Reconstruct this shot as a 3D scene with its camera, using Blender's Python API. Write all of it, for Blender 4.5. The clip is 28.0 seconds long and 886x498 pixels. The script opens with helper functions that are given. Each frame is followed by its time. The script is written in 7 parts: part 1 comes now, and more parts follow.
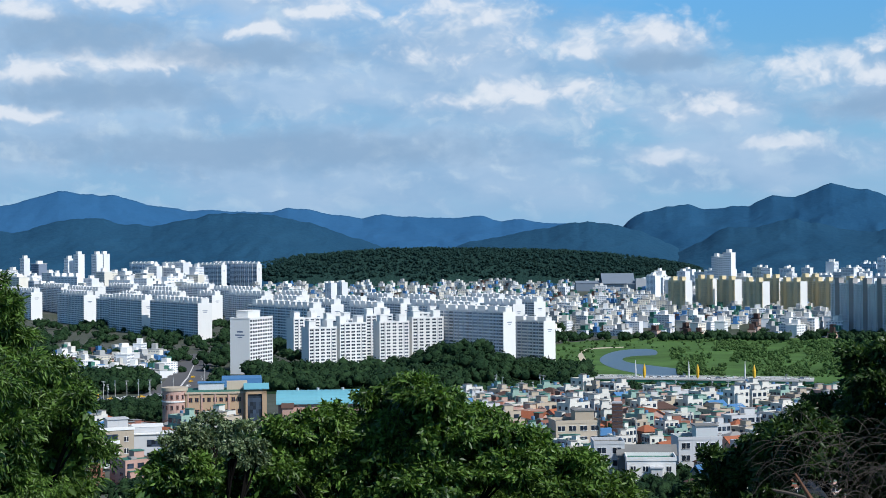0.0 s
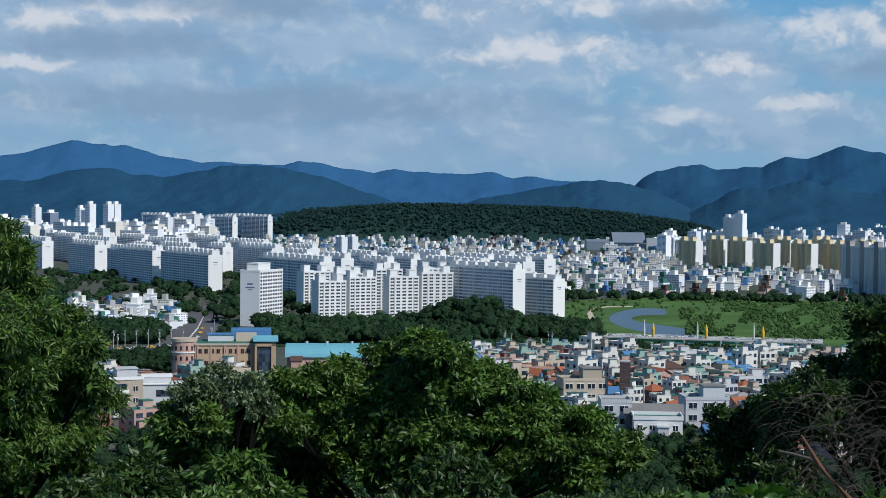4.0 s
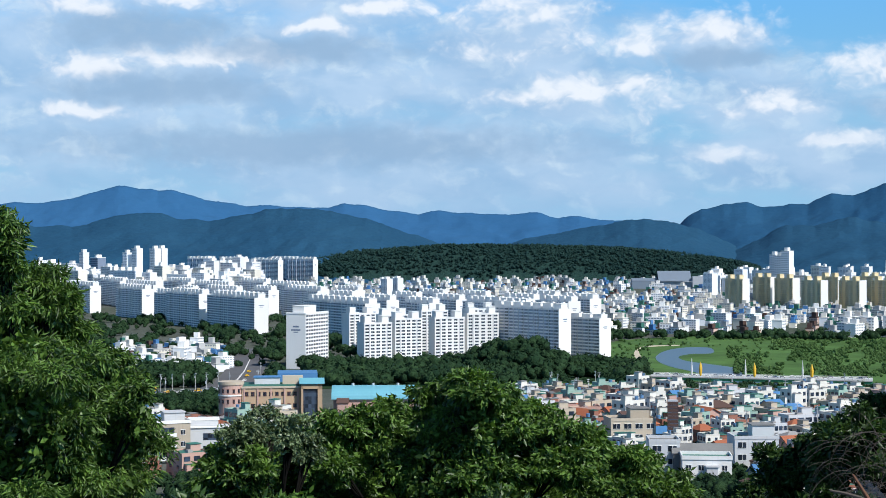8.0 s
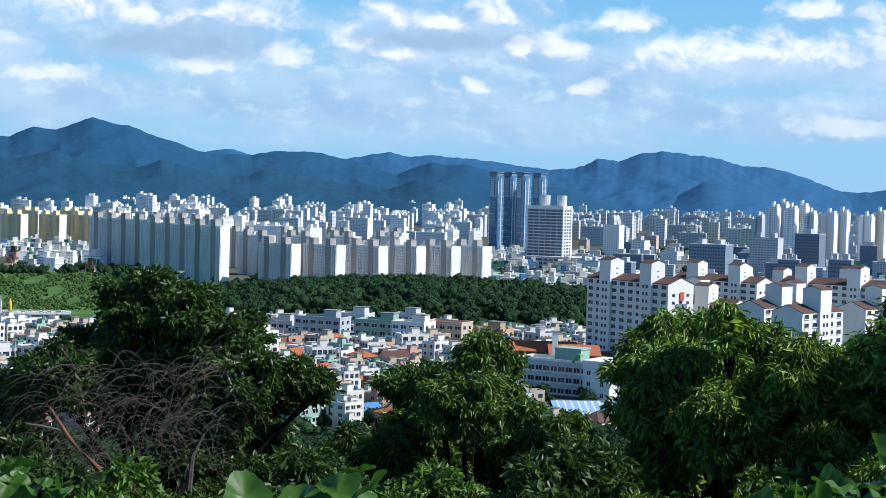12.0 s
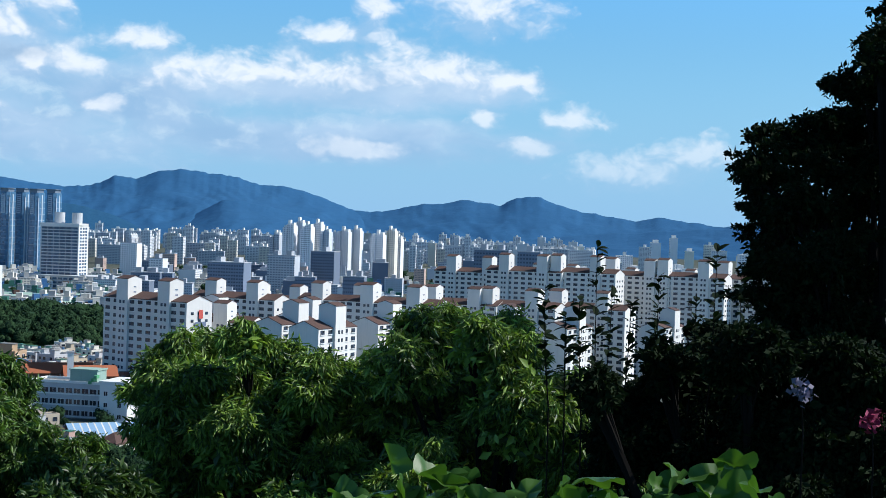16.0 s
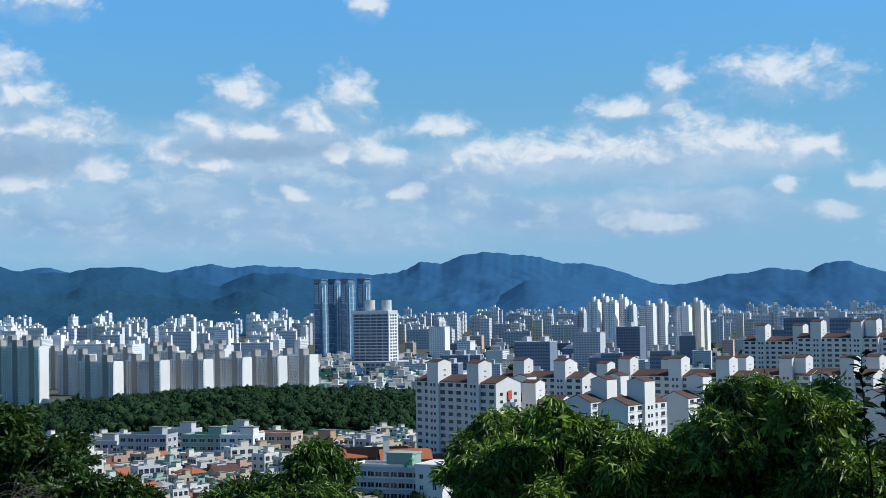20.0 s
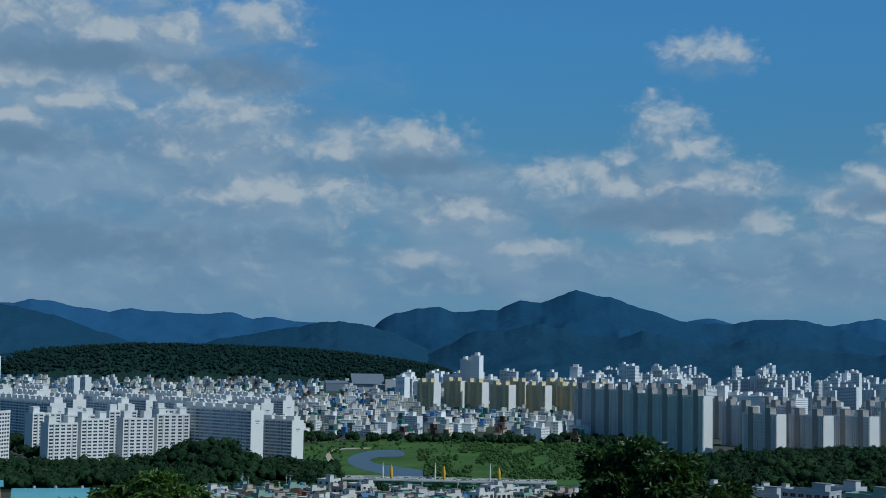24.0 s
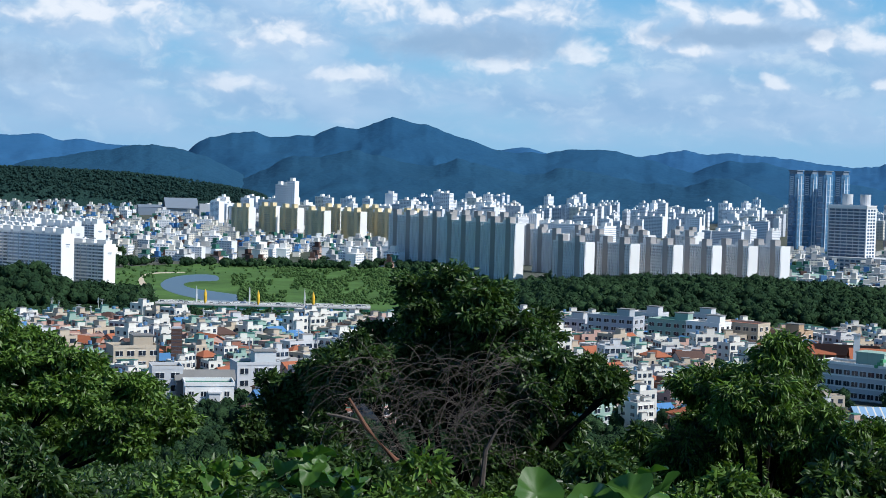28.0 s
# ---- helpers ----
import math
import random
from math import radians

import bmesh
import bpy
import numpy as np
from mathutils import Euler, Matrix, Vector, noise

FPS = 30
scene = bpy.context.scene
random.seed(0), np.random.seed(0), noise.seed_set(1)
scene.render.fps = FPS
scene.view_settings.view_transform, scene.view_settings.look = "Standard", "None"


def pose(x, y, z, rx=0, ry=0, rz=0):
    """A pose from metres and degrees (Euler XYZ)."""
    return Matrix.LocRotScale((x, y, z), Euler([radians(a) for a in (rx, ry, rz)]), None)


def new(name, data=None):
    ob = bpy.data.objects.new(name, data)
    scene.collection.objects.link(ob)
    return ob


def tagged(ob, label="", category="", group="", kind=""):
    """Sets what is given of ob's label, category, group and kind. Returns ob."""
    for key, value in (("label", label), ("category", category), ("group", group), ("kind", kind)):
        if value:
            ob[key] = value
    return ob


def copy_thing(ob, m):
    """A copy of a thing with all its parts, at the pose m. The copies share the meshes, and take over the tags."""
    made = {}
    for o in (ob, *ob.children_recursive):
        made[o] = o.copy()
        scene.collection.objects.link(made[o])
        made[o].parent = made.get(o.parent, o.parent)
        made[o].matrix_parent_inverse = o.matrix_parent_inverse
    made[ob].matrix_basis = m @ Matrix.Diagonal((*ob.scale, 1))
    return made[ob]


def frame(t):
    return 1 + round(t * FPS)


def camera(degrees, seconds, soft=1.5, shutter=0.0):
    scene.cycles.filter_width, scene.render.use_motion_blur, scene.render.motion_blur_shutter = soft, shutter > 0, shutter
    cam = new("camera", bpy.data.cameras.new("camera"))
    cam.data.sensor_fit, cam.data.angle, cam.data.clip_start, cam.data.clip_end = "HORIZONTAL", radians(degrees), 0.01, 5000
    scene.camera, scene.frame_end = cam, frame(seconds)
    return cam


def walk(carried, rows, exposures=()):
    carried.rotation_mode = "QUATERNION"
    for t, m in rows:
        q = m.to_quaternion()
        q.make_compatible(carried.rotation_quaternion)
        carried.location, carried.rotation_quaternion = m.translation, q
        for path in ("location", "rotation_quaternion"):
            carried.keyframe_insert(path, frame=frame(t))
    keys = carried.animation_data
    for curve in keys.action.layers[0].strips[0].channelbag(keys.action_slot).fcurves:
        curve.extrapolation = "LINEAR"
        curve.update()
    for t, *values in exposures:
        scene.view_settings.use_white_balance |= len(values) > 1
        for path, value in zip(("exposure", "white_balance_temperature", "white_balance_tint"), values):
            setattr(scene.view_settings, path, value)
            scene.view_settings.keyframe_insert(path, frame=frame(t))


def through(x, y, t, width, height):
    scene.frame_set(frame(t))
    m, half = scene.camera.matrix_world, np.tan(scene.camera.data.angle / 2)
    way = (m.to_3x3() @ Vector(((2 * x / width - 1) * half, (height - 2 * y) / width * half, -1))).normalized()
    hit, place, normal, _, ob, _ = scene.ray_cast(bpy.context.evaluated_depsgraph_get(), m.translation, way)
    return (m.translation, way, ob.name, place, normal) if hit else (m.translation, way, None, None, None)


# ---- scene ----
LENS = 32.32
EYE = 93.0
# seconds, bearing (clockwise from +y), pitch, lean
ROWS = [
    (0.0, -0.00, 0.16, 0.45),
    (0.5, 0.02, -0.13, 1.33),
    (1.0, -0.32, -0.30, 0.73),
    (1.5, -0.33, -0.46, 0.20),
    (2.0, -0.47, -0.71, -0.05),
    (2.5, -0.63, -0.84, -0.72),
    (3.0, -0.28, -1.03, -0.52),
    (3.5, -0.29, -1.64, -0.55),
    (5.5, -0.85, -0.33, -0.45),
    (6.0, -0.29, -0.15, 0.01),
    (6.5, -0.19, -0.16, -0.26),
    (7.0, -0.25, -0.20, -0.08),
    (7.5, -1.50, -0.05, 0.22),
    (8.0, -2.09, 0.03, 0.09),
    (8.5, 4.62, -0.05, -0.29),
    (9.0, 10.99, -0.13, -0.21),
    (9.5, 15.74, -0.23, 0.15),
    (10.0, 17.12, -0.41, 0.13),
    (10.5, 17.80, -0.52, -0.31),
    (11.0, 18.89, -0.73, -0.83),
    (11.5, 23.76, -1.55, -1.21),
    (13.5, 33.41, -2.04, -2.05),
    (14.0, 38.22, -2.12, -1.67),
    (14.5, 39.80, -2.14, -1.42),
    (15.0, 40.42, -1.94, -1.54),
    (15.5, 43.55, -1.10, -1.58),
    (16.0, 45.13, -0.88, -1.79),
    (16.5, 42.74, 0.82, -1.23),
    (17.0, 41.35, 0.58, -1.13),
    (17.5, 40.72, 0.46, -1.08),
    (18.0, 42.28, 0.28, -1.95),
    (18.5, 41.91, -0.03, -1.62),
    (19.0, 41.74, -0.18, -1.33),
    (19.5, 40.94, -0.30, -0.74),
    (20.0, 33.80, 1.92, 1.03),
    (20.5, 26.32, 3.63, 1.57),
    (22.5, 20.87, 4.68, 0.48),
    (23.0, 15.02, 4.09, 0.25),
    (23.5, 12.39, 3.88, -0.49),
    (24.0, 9.25, 3.91, -0.91),
    (24.5, 6.31, 3.90, -0.87),
    (25.0, 1.94, 1.94, -1.67),
    (25.5, -1.40, -1.56, -2.16),
    (26.0, -0.90, -2.97, 0.18),
    (26.5, 2.43, -2.92, 0.37),
    (27.0, 8.37, -3.50, 0.53),
    (27.5, 12.34, -2.34, -1.07),
    (28.0, 16.27, -2.44, -1.65),
]
# seconds, stops, white balance, tint
EXPOSURES = [(0.0, 0.0, 6200, 10), (1.0, 0.1, 6250, 10), (2.0, 0.0, 6250, 10), (3.0, -0.22, 6200, 10), (3.5, -0.3, 6200, 10), (5.5, -0.15, 6250, 10), (6.0, 0.1, 6300, 10), (8.0, 0.2, 6300, 10), (9.5, 0.28, 6250, 10), (11.0, 0.32, 6250, 10), (14.0, 0.45, 6350, 10), (14.7, 0.25, 6250, 8), (16.0, 0.25, 6200, 9), (16.5, 0.0, 6200, 9), (17.0, -0.08, 6150, 7), (19.5, -0.1, 6150, 7), (20.0, 0.0, 6200, 8), (20.5, -0.3, 6100, 6), (22.5, -1.0, 5700, 2), (24.0, -0.95, 5650, 1), (25.0, -1.05, 5800, 4), (26.0, -0.8, 5850, 8), (27.0, -0.6, 5900, 9), (27.5, 0.0, 6200, 10), (28.0, 0.15, 6200, 10)]


def stance(bearing, pitch, lean, x=0.0, y=0.0, z=0.0):
    return pose(x, y, EYE + z, 0, 0, -bearing) @ pose(0, 0, 0, 90 + pitch) @ pose(0, 0, 0, 0, 0, -lean)


cam = camera(LENS, 28.0, 0.5)
walk(cam, [(t, stance(b, p, r)) for t, b, p, r in ROWS], EXPOSURES)

# ---- world and sun ----
SUN_BEARING, SUN_HEIGHT = 131.0, 44.0
sun = new("sun", bpy.data.lights.new("sun", "SUN"))
sun.data.energy, sun.data.angle, sun.data.color = 4.8, radians(0.53), (1.0, 0.96, 0.90)
sun.matrix_world = pose(0, 0, 300, 90 - SUN_HEIGHT, 0, 180 - SUN_BEARING) 
world = bpy.data.worlds.new("world")
scene.world = world
world.use_nodes = True


class Nodes:
    """Short names for the making of shader nodes."""

    def __init__(self, tree):
        self.tree = tree
        tree.nodes.clear()

    def add(self, kind):
        return self.tree.nodes.new(kind)

    def put(self, socket, value):
        if isinstance(value, bpy.types.NodeSocket):
            self.tree.links.new(value, socket)
        else:
            socket.default_value = value

    def math(self, op, a, b=0.0, c=0.0):
        n = self.add("ShaderNodeMath")
        n.operation = op
        for i, v in enumerate((a, b, c)):
            self.put(n.inputs[i], v)
        return n.outputs[0]

    def vec(self, op, a, b=(0, 0, 0), c=(0, 0, 0)):
        n = self.add("ShaderNodeVectorMath")
        n.operation = op
        self.put(n.inputs[0], a)
        self.put(n.inputs[1], b)
        if op == "MULTIPLY_ADD":
            self.put(n.inputs[2], c)
        return n.outputs["Value"] if op in ("LENGTH", "DOT_PRODUCT") else n.outputs[0]

    def noise(self, vector, scale, detail=4.0, rough=0.5, warp=0.0):
        n = self.add("ShaderNodeTexNoise")
        self.put(n.inputs["Vector"], vector)
        for key, v in (("Scale", scale), ("Detail", detail), ("Roughness", rough), ("Distortion", warp)):
            n.inputs[key].default_value = v
        return n.outputs["Fac"]

    def step(self, value, low, high, a=0.0, b=1.0):
        n = self.add("ShaderNodeMapRange")
        n.interpolation_type = "SMOOTHSTEP"
        for i, v in enumerate((value, low, high, a, b)):
            self.put(n.inputs[i], v)
        return n.outputs[0]

    def mix(self, factor, a, b, blend="MIX"):
        n = self.add("ShaderNodeMix")
        n.data_type, n.blend_type = "RGBA", blend
        self.put(n.inputs[0], factor)
        self.put(n.inputs[6], (*a, 1) if isinstance(a, tuple) else a)
        self.put(n.inputs[7], (*b, 1) if isinstance(b, tuple) else b)
        return n.outputs[2]


# lit heads of cumulus: bearing, height, half width and half height in degrees
HEADS_WEST = [
    (0.6, 8.4, 2.5, 1.4), (-0.3, 7.3, 1.5, 0.8), (-4.3, 8.9, 1.7, 0.6), (-6.3, 8.2, 1.5, 0.5), (2.1, 12.0, 1.4, 0.8), (-0.8, 11.6, 1.2, 0.7), (-6.4, 11.9, 2.3, 1.0),
    (-3.3, 11.3, 1.7, 0.5), (-1.5, 10.0, 0.9, 0.6), (-7.4, 9.7, 2.5, 0.6), (-8.8, 7.1, 1.2, 0.5), (3.1, 5.7, 3.0, 0.7), (5.0, 6.0, 1.4, 0.6), (-11.5, 7.0, 2.6, 0.5),
    (-14.9, 6.6, 1.6, 0.5), (-15.5, 8.8, 1.5, 0.6), (-12.0, 9.2, 2.0, 0.5), (-15.5, 5.1, 1.4, 0.3), (8.0, 7.8, 1.9, 0.6), (5.3, 7.4, 1.0, 0.6), (5.2, 5.8, 1.2, 0.9), (10.0, 5.2, 1.6, 0.5),
]
HEADS_MIDDLE = [
    (17.5, 8.3, 1.1, 0.9), (18.2, 7.5, 1.6, 0.7), (16.0, 7.2, 0.6, 0.5), (13.4, 6.3, 1.6, 0.6), (15.7, 6.3, 1.7, 0.7), (18.9, 6.3, 2.0, 0.8), (26.2, 7.7, 0.9, 0.6), (30.4, 7.6, 0.8, 0.7),
    (25.2, 6.3, 1.0, 0.5), (29.0, 6.6, 1.1, 0.6), (26.8, 6.4, 1.3, 0.4), (23.5, 5.5, 1.1, 0.5), (25.2, 5.2, 1.2, 0.3), (21.3, 4.9, 0.8, 0.45), (18.4, 4.3, 1.4, 0.4), (30.0, 5.3, 0.9, 0.45),
    (31.4, 5.4, 1.0, 0.55), (12.6, 3.9, 1.1, 0.3), (19.0, 11.2, 1.5, 0.5), (31.2, 11.0, 0.6, 0.3), (32.5, 4.0, 0.6, 0.3), (28.4, 4.0, 0.5, 0.3), (8.3, 3.4, 1.1, 0.3), (33.6, 6.3, 1.2, 0.4),
]
HEADS_EAST = [
    (35.3, 5.1, 1.3, 0.7), (37.3, 5.2, 1.9, 0.6), (39.5, 5.3, 2.0, 0.75), (41.6, 5.3, 2.0, 0.7), (43.6, 5.6, 1.9, 0.85), (45.4, 5.4, 1.9, 0.6), (47.2, 5.2, 1.0, 0.5), (46.5, 7.9, 2.1, 0.65),
    (42.3, 7.6, 0.7, 0.75), (41.0, 7.0, 1.4, 0.35), (46.6, 4.0, 0.6, 0.3), (49.9, 4.1, 0.9, 0.35), (48.0, 3.0, 0.7, 0.25), (54.5, 2.8, 1.3, 0.55), (52.0, 2.1, 2.2, 0.5), (41.5, 2.7, 1.6, 0.3),
]
# grey bodies and hazy skirts of the clouds, and the dark bands of the layer in the west
BODIES = [
    (17.4, 5.7, 4.3, 1.5), (27.4, 5.5, 4.6, 1.5), (9.3, 5.6, 3.6, 1.7), (26.0, 3.2, 11.0, 1.4), (11.0, 3.3, 7.0, 1.3), (0.5, 6.6, 6.0, 3.0), (-7.0, 10.8, 9.5, 3.0), (-8.0, 6.5, 9.0, 3.0),
    (-16.0, 6.0, 7.0, 4.5), (-3.0, 3.2, 14.0, 2.4), (38.5, 4.8, 4.5, 0.8), (44.0, 5.0, 4.0, 0.8), (33.5, 4.3, 3.5, 1.4), (40.0, 3.0, 7.0, 0.9), (8.0, 7.5, 2.2, 0.8),
]
DARK_BANDS = [(-13.0, 8.0, 3.2, 0.6), (-7.5, 7.4, 3.5, 0.4), (-12.5, 5.9, 4.0, 0.45), (-7.0, 3.9, 9.0, 0.6), (-4.5, 10.5, 3.5, 0.45), (1.5, 10.2, 2.4, 0.5), (-9.5, 10.6, 2.0, 0.4), (17.0, 5.2, 3.2, 0.5), (8.2, 7.0, 2.2, 0.3), (27.0, 5.7, 3.0, 0.3)]


def build_sky():
    k = Nodes(world.node_tree)
    way = k.add("ShaderNodeTexCoord").outputs["Generated"]
    sep = k.add("ShaderNodeSeparateXYZ")
    k.put(sep.inputs[0], way)
    bearing = k.math("MULTIPLY", k.math("ARCTAN2", sep.outputs[0], sep.outputs[1]), 57.29578)
    height = k.math("MULTIPLY", k.math("ARCSINE", sep.outputs[2]), 57.29578)
    comb = k.add("ShaderNodeCombineXYZ")
    k.put(comb.inputs[0], bearing)
    k.put(comb.inputs[1], height)
    p = comb.outputs[0]

    def shifted(scale, detail, amount):
        n = k.add("ShaderNodeTexNoise")
        k.put(n.inputs["Vector"], k.vec("MULTIPLY", p, (1.0, 1.5, 1.0)))
        n.inputs["Scale"].default_value, n.inputs["Detail"].default_value, n.inputs["Roughness"].default_value = scale, detail, 0.5
        return k.vec("ADD", p, k.vec("MULTIPLY", k.vec("SUBTRACT", n.outputs["Color"], (0.5, 0.5, 0.5)), amount))

    q = shifted(0.55, 3.0, (1.5, 0.8, 0))

    def nearest(where, clouds, soft, grow=1.0):
        best = None
        for b, h, w, t in clouds:
            w, t = w * grow, t * (grow if grow == 1.0 else grow * 1.2)
            d = k.vec("LENGTH", k.vec("MULTIPLY_ADD", where, (1 / w, 1 / t, 0), (-b / w, -h / t, 0)))
            if best is None:
                best = d
            else:
                n = k.add("ShaderNodeMath")
                n.operation = "SMOOTH_MIN"
                k.put(n.inputs[0], best), k.put(n.inputs[1], d)
                n.inputs[2].default_value = soft
                best = n.outputs[0]
        return best

    def billows(where):
        """Rounded lumps at three sizes, as on the heads of cumulus."""
        out = None
        for scale, gain in ((0.8, 0.5), (1.7, 0.4), (3.6, 0.24), (7.5, 0.12)):
            v = k.add("ShaderNodeTexVoronoi")
            v.feature = "SMOOTH_F1"
            k.put(v.inputs["Vector"], k.vec("MULTIPLY", where, (1.0, 1.35, 1.0)))
            v.inputs["Scale"].default_value = scale
            lump = k.math("MULTIPLY", k.math("SUBTRACT", v.outputs["Distance"], 0.42), gain)
            out = lump if out is None else k.math("ADD", out, lump)
        return out

    torn = k.noise(k.vec("MULTIPLY", p, (1.0, 1.4, 1.0)), 1.4, 5.0, 0.55)
    heads = HEADS_WEST + HEADS_MIDDLE + HEADS_EAST

    def thickness(where):
        return k.math("ADD", nearest(where, heads, 0.3, 1.08), k.math("MULTIPLY", billows(where), 1.5))

    near = k.math("ADD", thickness(q), k.math("MULTIPLY", k.math("SUBTRACT", torn, 0.5), 1.2))
    over = k.math("ADD", thickness(k.vec("ADD", q, (0.2, 0.5, 0))), k.math("MULTIPLY", k.math("SUBTRACT", torn, 0.5), 1.2))
    # heads that look at the sun, up and to the right, are bright; bellies are grey and melt away
    crown = k.step(k.math("SUBTRACT", over, near), -0.35, 0.72)
    puff = k.math("MULTIPLY", k.step(near, 1.6, 0.35, 0.0, 0.88), k.math("ADD", 0.5, k.math("MULTIPLY", crown, 0.5)))
    # wide bodies of thin grey cloud, streaked along the horizon
    wide = k.noise(k.vec("MULTIPLY", q, (0.22, 0.75, 1.0)), 1.0, 6.0, 0.58)
    body = k.math("ADD", nearest(q, BODIES, 0.35), k.math("MULTIPLY", k.math("SUBTRACT", wide, 0.5), 1.5))
    veil = k.step(body, 1.5, 0.35, 0.0, 0.86)
    n1 = k.noise(k.vec("MULTIPLY", q, (0.42, 0.85, 1.0)), 0.5, 4.0, 0.5)
    n2 = k.noise(k.vec("MULTIPLY", k.vec("ADD", q, (0.5, 0.9, 0)), (0.42, 0.85, 1.0)), 0.5, 4.0, 0.5)
    relief = k.step(k.math("SUBTRACT", n1, n2), -0.2, 0.22)
    dark = k.step(k.math("ADD", nearest(q, DARK_BANDS, 0.3, 1.2), k.math("MULTIPLY", k.math("SUBTRACT", torn, 0.5), 0.9)), 1.3, 0.3, 0.0, 0.82)
    sky = k.add("ShaderNodeTexSky")
    sky.sky_type, sky.sun_disc = "NISHITA", False
    sky.sun_elevation, sky.sun_rotation = radians(SUN_HEIGHT), radians(SUN_BEARING)
    sky.air_density, sky.dust_density, sky.ozone_density = 1.2, 0.6, 2.0
    tint = k.mix(k.step(height, 14.0, 45.0), tuple(SKY_GAIN * c for c in SKY_TINT), tuple(SKY_GAIN * c for c in ZENITH_TINT))
    lift = k.math("MULTIPLY", k.step(height, 6.0, 13.0, 1.0, 1.28), k.step(height, 16.0, 40.0, 1.0, 0.8))
    clear = k.mix(1.0, k.vec("MULTIPLY", sky.outputs[0], tint), lift, "MULTIPLY")
    haze = k.mix(k.step(height, 11.0, -1.0, 0.0, 0.85), clear, HAZE)
    grey = k.mix(k.math("MULTIPLY", relief, k.step(height, 0.5, 5.0, 0.35, 1.0)), CLOUD_SHADE, CLOUD_MID)
    veiled = k.mix(veil, haze, grey)
    # scraps of broken cumulus low over the mountains
    scrap_a = k.noise(k.vec("MULTIPLY", q, (0.85, 1.2, 1.0)), 0.8, 5.0, 0.55)
    scrap_b = k.noise(k.vec("MULTIPLY", k.vec("ADD", q, (0.25, 0.4, 0)), (0.85, 1.2, 1.0)), 0.8, 5.0, 0.55)
    scrap = k.math("MULTIPLY", k.math("MULTIPLY", k.step(scrap_a, 0.45, 0.68), k.step(body, 1.3, 0.8)), k.math("MULTIPLY", k.step(height, 0.6, 4.0, 0.12, 0.5), k.step(bearing, 52.0, 36.0)))
    veiled = k.mix(scrap, veiled, k.mix(k.step(k.math("SUBTRACT", scrap_a, scrap_b), -0.1, 0.2), CLOUD_UNDER, CLOUD_TOP))
    white = k.mix(crown, CLOUD_UNDER, CLOUD_LIT)
    full = k.mix(k.math("MULTIPLY", puff, k.step(height, 1.0, 6.0, 0.4, 1.0)), veiled, white)
    full = k.mix(dark, full, CLOUD_DARK)
    ground = k.mix(k.step(height, -0.5, -4.0), full, (0.10, 0.12, 0.10))
    out = k.add("ShaderNodeOutputWorld")
    back = k.add("ShaderNodeBackground")
    k.put(back.inputs[0], ground)
    back.inputs[1].default_value = 1.0
    k.put(out.inputs[0], back.outputs[0])


SKY_GAIN, SKY_TINT, ZENITH_TINT = 0.085, (0.50, 0.98, 1.40), (0.26, 0.34, 0.43)
HAZE = (0.28, 0.50, 0.76)
CLOUD_SHADE, CLOUD_MID, CLOUD_UNDER, CLOUD_LIT, CLOUD_TOP, CLOUD_DARK = (0.29, 0.45, 0.65), (0.47, 0.60, 0.76), (0.40, 0.54, 0.71), (0.80, 0.83, 0.87), (0.62, 0.74, 0.82), (0.27, 0.41, 0.58)
build_sky()

# ---- materials ----
def surface(name, colour, rough=0.8, spread=0.12, grain=(0.15, 2.0), bump=0.0, bump_scale=1.0, metal=0.0, by_object=0.0, specular=0.3, streak=0.0):
    """A weathered surface: its colour wanders at two sizes, and a little from thing to thing."""
    m = bpy.data.materials.new(name)
    m.use_nodes = True
    k = Nodes(m.node_tree)
    place = k.add("ShaderNodeTexCoord").outputs["Object"]
    big, small = k.noise(place, grain[0], 4.0, 0.6), k.noise(place, grain[1], 5.0, 0.65)
    wander = k.math("ADD", k.math("MULTIPLY", k.math("SUBTRACT", big, 0.5), 2.2 * spread), k.math("MULTIPLY", k.math("SUBTRACT", small, 0.5), 1.4 * spread))
    if streak:
        run = k.noise(k.vec("MULTIPLY", place, (1.2, 1.2, 0.06)), 1.0, 3.0, 0.6)
        wander = k.math("ADD", wander, k.math("MULTIPLY", k.step(run, 0.55, 0.75), -streak))
    if by_object:
        info = k.add("ShaderNodeObjectInfo").outputs["Random"]
        wander = k.math("ADD", wander, k.math("MULTIPLY", k.math("SUBTRACT", info, 0.5), 2 * by_object))
    base = k.mix(1.0, colour, k.math("ADD", wander, 1.0), "MULTIPLY")
    shader = k.add("ShaderNodeBsdfPrincipled")
    k.put(shader.inputs["Base Color"], base)
    k.put(shader.inputs["Roughness"], k.math("ADD", rough, k.math("MULTIPLY", k.math("SUBTRACT", small, 0.5), 0.2)))
    shader.inputs["Metallic"].default_value = metal
    shader.inputs["Specular IOR Level"].default_value = specular
    if bump:
        b = k.add("ShaderNodeBump")
        b.inputs["Strength"].default_value, b.inputs["Distance"].default_value = bump, bump_scale
        k.put(b.inputs["Height"], small)
        k.put(shader.inputs["Normal"], b.outputs[0])
    k.put(k.add("ShaderNodeOutputMaterial").inputs[0], shader.outputs[0])
    return m


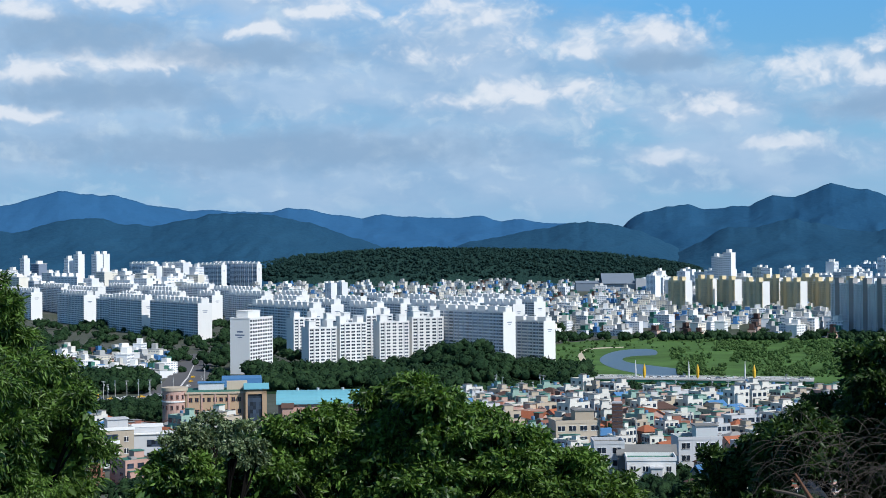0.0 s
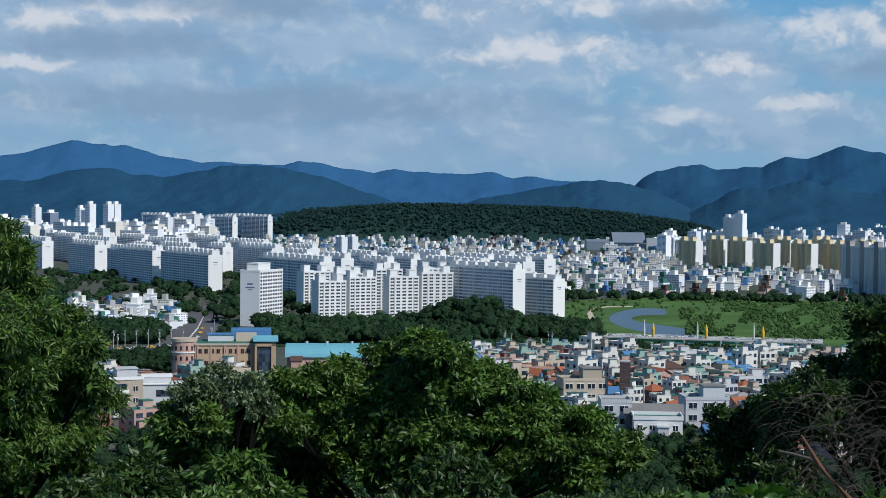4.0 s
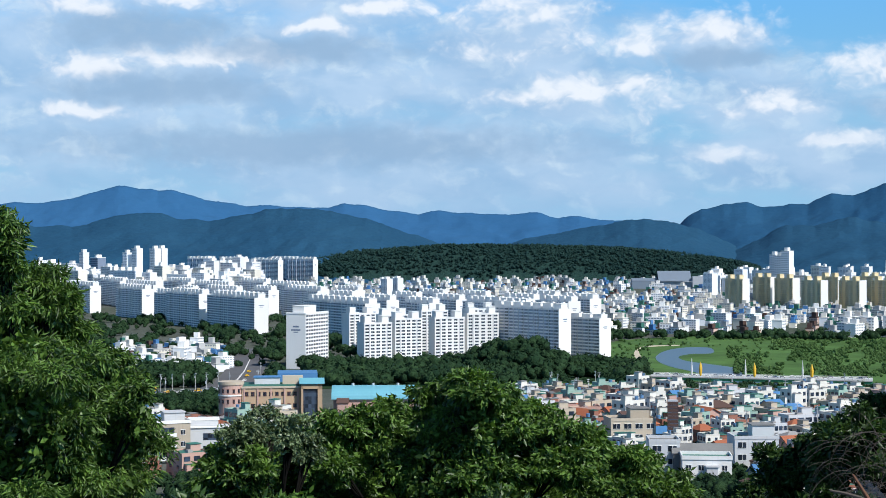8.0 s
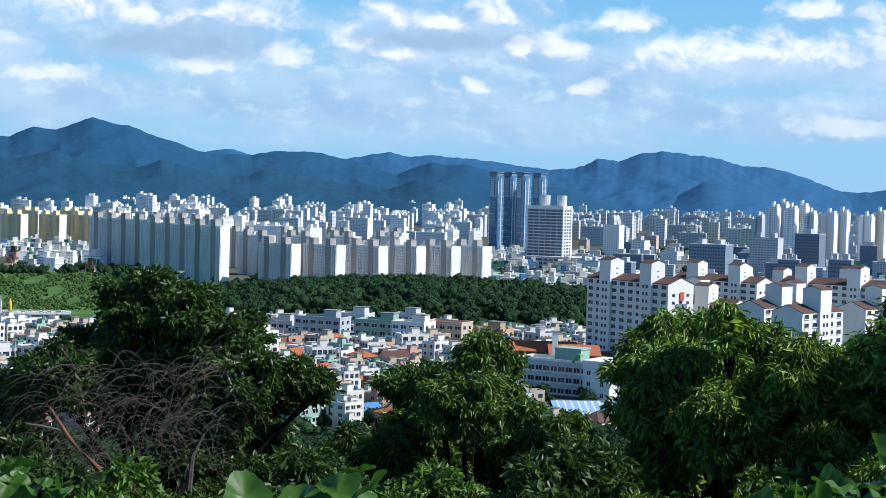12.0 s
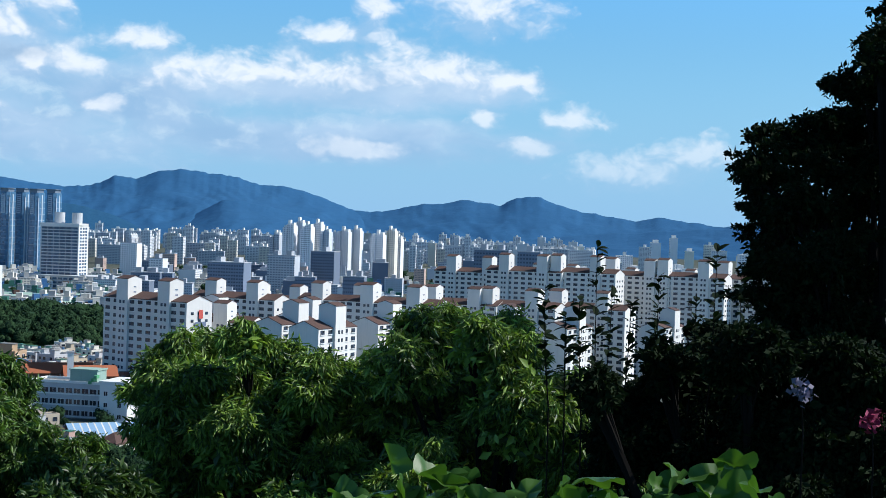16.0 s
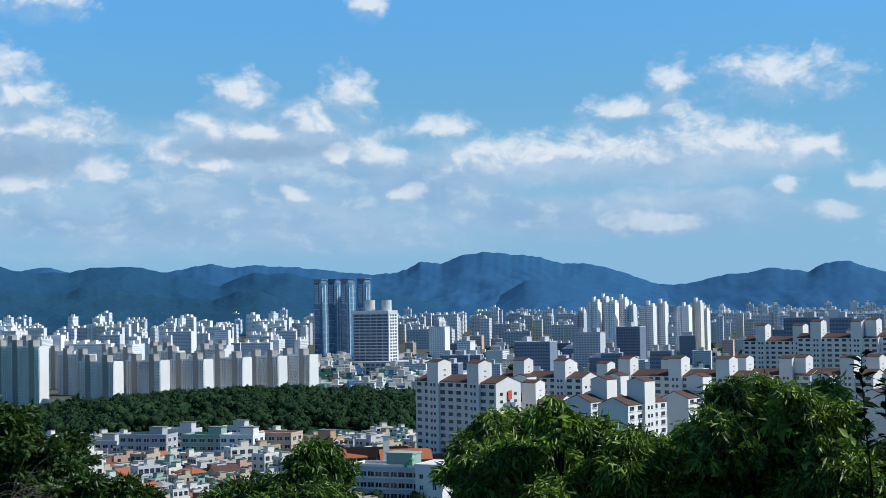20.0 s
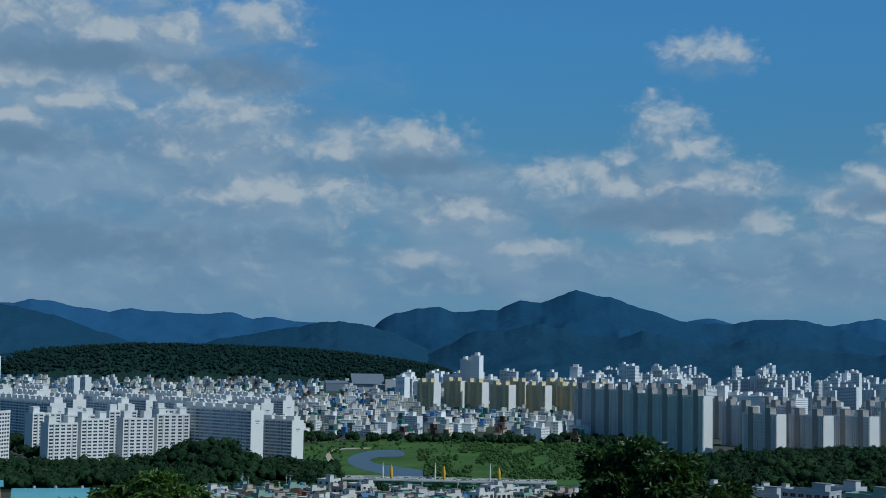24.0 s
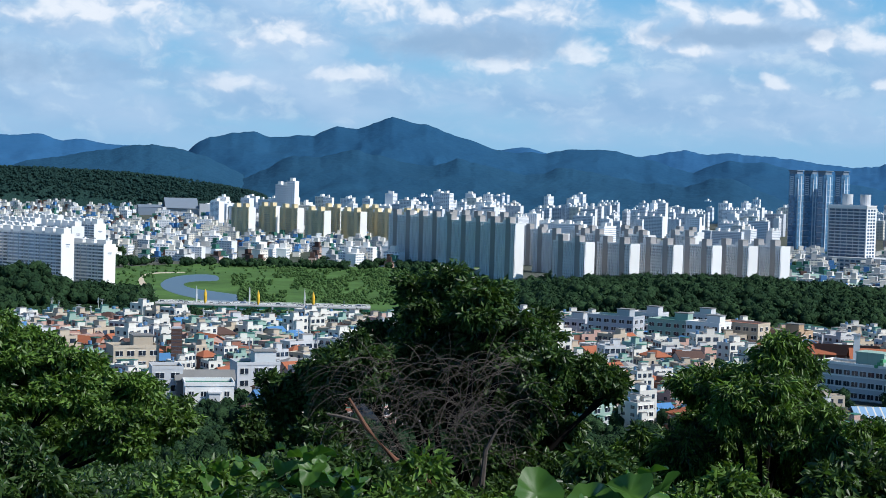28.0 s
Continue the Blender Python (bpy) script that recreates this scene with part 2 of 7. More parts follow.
def glazing(name, colour, rough=0.12, pane=(1.2, 1.5), spread=1.3):
    """Dark window glass that mirrors the sky; each pane leans a little differently."""
    m = bpy.data.materials.new(name)
    m.use_nodes = True
    k = Nodes(m.node_tree)
    place = k.add("ShaderNodeTexCoord").outputs["Object"]
    cell = k.add("ShaderNodeTexWhiteNoise")
    k.put(cell.inputs[0], k.vec("FLOOR", k.vec("MULTIPLY", place, (1 / pane[0], 1 / pane[0], 1 / pane[1]))))
    tone = k.math("ADD", k.math("MULTIPLY", cell.outputs["Value"], spread), 1.0 - spread / 2)
    shader = k.add("ShaderNodeBsdfPrincipled")
    k.put(shader.inputs["Base Color"], k.mix(1.0, colour, tone, "MULTIPLY"))
    shader.inputs["Roughness"].default_value = rough
    shader.inputs["Specular IOR Level"].default_value = 0.6
    k.put(k.add("ShaderNodeOutputMaterial").inputs[0], shader.outputs[0])
    return m


def far_facade(name, wall, glass, storey=2.9, bay=3.6, by_object=0.15):
    """A far-off wall on which storeys and windows are too small to be pieces."""
    m = bpy.data.materials.new(name)
    m.use_nodes = True
    k = Nodes(m.node_tree)
    place = k.add("ShaderNodeTexCoord").outputs["Object"]
    sep = k.add("ShaderNodeSeparateXYZ")
    k.put(sep.inputs[0], place)
    normal = k.add("ShaderNodeSeparateXYZ")
    k.put(normal.inputs[0], k.add("ShaderNodeTexCoord").outputs["Normal"])
    up = k.math("FRACT", k.math("DIVIDE", sep.outputs[2], storey))
    row = k.math("MULTIPLY", k.math("GREATER_THAN", up, 0.38), k.math("LESS_THAN", up, 0.82))
    along = k.math("FRACT", k.math("DIVIDE", sep.outputs[0], bay))
    col = k.math("MULTIPLY", k.math("GREATER_THAN", along, 0.2), k.math("LESS_THAN", along, 0.85))
    front = k.math("GREATER_THAN", k.math("ABSOLUTE", normal.outputs[1]), 0.6)
    win = k.math("MULTIPLY", k.math("MULTIPLY", row, col), front)
    info = k.add("ShaderNodeObjectInfo").outputs["Random"]
    wander = k.math("ADD", 1.0 - by_object, k.math("MULTIPLY", info, 2 * by_object))
    stain = k.math("ADD", 0.9, k.math("MULTIPLY", k.noise(k.vec("MULTIPLY", place, (1, 1, 0.3)), 0.12, 4.0), 0.2))
    wall_colour = k.mix(1.0, k.mix(1.0, wall, wander, "MULTIPLY"), stain, "MULTIPLY")
    shader = k.add("ShaderNodeBsdfPrincipled")
    k.put(shader.inputs["Base Color"], k.mix(k.math("MULTIPLY", win, 0.85), wall_colour, glass))
    k.put(shader.inputs["Roughness"], k.math("SUBTRACT", 0.8, k.math("MULTIPLY", win, 0.55)))
    k.put(k.add("ShaderNodeOutputMaterial").inputs[0], shader.outputs[0])
    return m


def leafage(name, dark, light, rough=0.38, through=0.3, gloss=0.5):
    """Leaves: each one has its own green, and light comes through."""
    m = bpy.data.materials.new(name)
    m.use_nodes = True
    k = Nodes(m.node_tree)
    one = k.add("ShaderNodeNewGeometry").outputs["Random Per Island"]
    place = k.add("ShaderNodeTexCoord").outputs["Object"]
    patch = k.noise(place, 2.6, 3.0)
    tone = k.math("ADD", k.math("MULTIPLY", one, 0.55), k.math("MULTIPLY", patch, 0.7))
    colour = k.mix(k.step(tone, 0.22, 1.08), dark, light)
    shader = k.add("ShaderNodeBsdfPrincipled")
    k.put(shader.inputs["Base Color"], colour)
    shader.inputs["Roughness"].default_value = rough
    shader.inputs["Specular IOR Level"].default_value = gloss
    trans = k.add("ShaderNodeBsdfTranslucent")
    k.put(trans.inputs[0], k.mix(1.0, colour, (1.25, 1.3, 0.5), "MULTIPLY"))
    both = k.add("ShaderNodeMixShader")
    both.inputs[0].default_value = through
    k.put(both.inputs[1], shader.outputs[0]), k.put(both.inputs[2], trans.outputs[0])
    k.put(k.add("ShaderNodeOutputMaterial").inputs[0], both.outputs[0])
    return m


def woodland(name, dark, light, size=0.12, bump=1.0):
    """Tree cover seen from afar: clumped crowns in light and dark green."""
    m = bpy.data.materials.new(name)
    m.use_nodes = True
    k = Nodes(m.node_tree)
    place = k.add("ShaderNodeTexCoord").outputs["Object"]
    cells = k.add("ShaderNodeTexVoronoi")
    k.put(cells.inputs["Vector"], place)
    cells.inputs["Scale"].default_value = size
    clump = cells.outputs["Distance"]
    fine, broad = k.noise(place, size * 2.5, 6.0, 0.65), k.noise(place, size * 0.06, 4.0, 0.6)
    one = k.add("ShaderNodeNewGeometry").outputs["Random Per Island"]
    tone = k.math("ADD", k.math("ADD", k.math("MULTIPLY", fine, 0.6), k.math("MULTIPLY", broad, 0.55)), k.math("MULTIPLY", one, 0.25))
    shader = k.add("ShaderNodeBsdfPrincipled")
    k.put(shader.inputs["Base Color"], k.mix(k.step(tone, 0.4, 1.0), dark, light))
    shader.inputs["Roughness"].default_value = 0.9
    shader.inputs["Specular IOR Level"].default_value = 0.1
    b = k.add("ShaderNodeBump")
    b.inputs["Strength"].default_value, b.inputs["Distance"].default_value = bump, 0.5 / size
    k.put(b.inputs["Height"], k.math("SUBTRACT", k.math("MULTIPLY", fine, 0.7), k.math("MULTIPLY", clump, 0.6)))
    k.put(shader.inputs["Normal"], b.outputs[0])
    k.put(k.add("ShaderNodeOutputMaterial").inputs[0], shader.outputs[0])
    return m


M_WHITE = surface("white_render", (0.75, 0.745, 0.72), 0.8, 0.05, (0.05, 0.8), by_object=0.05, streak=0.06)
M_FLATS = surface("cream_grey_render", (0.73, 0.71, 0.67), 0.85, 0.06, (0.05, 0.8), by_object=0.05, streak=0.1)
M_HOUSEGREY = surface("warm_grey_render", (0.43, 0.41, 0.37), 0.85, 0.12, (0.1, 1.5), by_object=0.15, streak=0.15)
M_OFFWHITE = surface("dusty_white_render", (0.64, 0.62, 0.56), 0.85, 0.1, (0.1, 1.5), by_object=0.12, streak=0.12)
M_WALL = surface("grey_white_render", (0.52, 0.53, 0.54), 0.85, 0.06, (0.05, 0.8), by_object=0.06, streak=0.08)
M_CREAM = surface("cream_render", (0.70, 0.62, 0.42), 0.85, 0.06, (0.05, 0.8), by_object=0.06, streak=0.06)
M_GREYWALL = surface("grey_render", (0.40, 0.42, 0.45), 0.85, 0.08, (0.05, 0.8), by_object=0.08, streak=0.08)
M_PALEWALL = surface("pale_tower_render", (0.80, 0.80, 0.79), 0.85, 0.05, (0.05, 0.8), by_object=0.06, streak=0.08)
# On tower cores this grey is paint plus recess shade; roofs share it.
M_DARKCORE = surface("dark_grey_paint_and_core_shade", (0.30, 0.29, 0.28), 0.85, 0.1, (0.05, 0.8), by_object=0.08, streak=0.08)
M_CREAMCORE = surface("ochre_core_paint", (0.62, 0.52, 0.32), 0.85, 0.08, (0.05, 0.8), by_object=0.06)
M_PARAPET = surface("balcony_parapet", (0.77, 0.78, 0.79), 0.7, 0.06, (0.1, 1.2), by_object=0.04)
M_GLASS = glazing("window_glass", (0.035, 0.05, 0.075))
M_BALCONY_GLASS = glazing("balcony_glass", (0.22, 0.27, 0.33), 0.25, pane=(1.6, 2.9))
M_TOWER_GLASS = glazing("tower_glass", (0.08, 0.18, 0.30), 0.2, pane=(3.0, 3.2), spread=0.6)
M_OFFICE_GLASS = glazing("office_glass", (0.05, 0.095, 0.16), 0.2, pane=(2.8, 3.9), spread=0.7)
M_TOWER_CAP = surface("dark_grey_cladding", (0.17, 0.21, 0.26), 0.5, 0.08, (0.05, 0.5))
M_TOWER_PALE = surface("pale_cladding", (0.50, 0.56, 0.62), 0.5, 0.05, (0.05, 0.5))
M_MARK = surface("dark_paint_bar", (0.16, 0.20, 0.28), 0.8, 0.1)
M_REDSIGN = surface("red_sign_paint", (0.55, 0.10, 0.08), 0.7, 0.1)
M_ROOFTILE = surface("brown_roof_tiles", (0.088, 0.052, 0.043), 0.85, 0.2, (0.3, 3.0), bump=0.4, bump_scale=0.2, by_object=0.12)
M_ORANGE = surface("orange_roof_sheet", (0.33, 0.11, 0.055), 0.75, 0.12, (0.3, 3.0), bump=0.3, bump_scale=0.15, by_object=0.1)
M_GREENROOF = surface("green_roof_coating", (0.045, 0.15, 0.115), 0.75, 0.25, (0.2, 1.5), by_object=0.2)
M_GREYROOF = surface("grey_roof_coating", (0.19, 0.19, 0.185), 0.85, 0.25, (0.2, 1.5), by_object=0.2)
M_BLUEROOF = surface("blue_roof_sheet", (0.07, 0.19, 0.38), 0.55, 0.12, (0.2, 1.5), by_object=0.12)
M_PALEBLUE = surface("pale_blue_roof_sheet", (0.22, 0.36, 0.52), 0.6, 0.15, (0.2, 1.5), by_object=0.06)
M_TEAL = surface("teal_roof_sheet", (0.15, 0.39, 0.47), 0.5, 0.1, (0.1, 1.0), by_object=0.03)
M_BRICK = surface("red_brick", (0.27, 0.12, 0.085), 0.9, 0.2, (0.4, 5.0), bump=0.3, bump_scale=0.05, by_object=0.15)
M_TAN = surface("tan_stone_cladding", (0.44, 0.31, 0.20), 0.85, 0.1, (0.2, 3.0), by_object=0.1)
M_PINK = surface("pink_stone_cladding", (0.48, 0.31, 0.26), 0.85, 0.1, (0.2, 3.0), by_object=0.08)
M_BEIGE = surface("beige_render", (0.46, 0.39, 0.30), 0.85, 0.1, (0.2, 2.0), by_object=0.12, streak=0.1)
M_MINT = surface("pale_green_render", (0.28, 0.40, 0.34), 0.85, 0.1, (0.2, 2.0), by_object=0.08, streak=0.1)
M_CONCRETE = surface("concrete", (0.42, 0.42, 0.41), 0.9, 0.15, (0.1, 1.5), by_object=0.05, streak=0.1)
M_TANK = surface("tank_plastic", (0.10, 0.20, 0.34), 0.5, 0.1)
M_STEEL = surface("painted_steel", (0.55, 0.57, 0.58), 0.5, 0.1, metal=0.3)
M_YELLOW = surface("yellow_paint", (0.75, 0.45, 0.04), 0.5, 0.08)
M_GREENSTEEL = surface("green_girder_paint", (0.10, 0.34, 0.16), 0.6, 0.1)
M_ASPHALT = surface("asphalt", (0.10, 0.10, 0.105), 0.9, 0.15, (0.05, 1.0))
M_MEADOW = surface("meadow_grass", (0.070, 0.138, 0.038), 0.95, 0.7, (0.016, 0.09), bump=0.5, bump_scale=1.0, specular=0.1)
M_LAWN = surface("lawn", (0.055, 0.15, 0.022), 0.95, 0.2, (0.03, 0.4), specular=0.1)
M_PATH = surface("sandy_path", (0.50, 0.44, 0.33), 0.95, 0.15, (0.1, 1.0))
M_SHRUBLAND = woodland("riverside_scrub", (0.030, 0.075, 0.022), (0.11, 0.19, 0.06), 0.16)
M_CITYGROUND = woodland("town_ground", (0.028, 0.050, 0.022), (0.13, 0.13, 0.12), 0.06, 0.2)
M_BARK = surface("bark", (0.055, 0.042, 0.032), 0.95, 0.3, (4.0, 30.0), bump=0.6, bump_scale=0.02)
M_DEADWOOD = surface("dead_grey_wood", (0.085, 0.072, 0.062), 0.9, 0.3, (4.0, 30.0), bump=0.4, bump_scale=0.01)
M_RUSTWOOD = surface("broken_red_brown_wood", (0.14, 0.068, 0.042), 0.9, 0.3, (4.0, 30.0), bump=0.4, bump_scale=0.01)
M_LEAF = leafage("chestnut_leaves", (0.009, 0.030, 0.007), (0.15, 0.27, 0.05), 0.42, 0.3, 0.38)
M_LEAF_DARK = leafage("oak_leaves", (0.007, 0.022, 0.006), (0.075, 0.14, 0.034), 0.42, 0.3, 0.35)
M_LEAF_BRIGHT = leafage("willow_like_leaves", (0.009, 0.032, 0.007), (0.28, 0.43, 0.08), 0.42, 0.3, 0.4)
# Backlit shade is put into these leaf colours, hence almost black.
M_LEAF_BLACK = leafage("leaves_with_painted_shade", (0.004, 0.009, 0.004), (0.013, 0.026, 0.008), 0.75, 0.15, 0.08)
M_VINE = leafage("vine_leaves", (0.02, 0.065, 0.011), (0.085, 0.19, 0.03), 0.45, 0.35, 0.4)
M_SILVER = leafage("silvery_leaves", (0.012, 0.034, 0.009), (0.26, 0.34, 0.17), 0.4, 0.2)
M_WOODS = woodland("broadleaf_woods", (0.009, 0.027, 0.013), (0.033, 0.068, 0.027), 0.3)
# Bluer than the broadleaf woods: distance haze sits in the colour.
M_FARWOODS = woodland("far_hill_hazed_woods", (0.011, 0.034, 0.032), (0.022, 0.052, 0.043), 0.10)
M_WATER = bpy.data.materials.new("river_water")
M_WATER.use_nodes = True
_k = Nodes(M_WATER.node_tree)
_s = _k.add("ShaderNodeBsdfPrincipled")
_s.inputs["Base Color"].default_value, _s.inputs["Roughness"].default_value = (0.06, 0.085, 0.10, 1), 0.3
_b = _k.add("ShaderNodeBump")
_b.inputs["Strength"].default_value, _b.inputs["Distance"].default_value = 0.25, 0.3
_k.put(_b.inputs["Height"], _k.noise(_k.add("ShaderNodeTexCoord").outputs["Object"], 0.35, 3.0))
_k.put(_s.inputs["Normal"], _b.outputs[0])
_k.put(_k.add("ShaderNodeOutputMaterial").inputs[0], _s.outputs[0])
FAR_WALLS = [
    far_facade("far_white_flats", (0.78, 0.79, 0.80), (0.16, 0.20, 0.26)),
    far_facade("far_grey_flats", (0.55, 0.58, 0.62), (0.12, 0.16, 0.22)),
    far_facade("far_cream_flats", (0.72, 0.68, 0.58), (0.18, 0.20, 0.24)),
    far_facade("far_dark_offices", (0.16, 0.20, 0.27), (0.05, 0.08, 0.13), 3.6, 3.0),
    far_facade("far_brick_blocks", (0.50, 0.36, 0.30), (0.15, 0.16, 0.18), 3.0, 3.0),
]
# Distance haze is mixed into these forest greens as blue.
M_MOUNTAIN_NEAR = woodland("near_mountain_hazed_forest", (0.009, 0.046, 0.096), (0.021, 0.077, 0.139), 0.05, 0.25)
M_MOUNTAIN_MID = woodland("middle_mountain_hazed_forest", (0.011, 0.057, 0.127), (0.022, 0.085, 0.165), 0.045, 0.2)
M_MOUNTAIN_FAR = woodland("far_mountain_hazed_forest", (0.022, 0.092, 0.205), (0.032, 0.112, 0.235), 0.025, 0.12)

M_FLOWER = surface("magenta_petals", (0.20, 0.012, 0.05), 0.6, 0.2, (3.0, 20.0))
M_PALEFLOWER = surface("pale_lilac_petals", (0.14, 0.13, 0.19), 0.6, 0.2, (3.0, 20.0))
# Bark darkened to nearly black: the crown's shade is in the colour.
M_DARKBARK = surface("bark_with_painted_shade", (0.010, 0.009, 0.008), 0.95, 0.3, (4.0, 30.0), specular=0.05)
M_UNDERGROWTH = woodland("hillside_undergrowth", (0.008, 0.020, 0.007), (0.035, 0.065, 0.02), 1.2, 0.6)
M_STEM = surface("green_stem", (0.09, 0.13, 0.04), 0.7, 0.2, (3.0, 20.0))

# ---- shared ways to build ----
# distances from the lookout, and the heights of the ground there
LAND = ((0, 20, 60, 150, 250, 330, 420, 500, 600, 700, 850, 1050, 2250, 2900, 3400, 4000, 6000), (91.3, 88.5, 80.5, 64.0, 47.0, 36.0, 32.0, 30.0, 27.0, 23.0, 13.0, 0.0, 0.0, 10.0, 20.0, 26.0, 26.0))


def ground(d):
    """Height of the ground at d metres from the lookout."""
    return float(np.interp(d, *LAND))


def at(bearing, d, lift=0.0):
    """The place on the ground at a bearing in degrees and a distance in metres."""
    a = radians(bearing)
    return Vector((d * math.sin(a), d * math.cos(a), ground(d) + lift))


class Shape:
    """Vertices and faces, gathered piece by piece; each piece carries a material number."""

    def __init__(self):
        self.verts, self.faces, self.slots = [], [], []

    def faces_of(self, verts, faces, slot=0):
        n = len(self.verts)
        self.verts += [tuple(v) for v in verts]
        self.faces += [tuple(n + i for i in f) for f in faces]
        self.slots += [slot] * len(faces)
        return self

    def box(self, x0, y0, z0, x1, y1, z1, slot=0):
        v = [(x, y, z) for z in (z0, z1) for x, y in ((x0, y0), (x1, y0), (x1, y1), (x0, y1))]
        return self.faces_of(v, [(3, 2, 1, 0), (4, 5, 6, 7), (0, 1, 5, 4), (1, 2, 6, 5), (2, 3, 7, 6), (3, 0, 4, 7)], slot)

    def prism(self, outline, z0, z1, slot=0):
        n = len(outline)
        v = [(x, y, z0) for x, y in outline] + [(x, y, z1) for x, y in outline]
        f = [tuple(range(n - 1, -1, -1)), tuple(range(n, 2 * n))] + [(i, (i + 1) % n, n + (i + 1) % n, n + i) for i in range(n)]
        return self.faces_of(v, f, slot)

    def gable(self, x0, y0, x1, y1, z0, rise, over=0.4, thick=0.3, slot=0):
        """A saddle roof as a slab, its ridge along x."""
        ym = (y0 + y1) / 2
        drop = rise * over / ((y1 - y0) / 2)
        top = [(y0 - over, z0 - drop), (ym, z0 + rise), (y1 + over, z0 - drop)]
        ring = [(y, z + thick) for y, z in top] + [(y, z) for y, z in reversed(top)]
        v = [(x0 - over, y, z) for y, z in ring] + [(x1 + over, y, z) for y, z in ring]
        f = [(i, i + 6, (i + 1) % 6 + 6, (i + 1) % 6) for i in range(6)] + [(0, 1, 4, 5), (1, 2, 3, 4), (11, 10, 7, 6), (10, 9, 8, 7)]
        return self.faces_of(v, f, slot)

    def gable_wall(self, x0, y0, x1, y1, z0, rise, slot=0):
        ym = (y0 + y1) / 2
        v = [(x, y, z) for x in (x0, x1) for y, z in ((y0, z0), (y1, z0), (ym, z0 + rise))]
        return self.faces_of(v, [(0, 2, 1), (3, 4, 5), (0, 1, 4, 3), (1, 2, 5, 4), (2, 0, 3, 5)], slot)

    def hip(self, x0, y0, x1, y1, z0, rise, over=0.5, slot=0):
        x0, y0, x1, y1 = x0 - over, y0 - over, x1 + over, y1 + over
        w = min(x1 - x0, y1 - y0) / 2 * 0.95
        ym = (y0 + y1) / 2
        v = [(x0, y0, z0), (x1, y0, z0), (x1, y1, z0), (x0, y1, z0), (x0 + w, ym, z0 + rise), (x1 - w, ym, z0 + rise)]
        v += [(x, y, z - 0.25) for x, y, z in v[:4]]
        f = [(0, 1, 5, 4), (1, 2, 5), (2, 3, 4, 5), (3, 0, 4), (0, 6, 7, 1), (1, 7, 8, 2), (2, 8, 9, 3), (3, 9, 6, 0), (9, 8, 7, 6)]
        return self.faces_of(v, f, slot)

    def tube(self, path, radii, sides=7, slot=0):
        """A tapered limb along a line of points."""
        rings = []
        for i, p in enumerate(path):
            p = Vector(p)
            way = (Vector(path[min(i + 1, len(path) - 1)]) - Vector(path[max(i - 1, 0)])).normalized()
            a = way.orthogonal().normalized()
            b = way.cross(a)
            rings.append([p + radii[i] * (math.cos(t) * a + math.sin(t) * b) for t in (2 * math.pi * j / sides for j in range(sides))])
        v = [q for r in rings for q in r]
        f = [(i * sides + j, i * sides + (j + 1) % sides, (i + 1) * sides + (j + 1) % sides, (i + 1) * sides + j) for i in range(len(path) - 1) for j in range(sides)]
        f += [tuple(range(sides - 1, -1, -1)), tuple((len(path) - 1) * sides + j for j in range(sides))]
        return self.faces_of(v, f, slot)

    def mesh(self, name, *materials):
        m = bpy.data.meshes.new(name)
        m.from_pydata(self.verts, [], self.faces)
        for mat in materials:
            m.materials.append(mat)
        if len(materials) > 1:
            m.polygons.foreach_set("material_index", self.slots)
        m.update()
        return m


def mesh_from_arrays(name, verts, faces, material, smooth=False):
    """A mesh from numpy arrays; all faces have the same number of corners."""
    m = bpy.data.meshes.new(name)
    n, k = faces.shape
    m.vertices.add(len(verts))
    m.vertices.foreach_set("co", np.asarray(verts, dtype=np.float32).ravel())
    m.loops.add(n * k)
    m.loops.foreach_set("vertex_index", faces.astype(np.int32).ravel())
    m.polygons.add(n)
    m.polygons.foreach_set("loop_start", np.arange(0, n * k, k, dtype=np.int32))
    m.materials.append(material)
    if smooth:
        m.polygons.foreach_set("use_smooth", np.ones(n, dtype=bool))
    m.update(calc_edges=True)
    m.validate()
    return m


def part(name, mesh, parent, place=(0, 0, 0), turn=0.0, label=""):
    ob = new(name, mesh)
    ob.parent = parent
    ob.location, ob.rotation_euler = place, (0, 0, radians(turn))
    return tagged(ob, label)


def thing(name, label, category, place=(0, 0, 0), turn=0.0, mesh=None, group="", kind=""):
    ob = new(name, mesh)
    ob.location, ob.rotation_euler = place, (0, 0, radians(turn))
    return tagged(ob, label, category, group, kind)


def grid_mesh(name, xs, ys, zfun, material, smooth=True):
    """A sheet over polar coordinates: bearings xs (degrees), distances ys."""
    B, D = np.meshgrid(np.radians(xs), ys, indexing="ij")
    Z = zfun(np.degrees(B), D)
    verts = np.stack([D * np.sin(B), D * np.cos(B), Z], -1).reshape(-1, 3)
    nx, ny = B.shape
    i = (np.arange(nx - 1)[:, None] * ny + np.arange(ny - 1)[None, :]).ravel()
    faces = np.stack([i, i + 1, i + ny + 1, i + ny], -1)
    return mesh_from_arrays(name, verts, faces, material, smooth)


def waves(x, y, seed, octaves=5, gain=0.5):
    """Smooth uneven numbers about 0, for wide sheets."""
    r = np.random.RandomState(seed)
    out, amp, f = np.zeros(np.broadcast(x, y).shape), 1.0, 1.0
    for _ in range(octaves):
        for _ in range(3):
            a, p = r.uniform(0, math.tau), r.uniform(0, math.tau)
            out = out + amp / 3 * np.sin(f * (x * math.cos(a) + y * math.sin(a)) + p)
        amp, f = amp * gain, f * 2.03
    return out


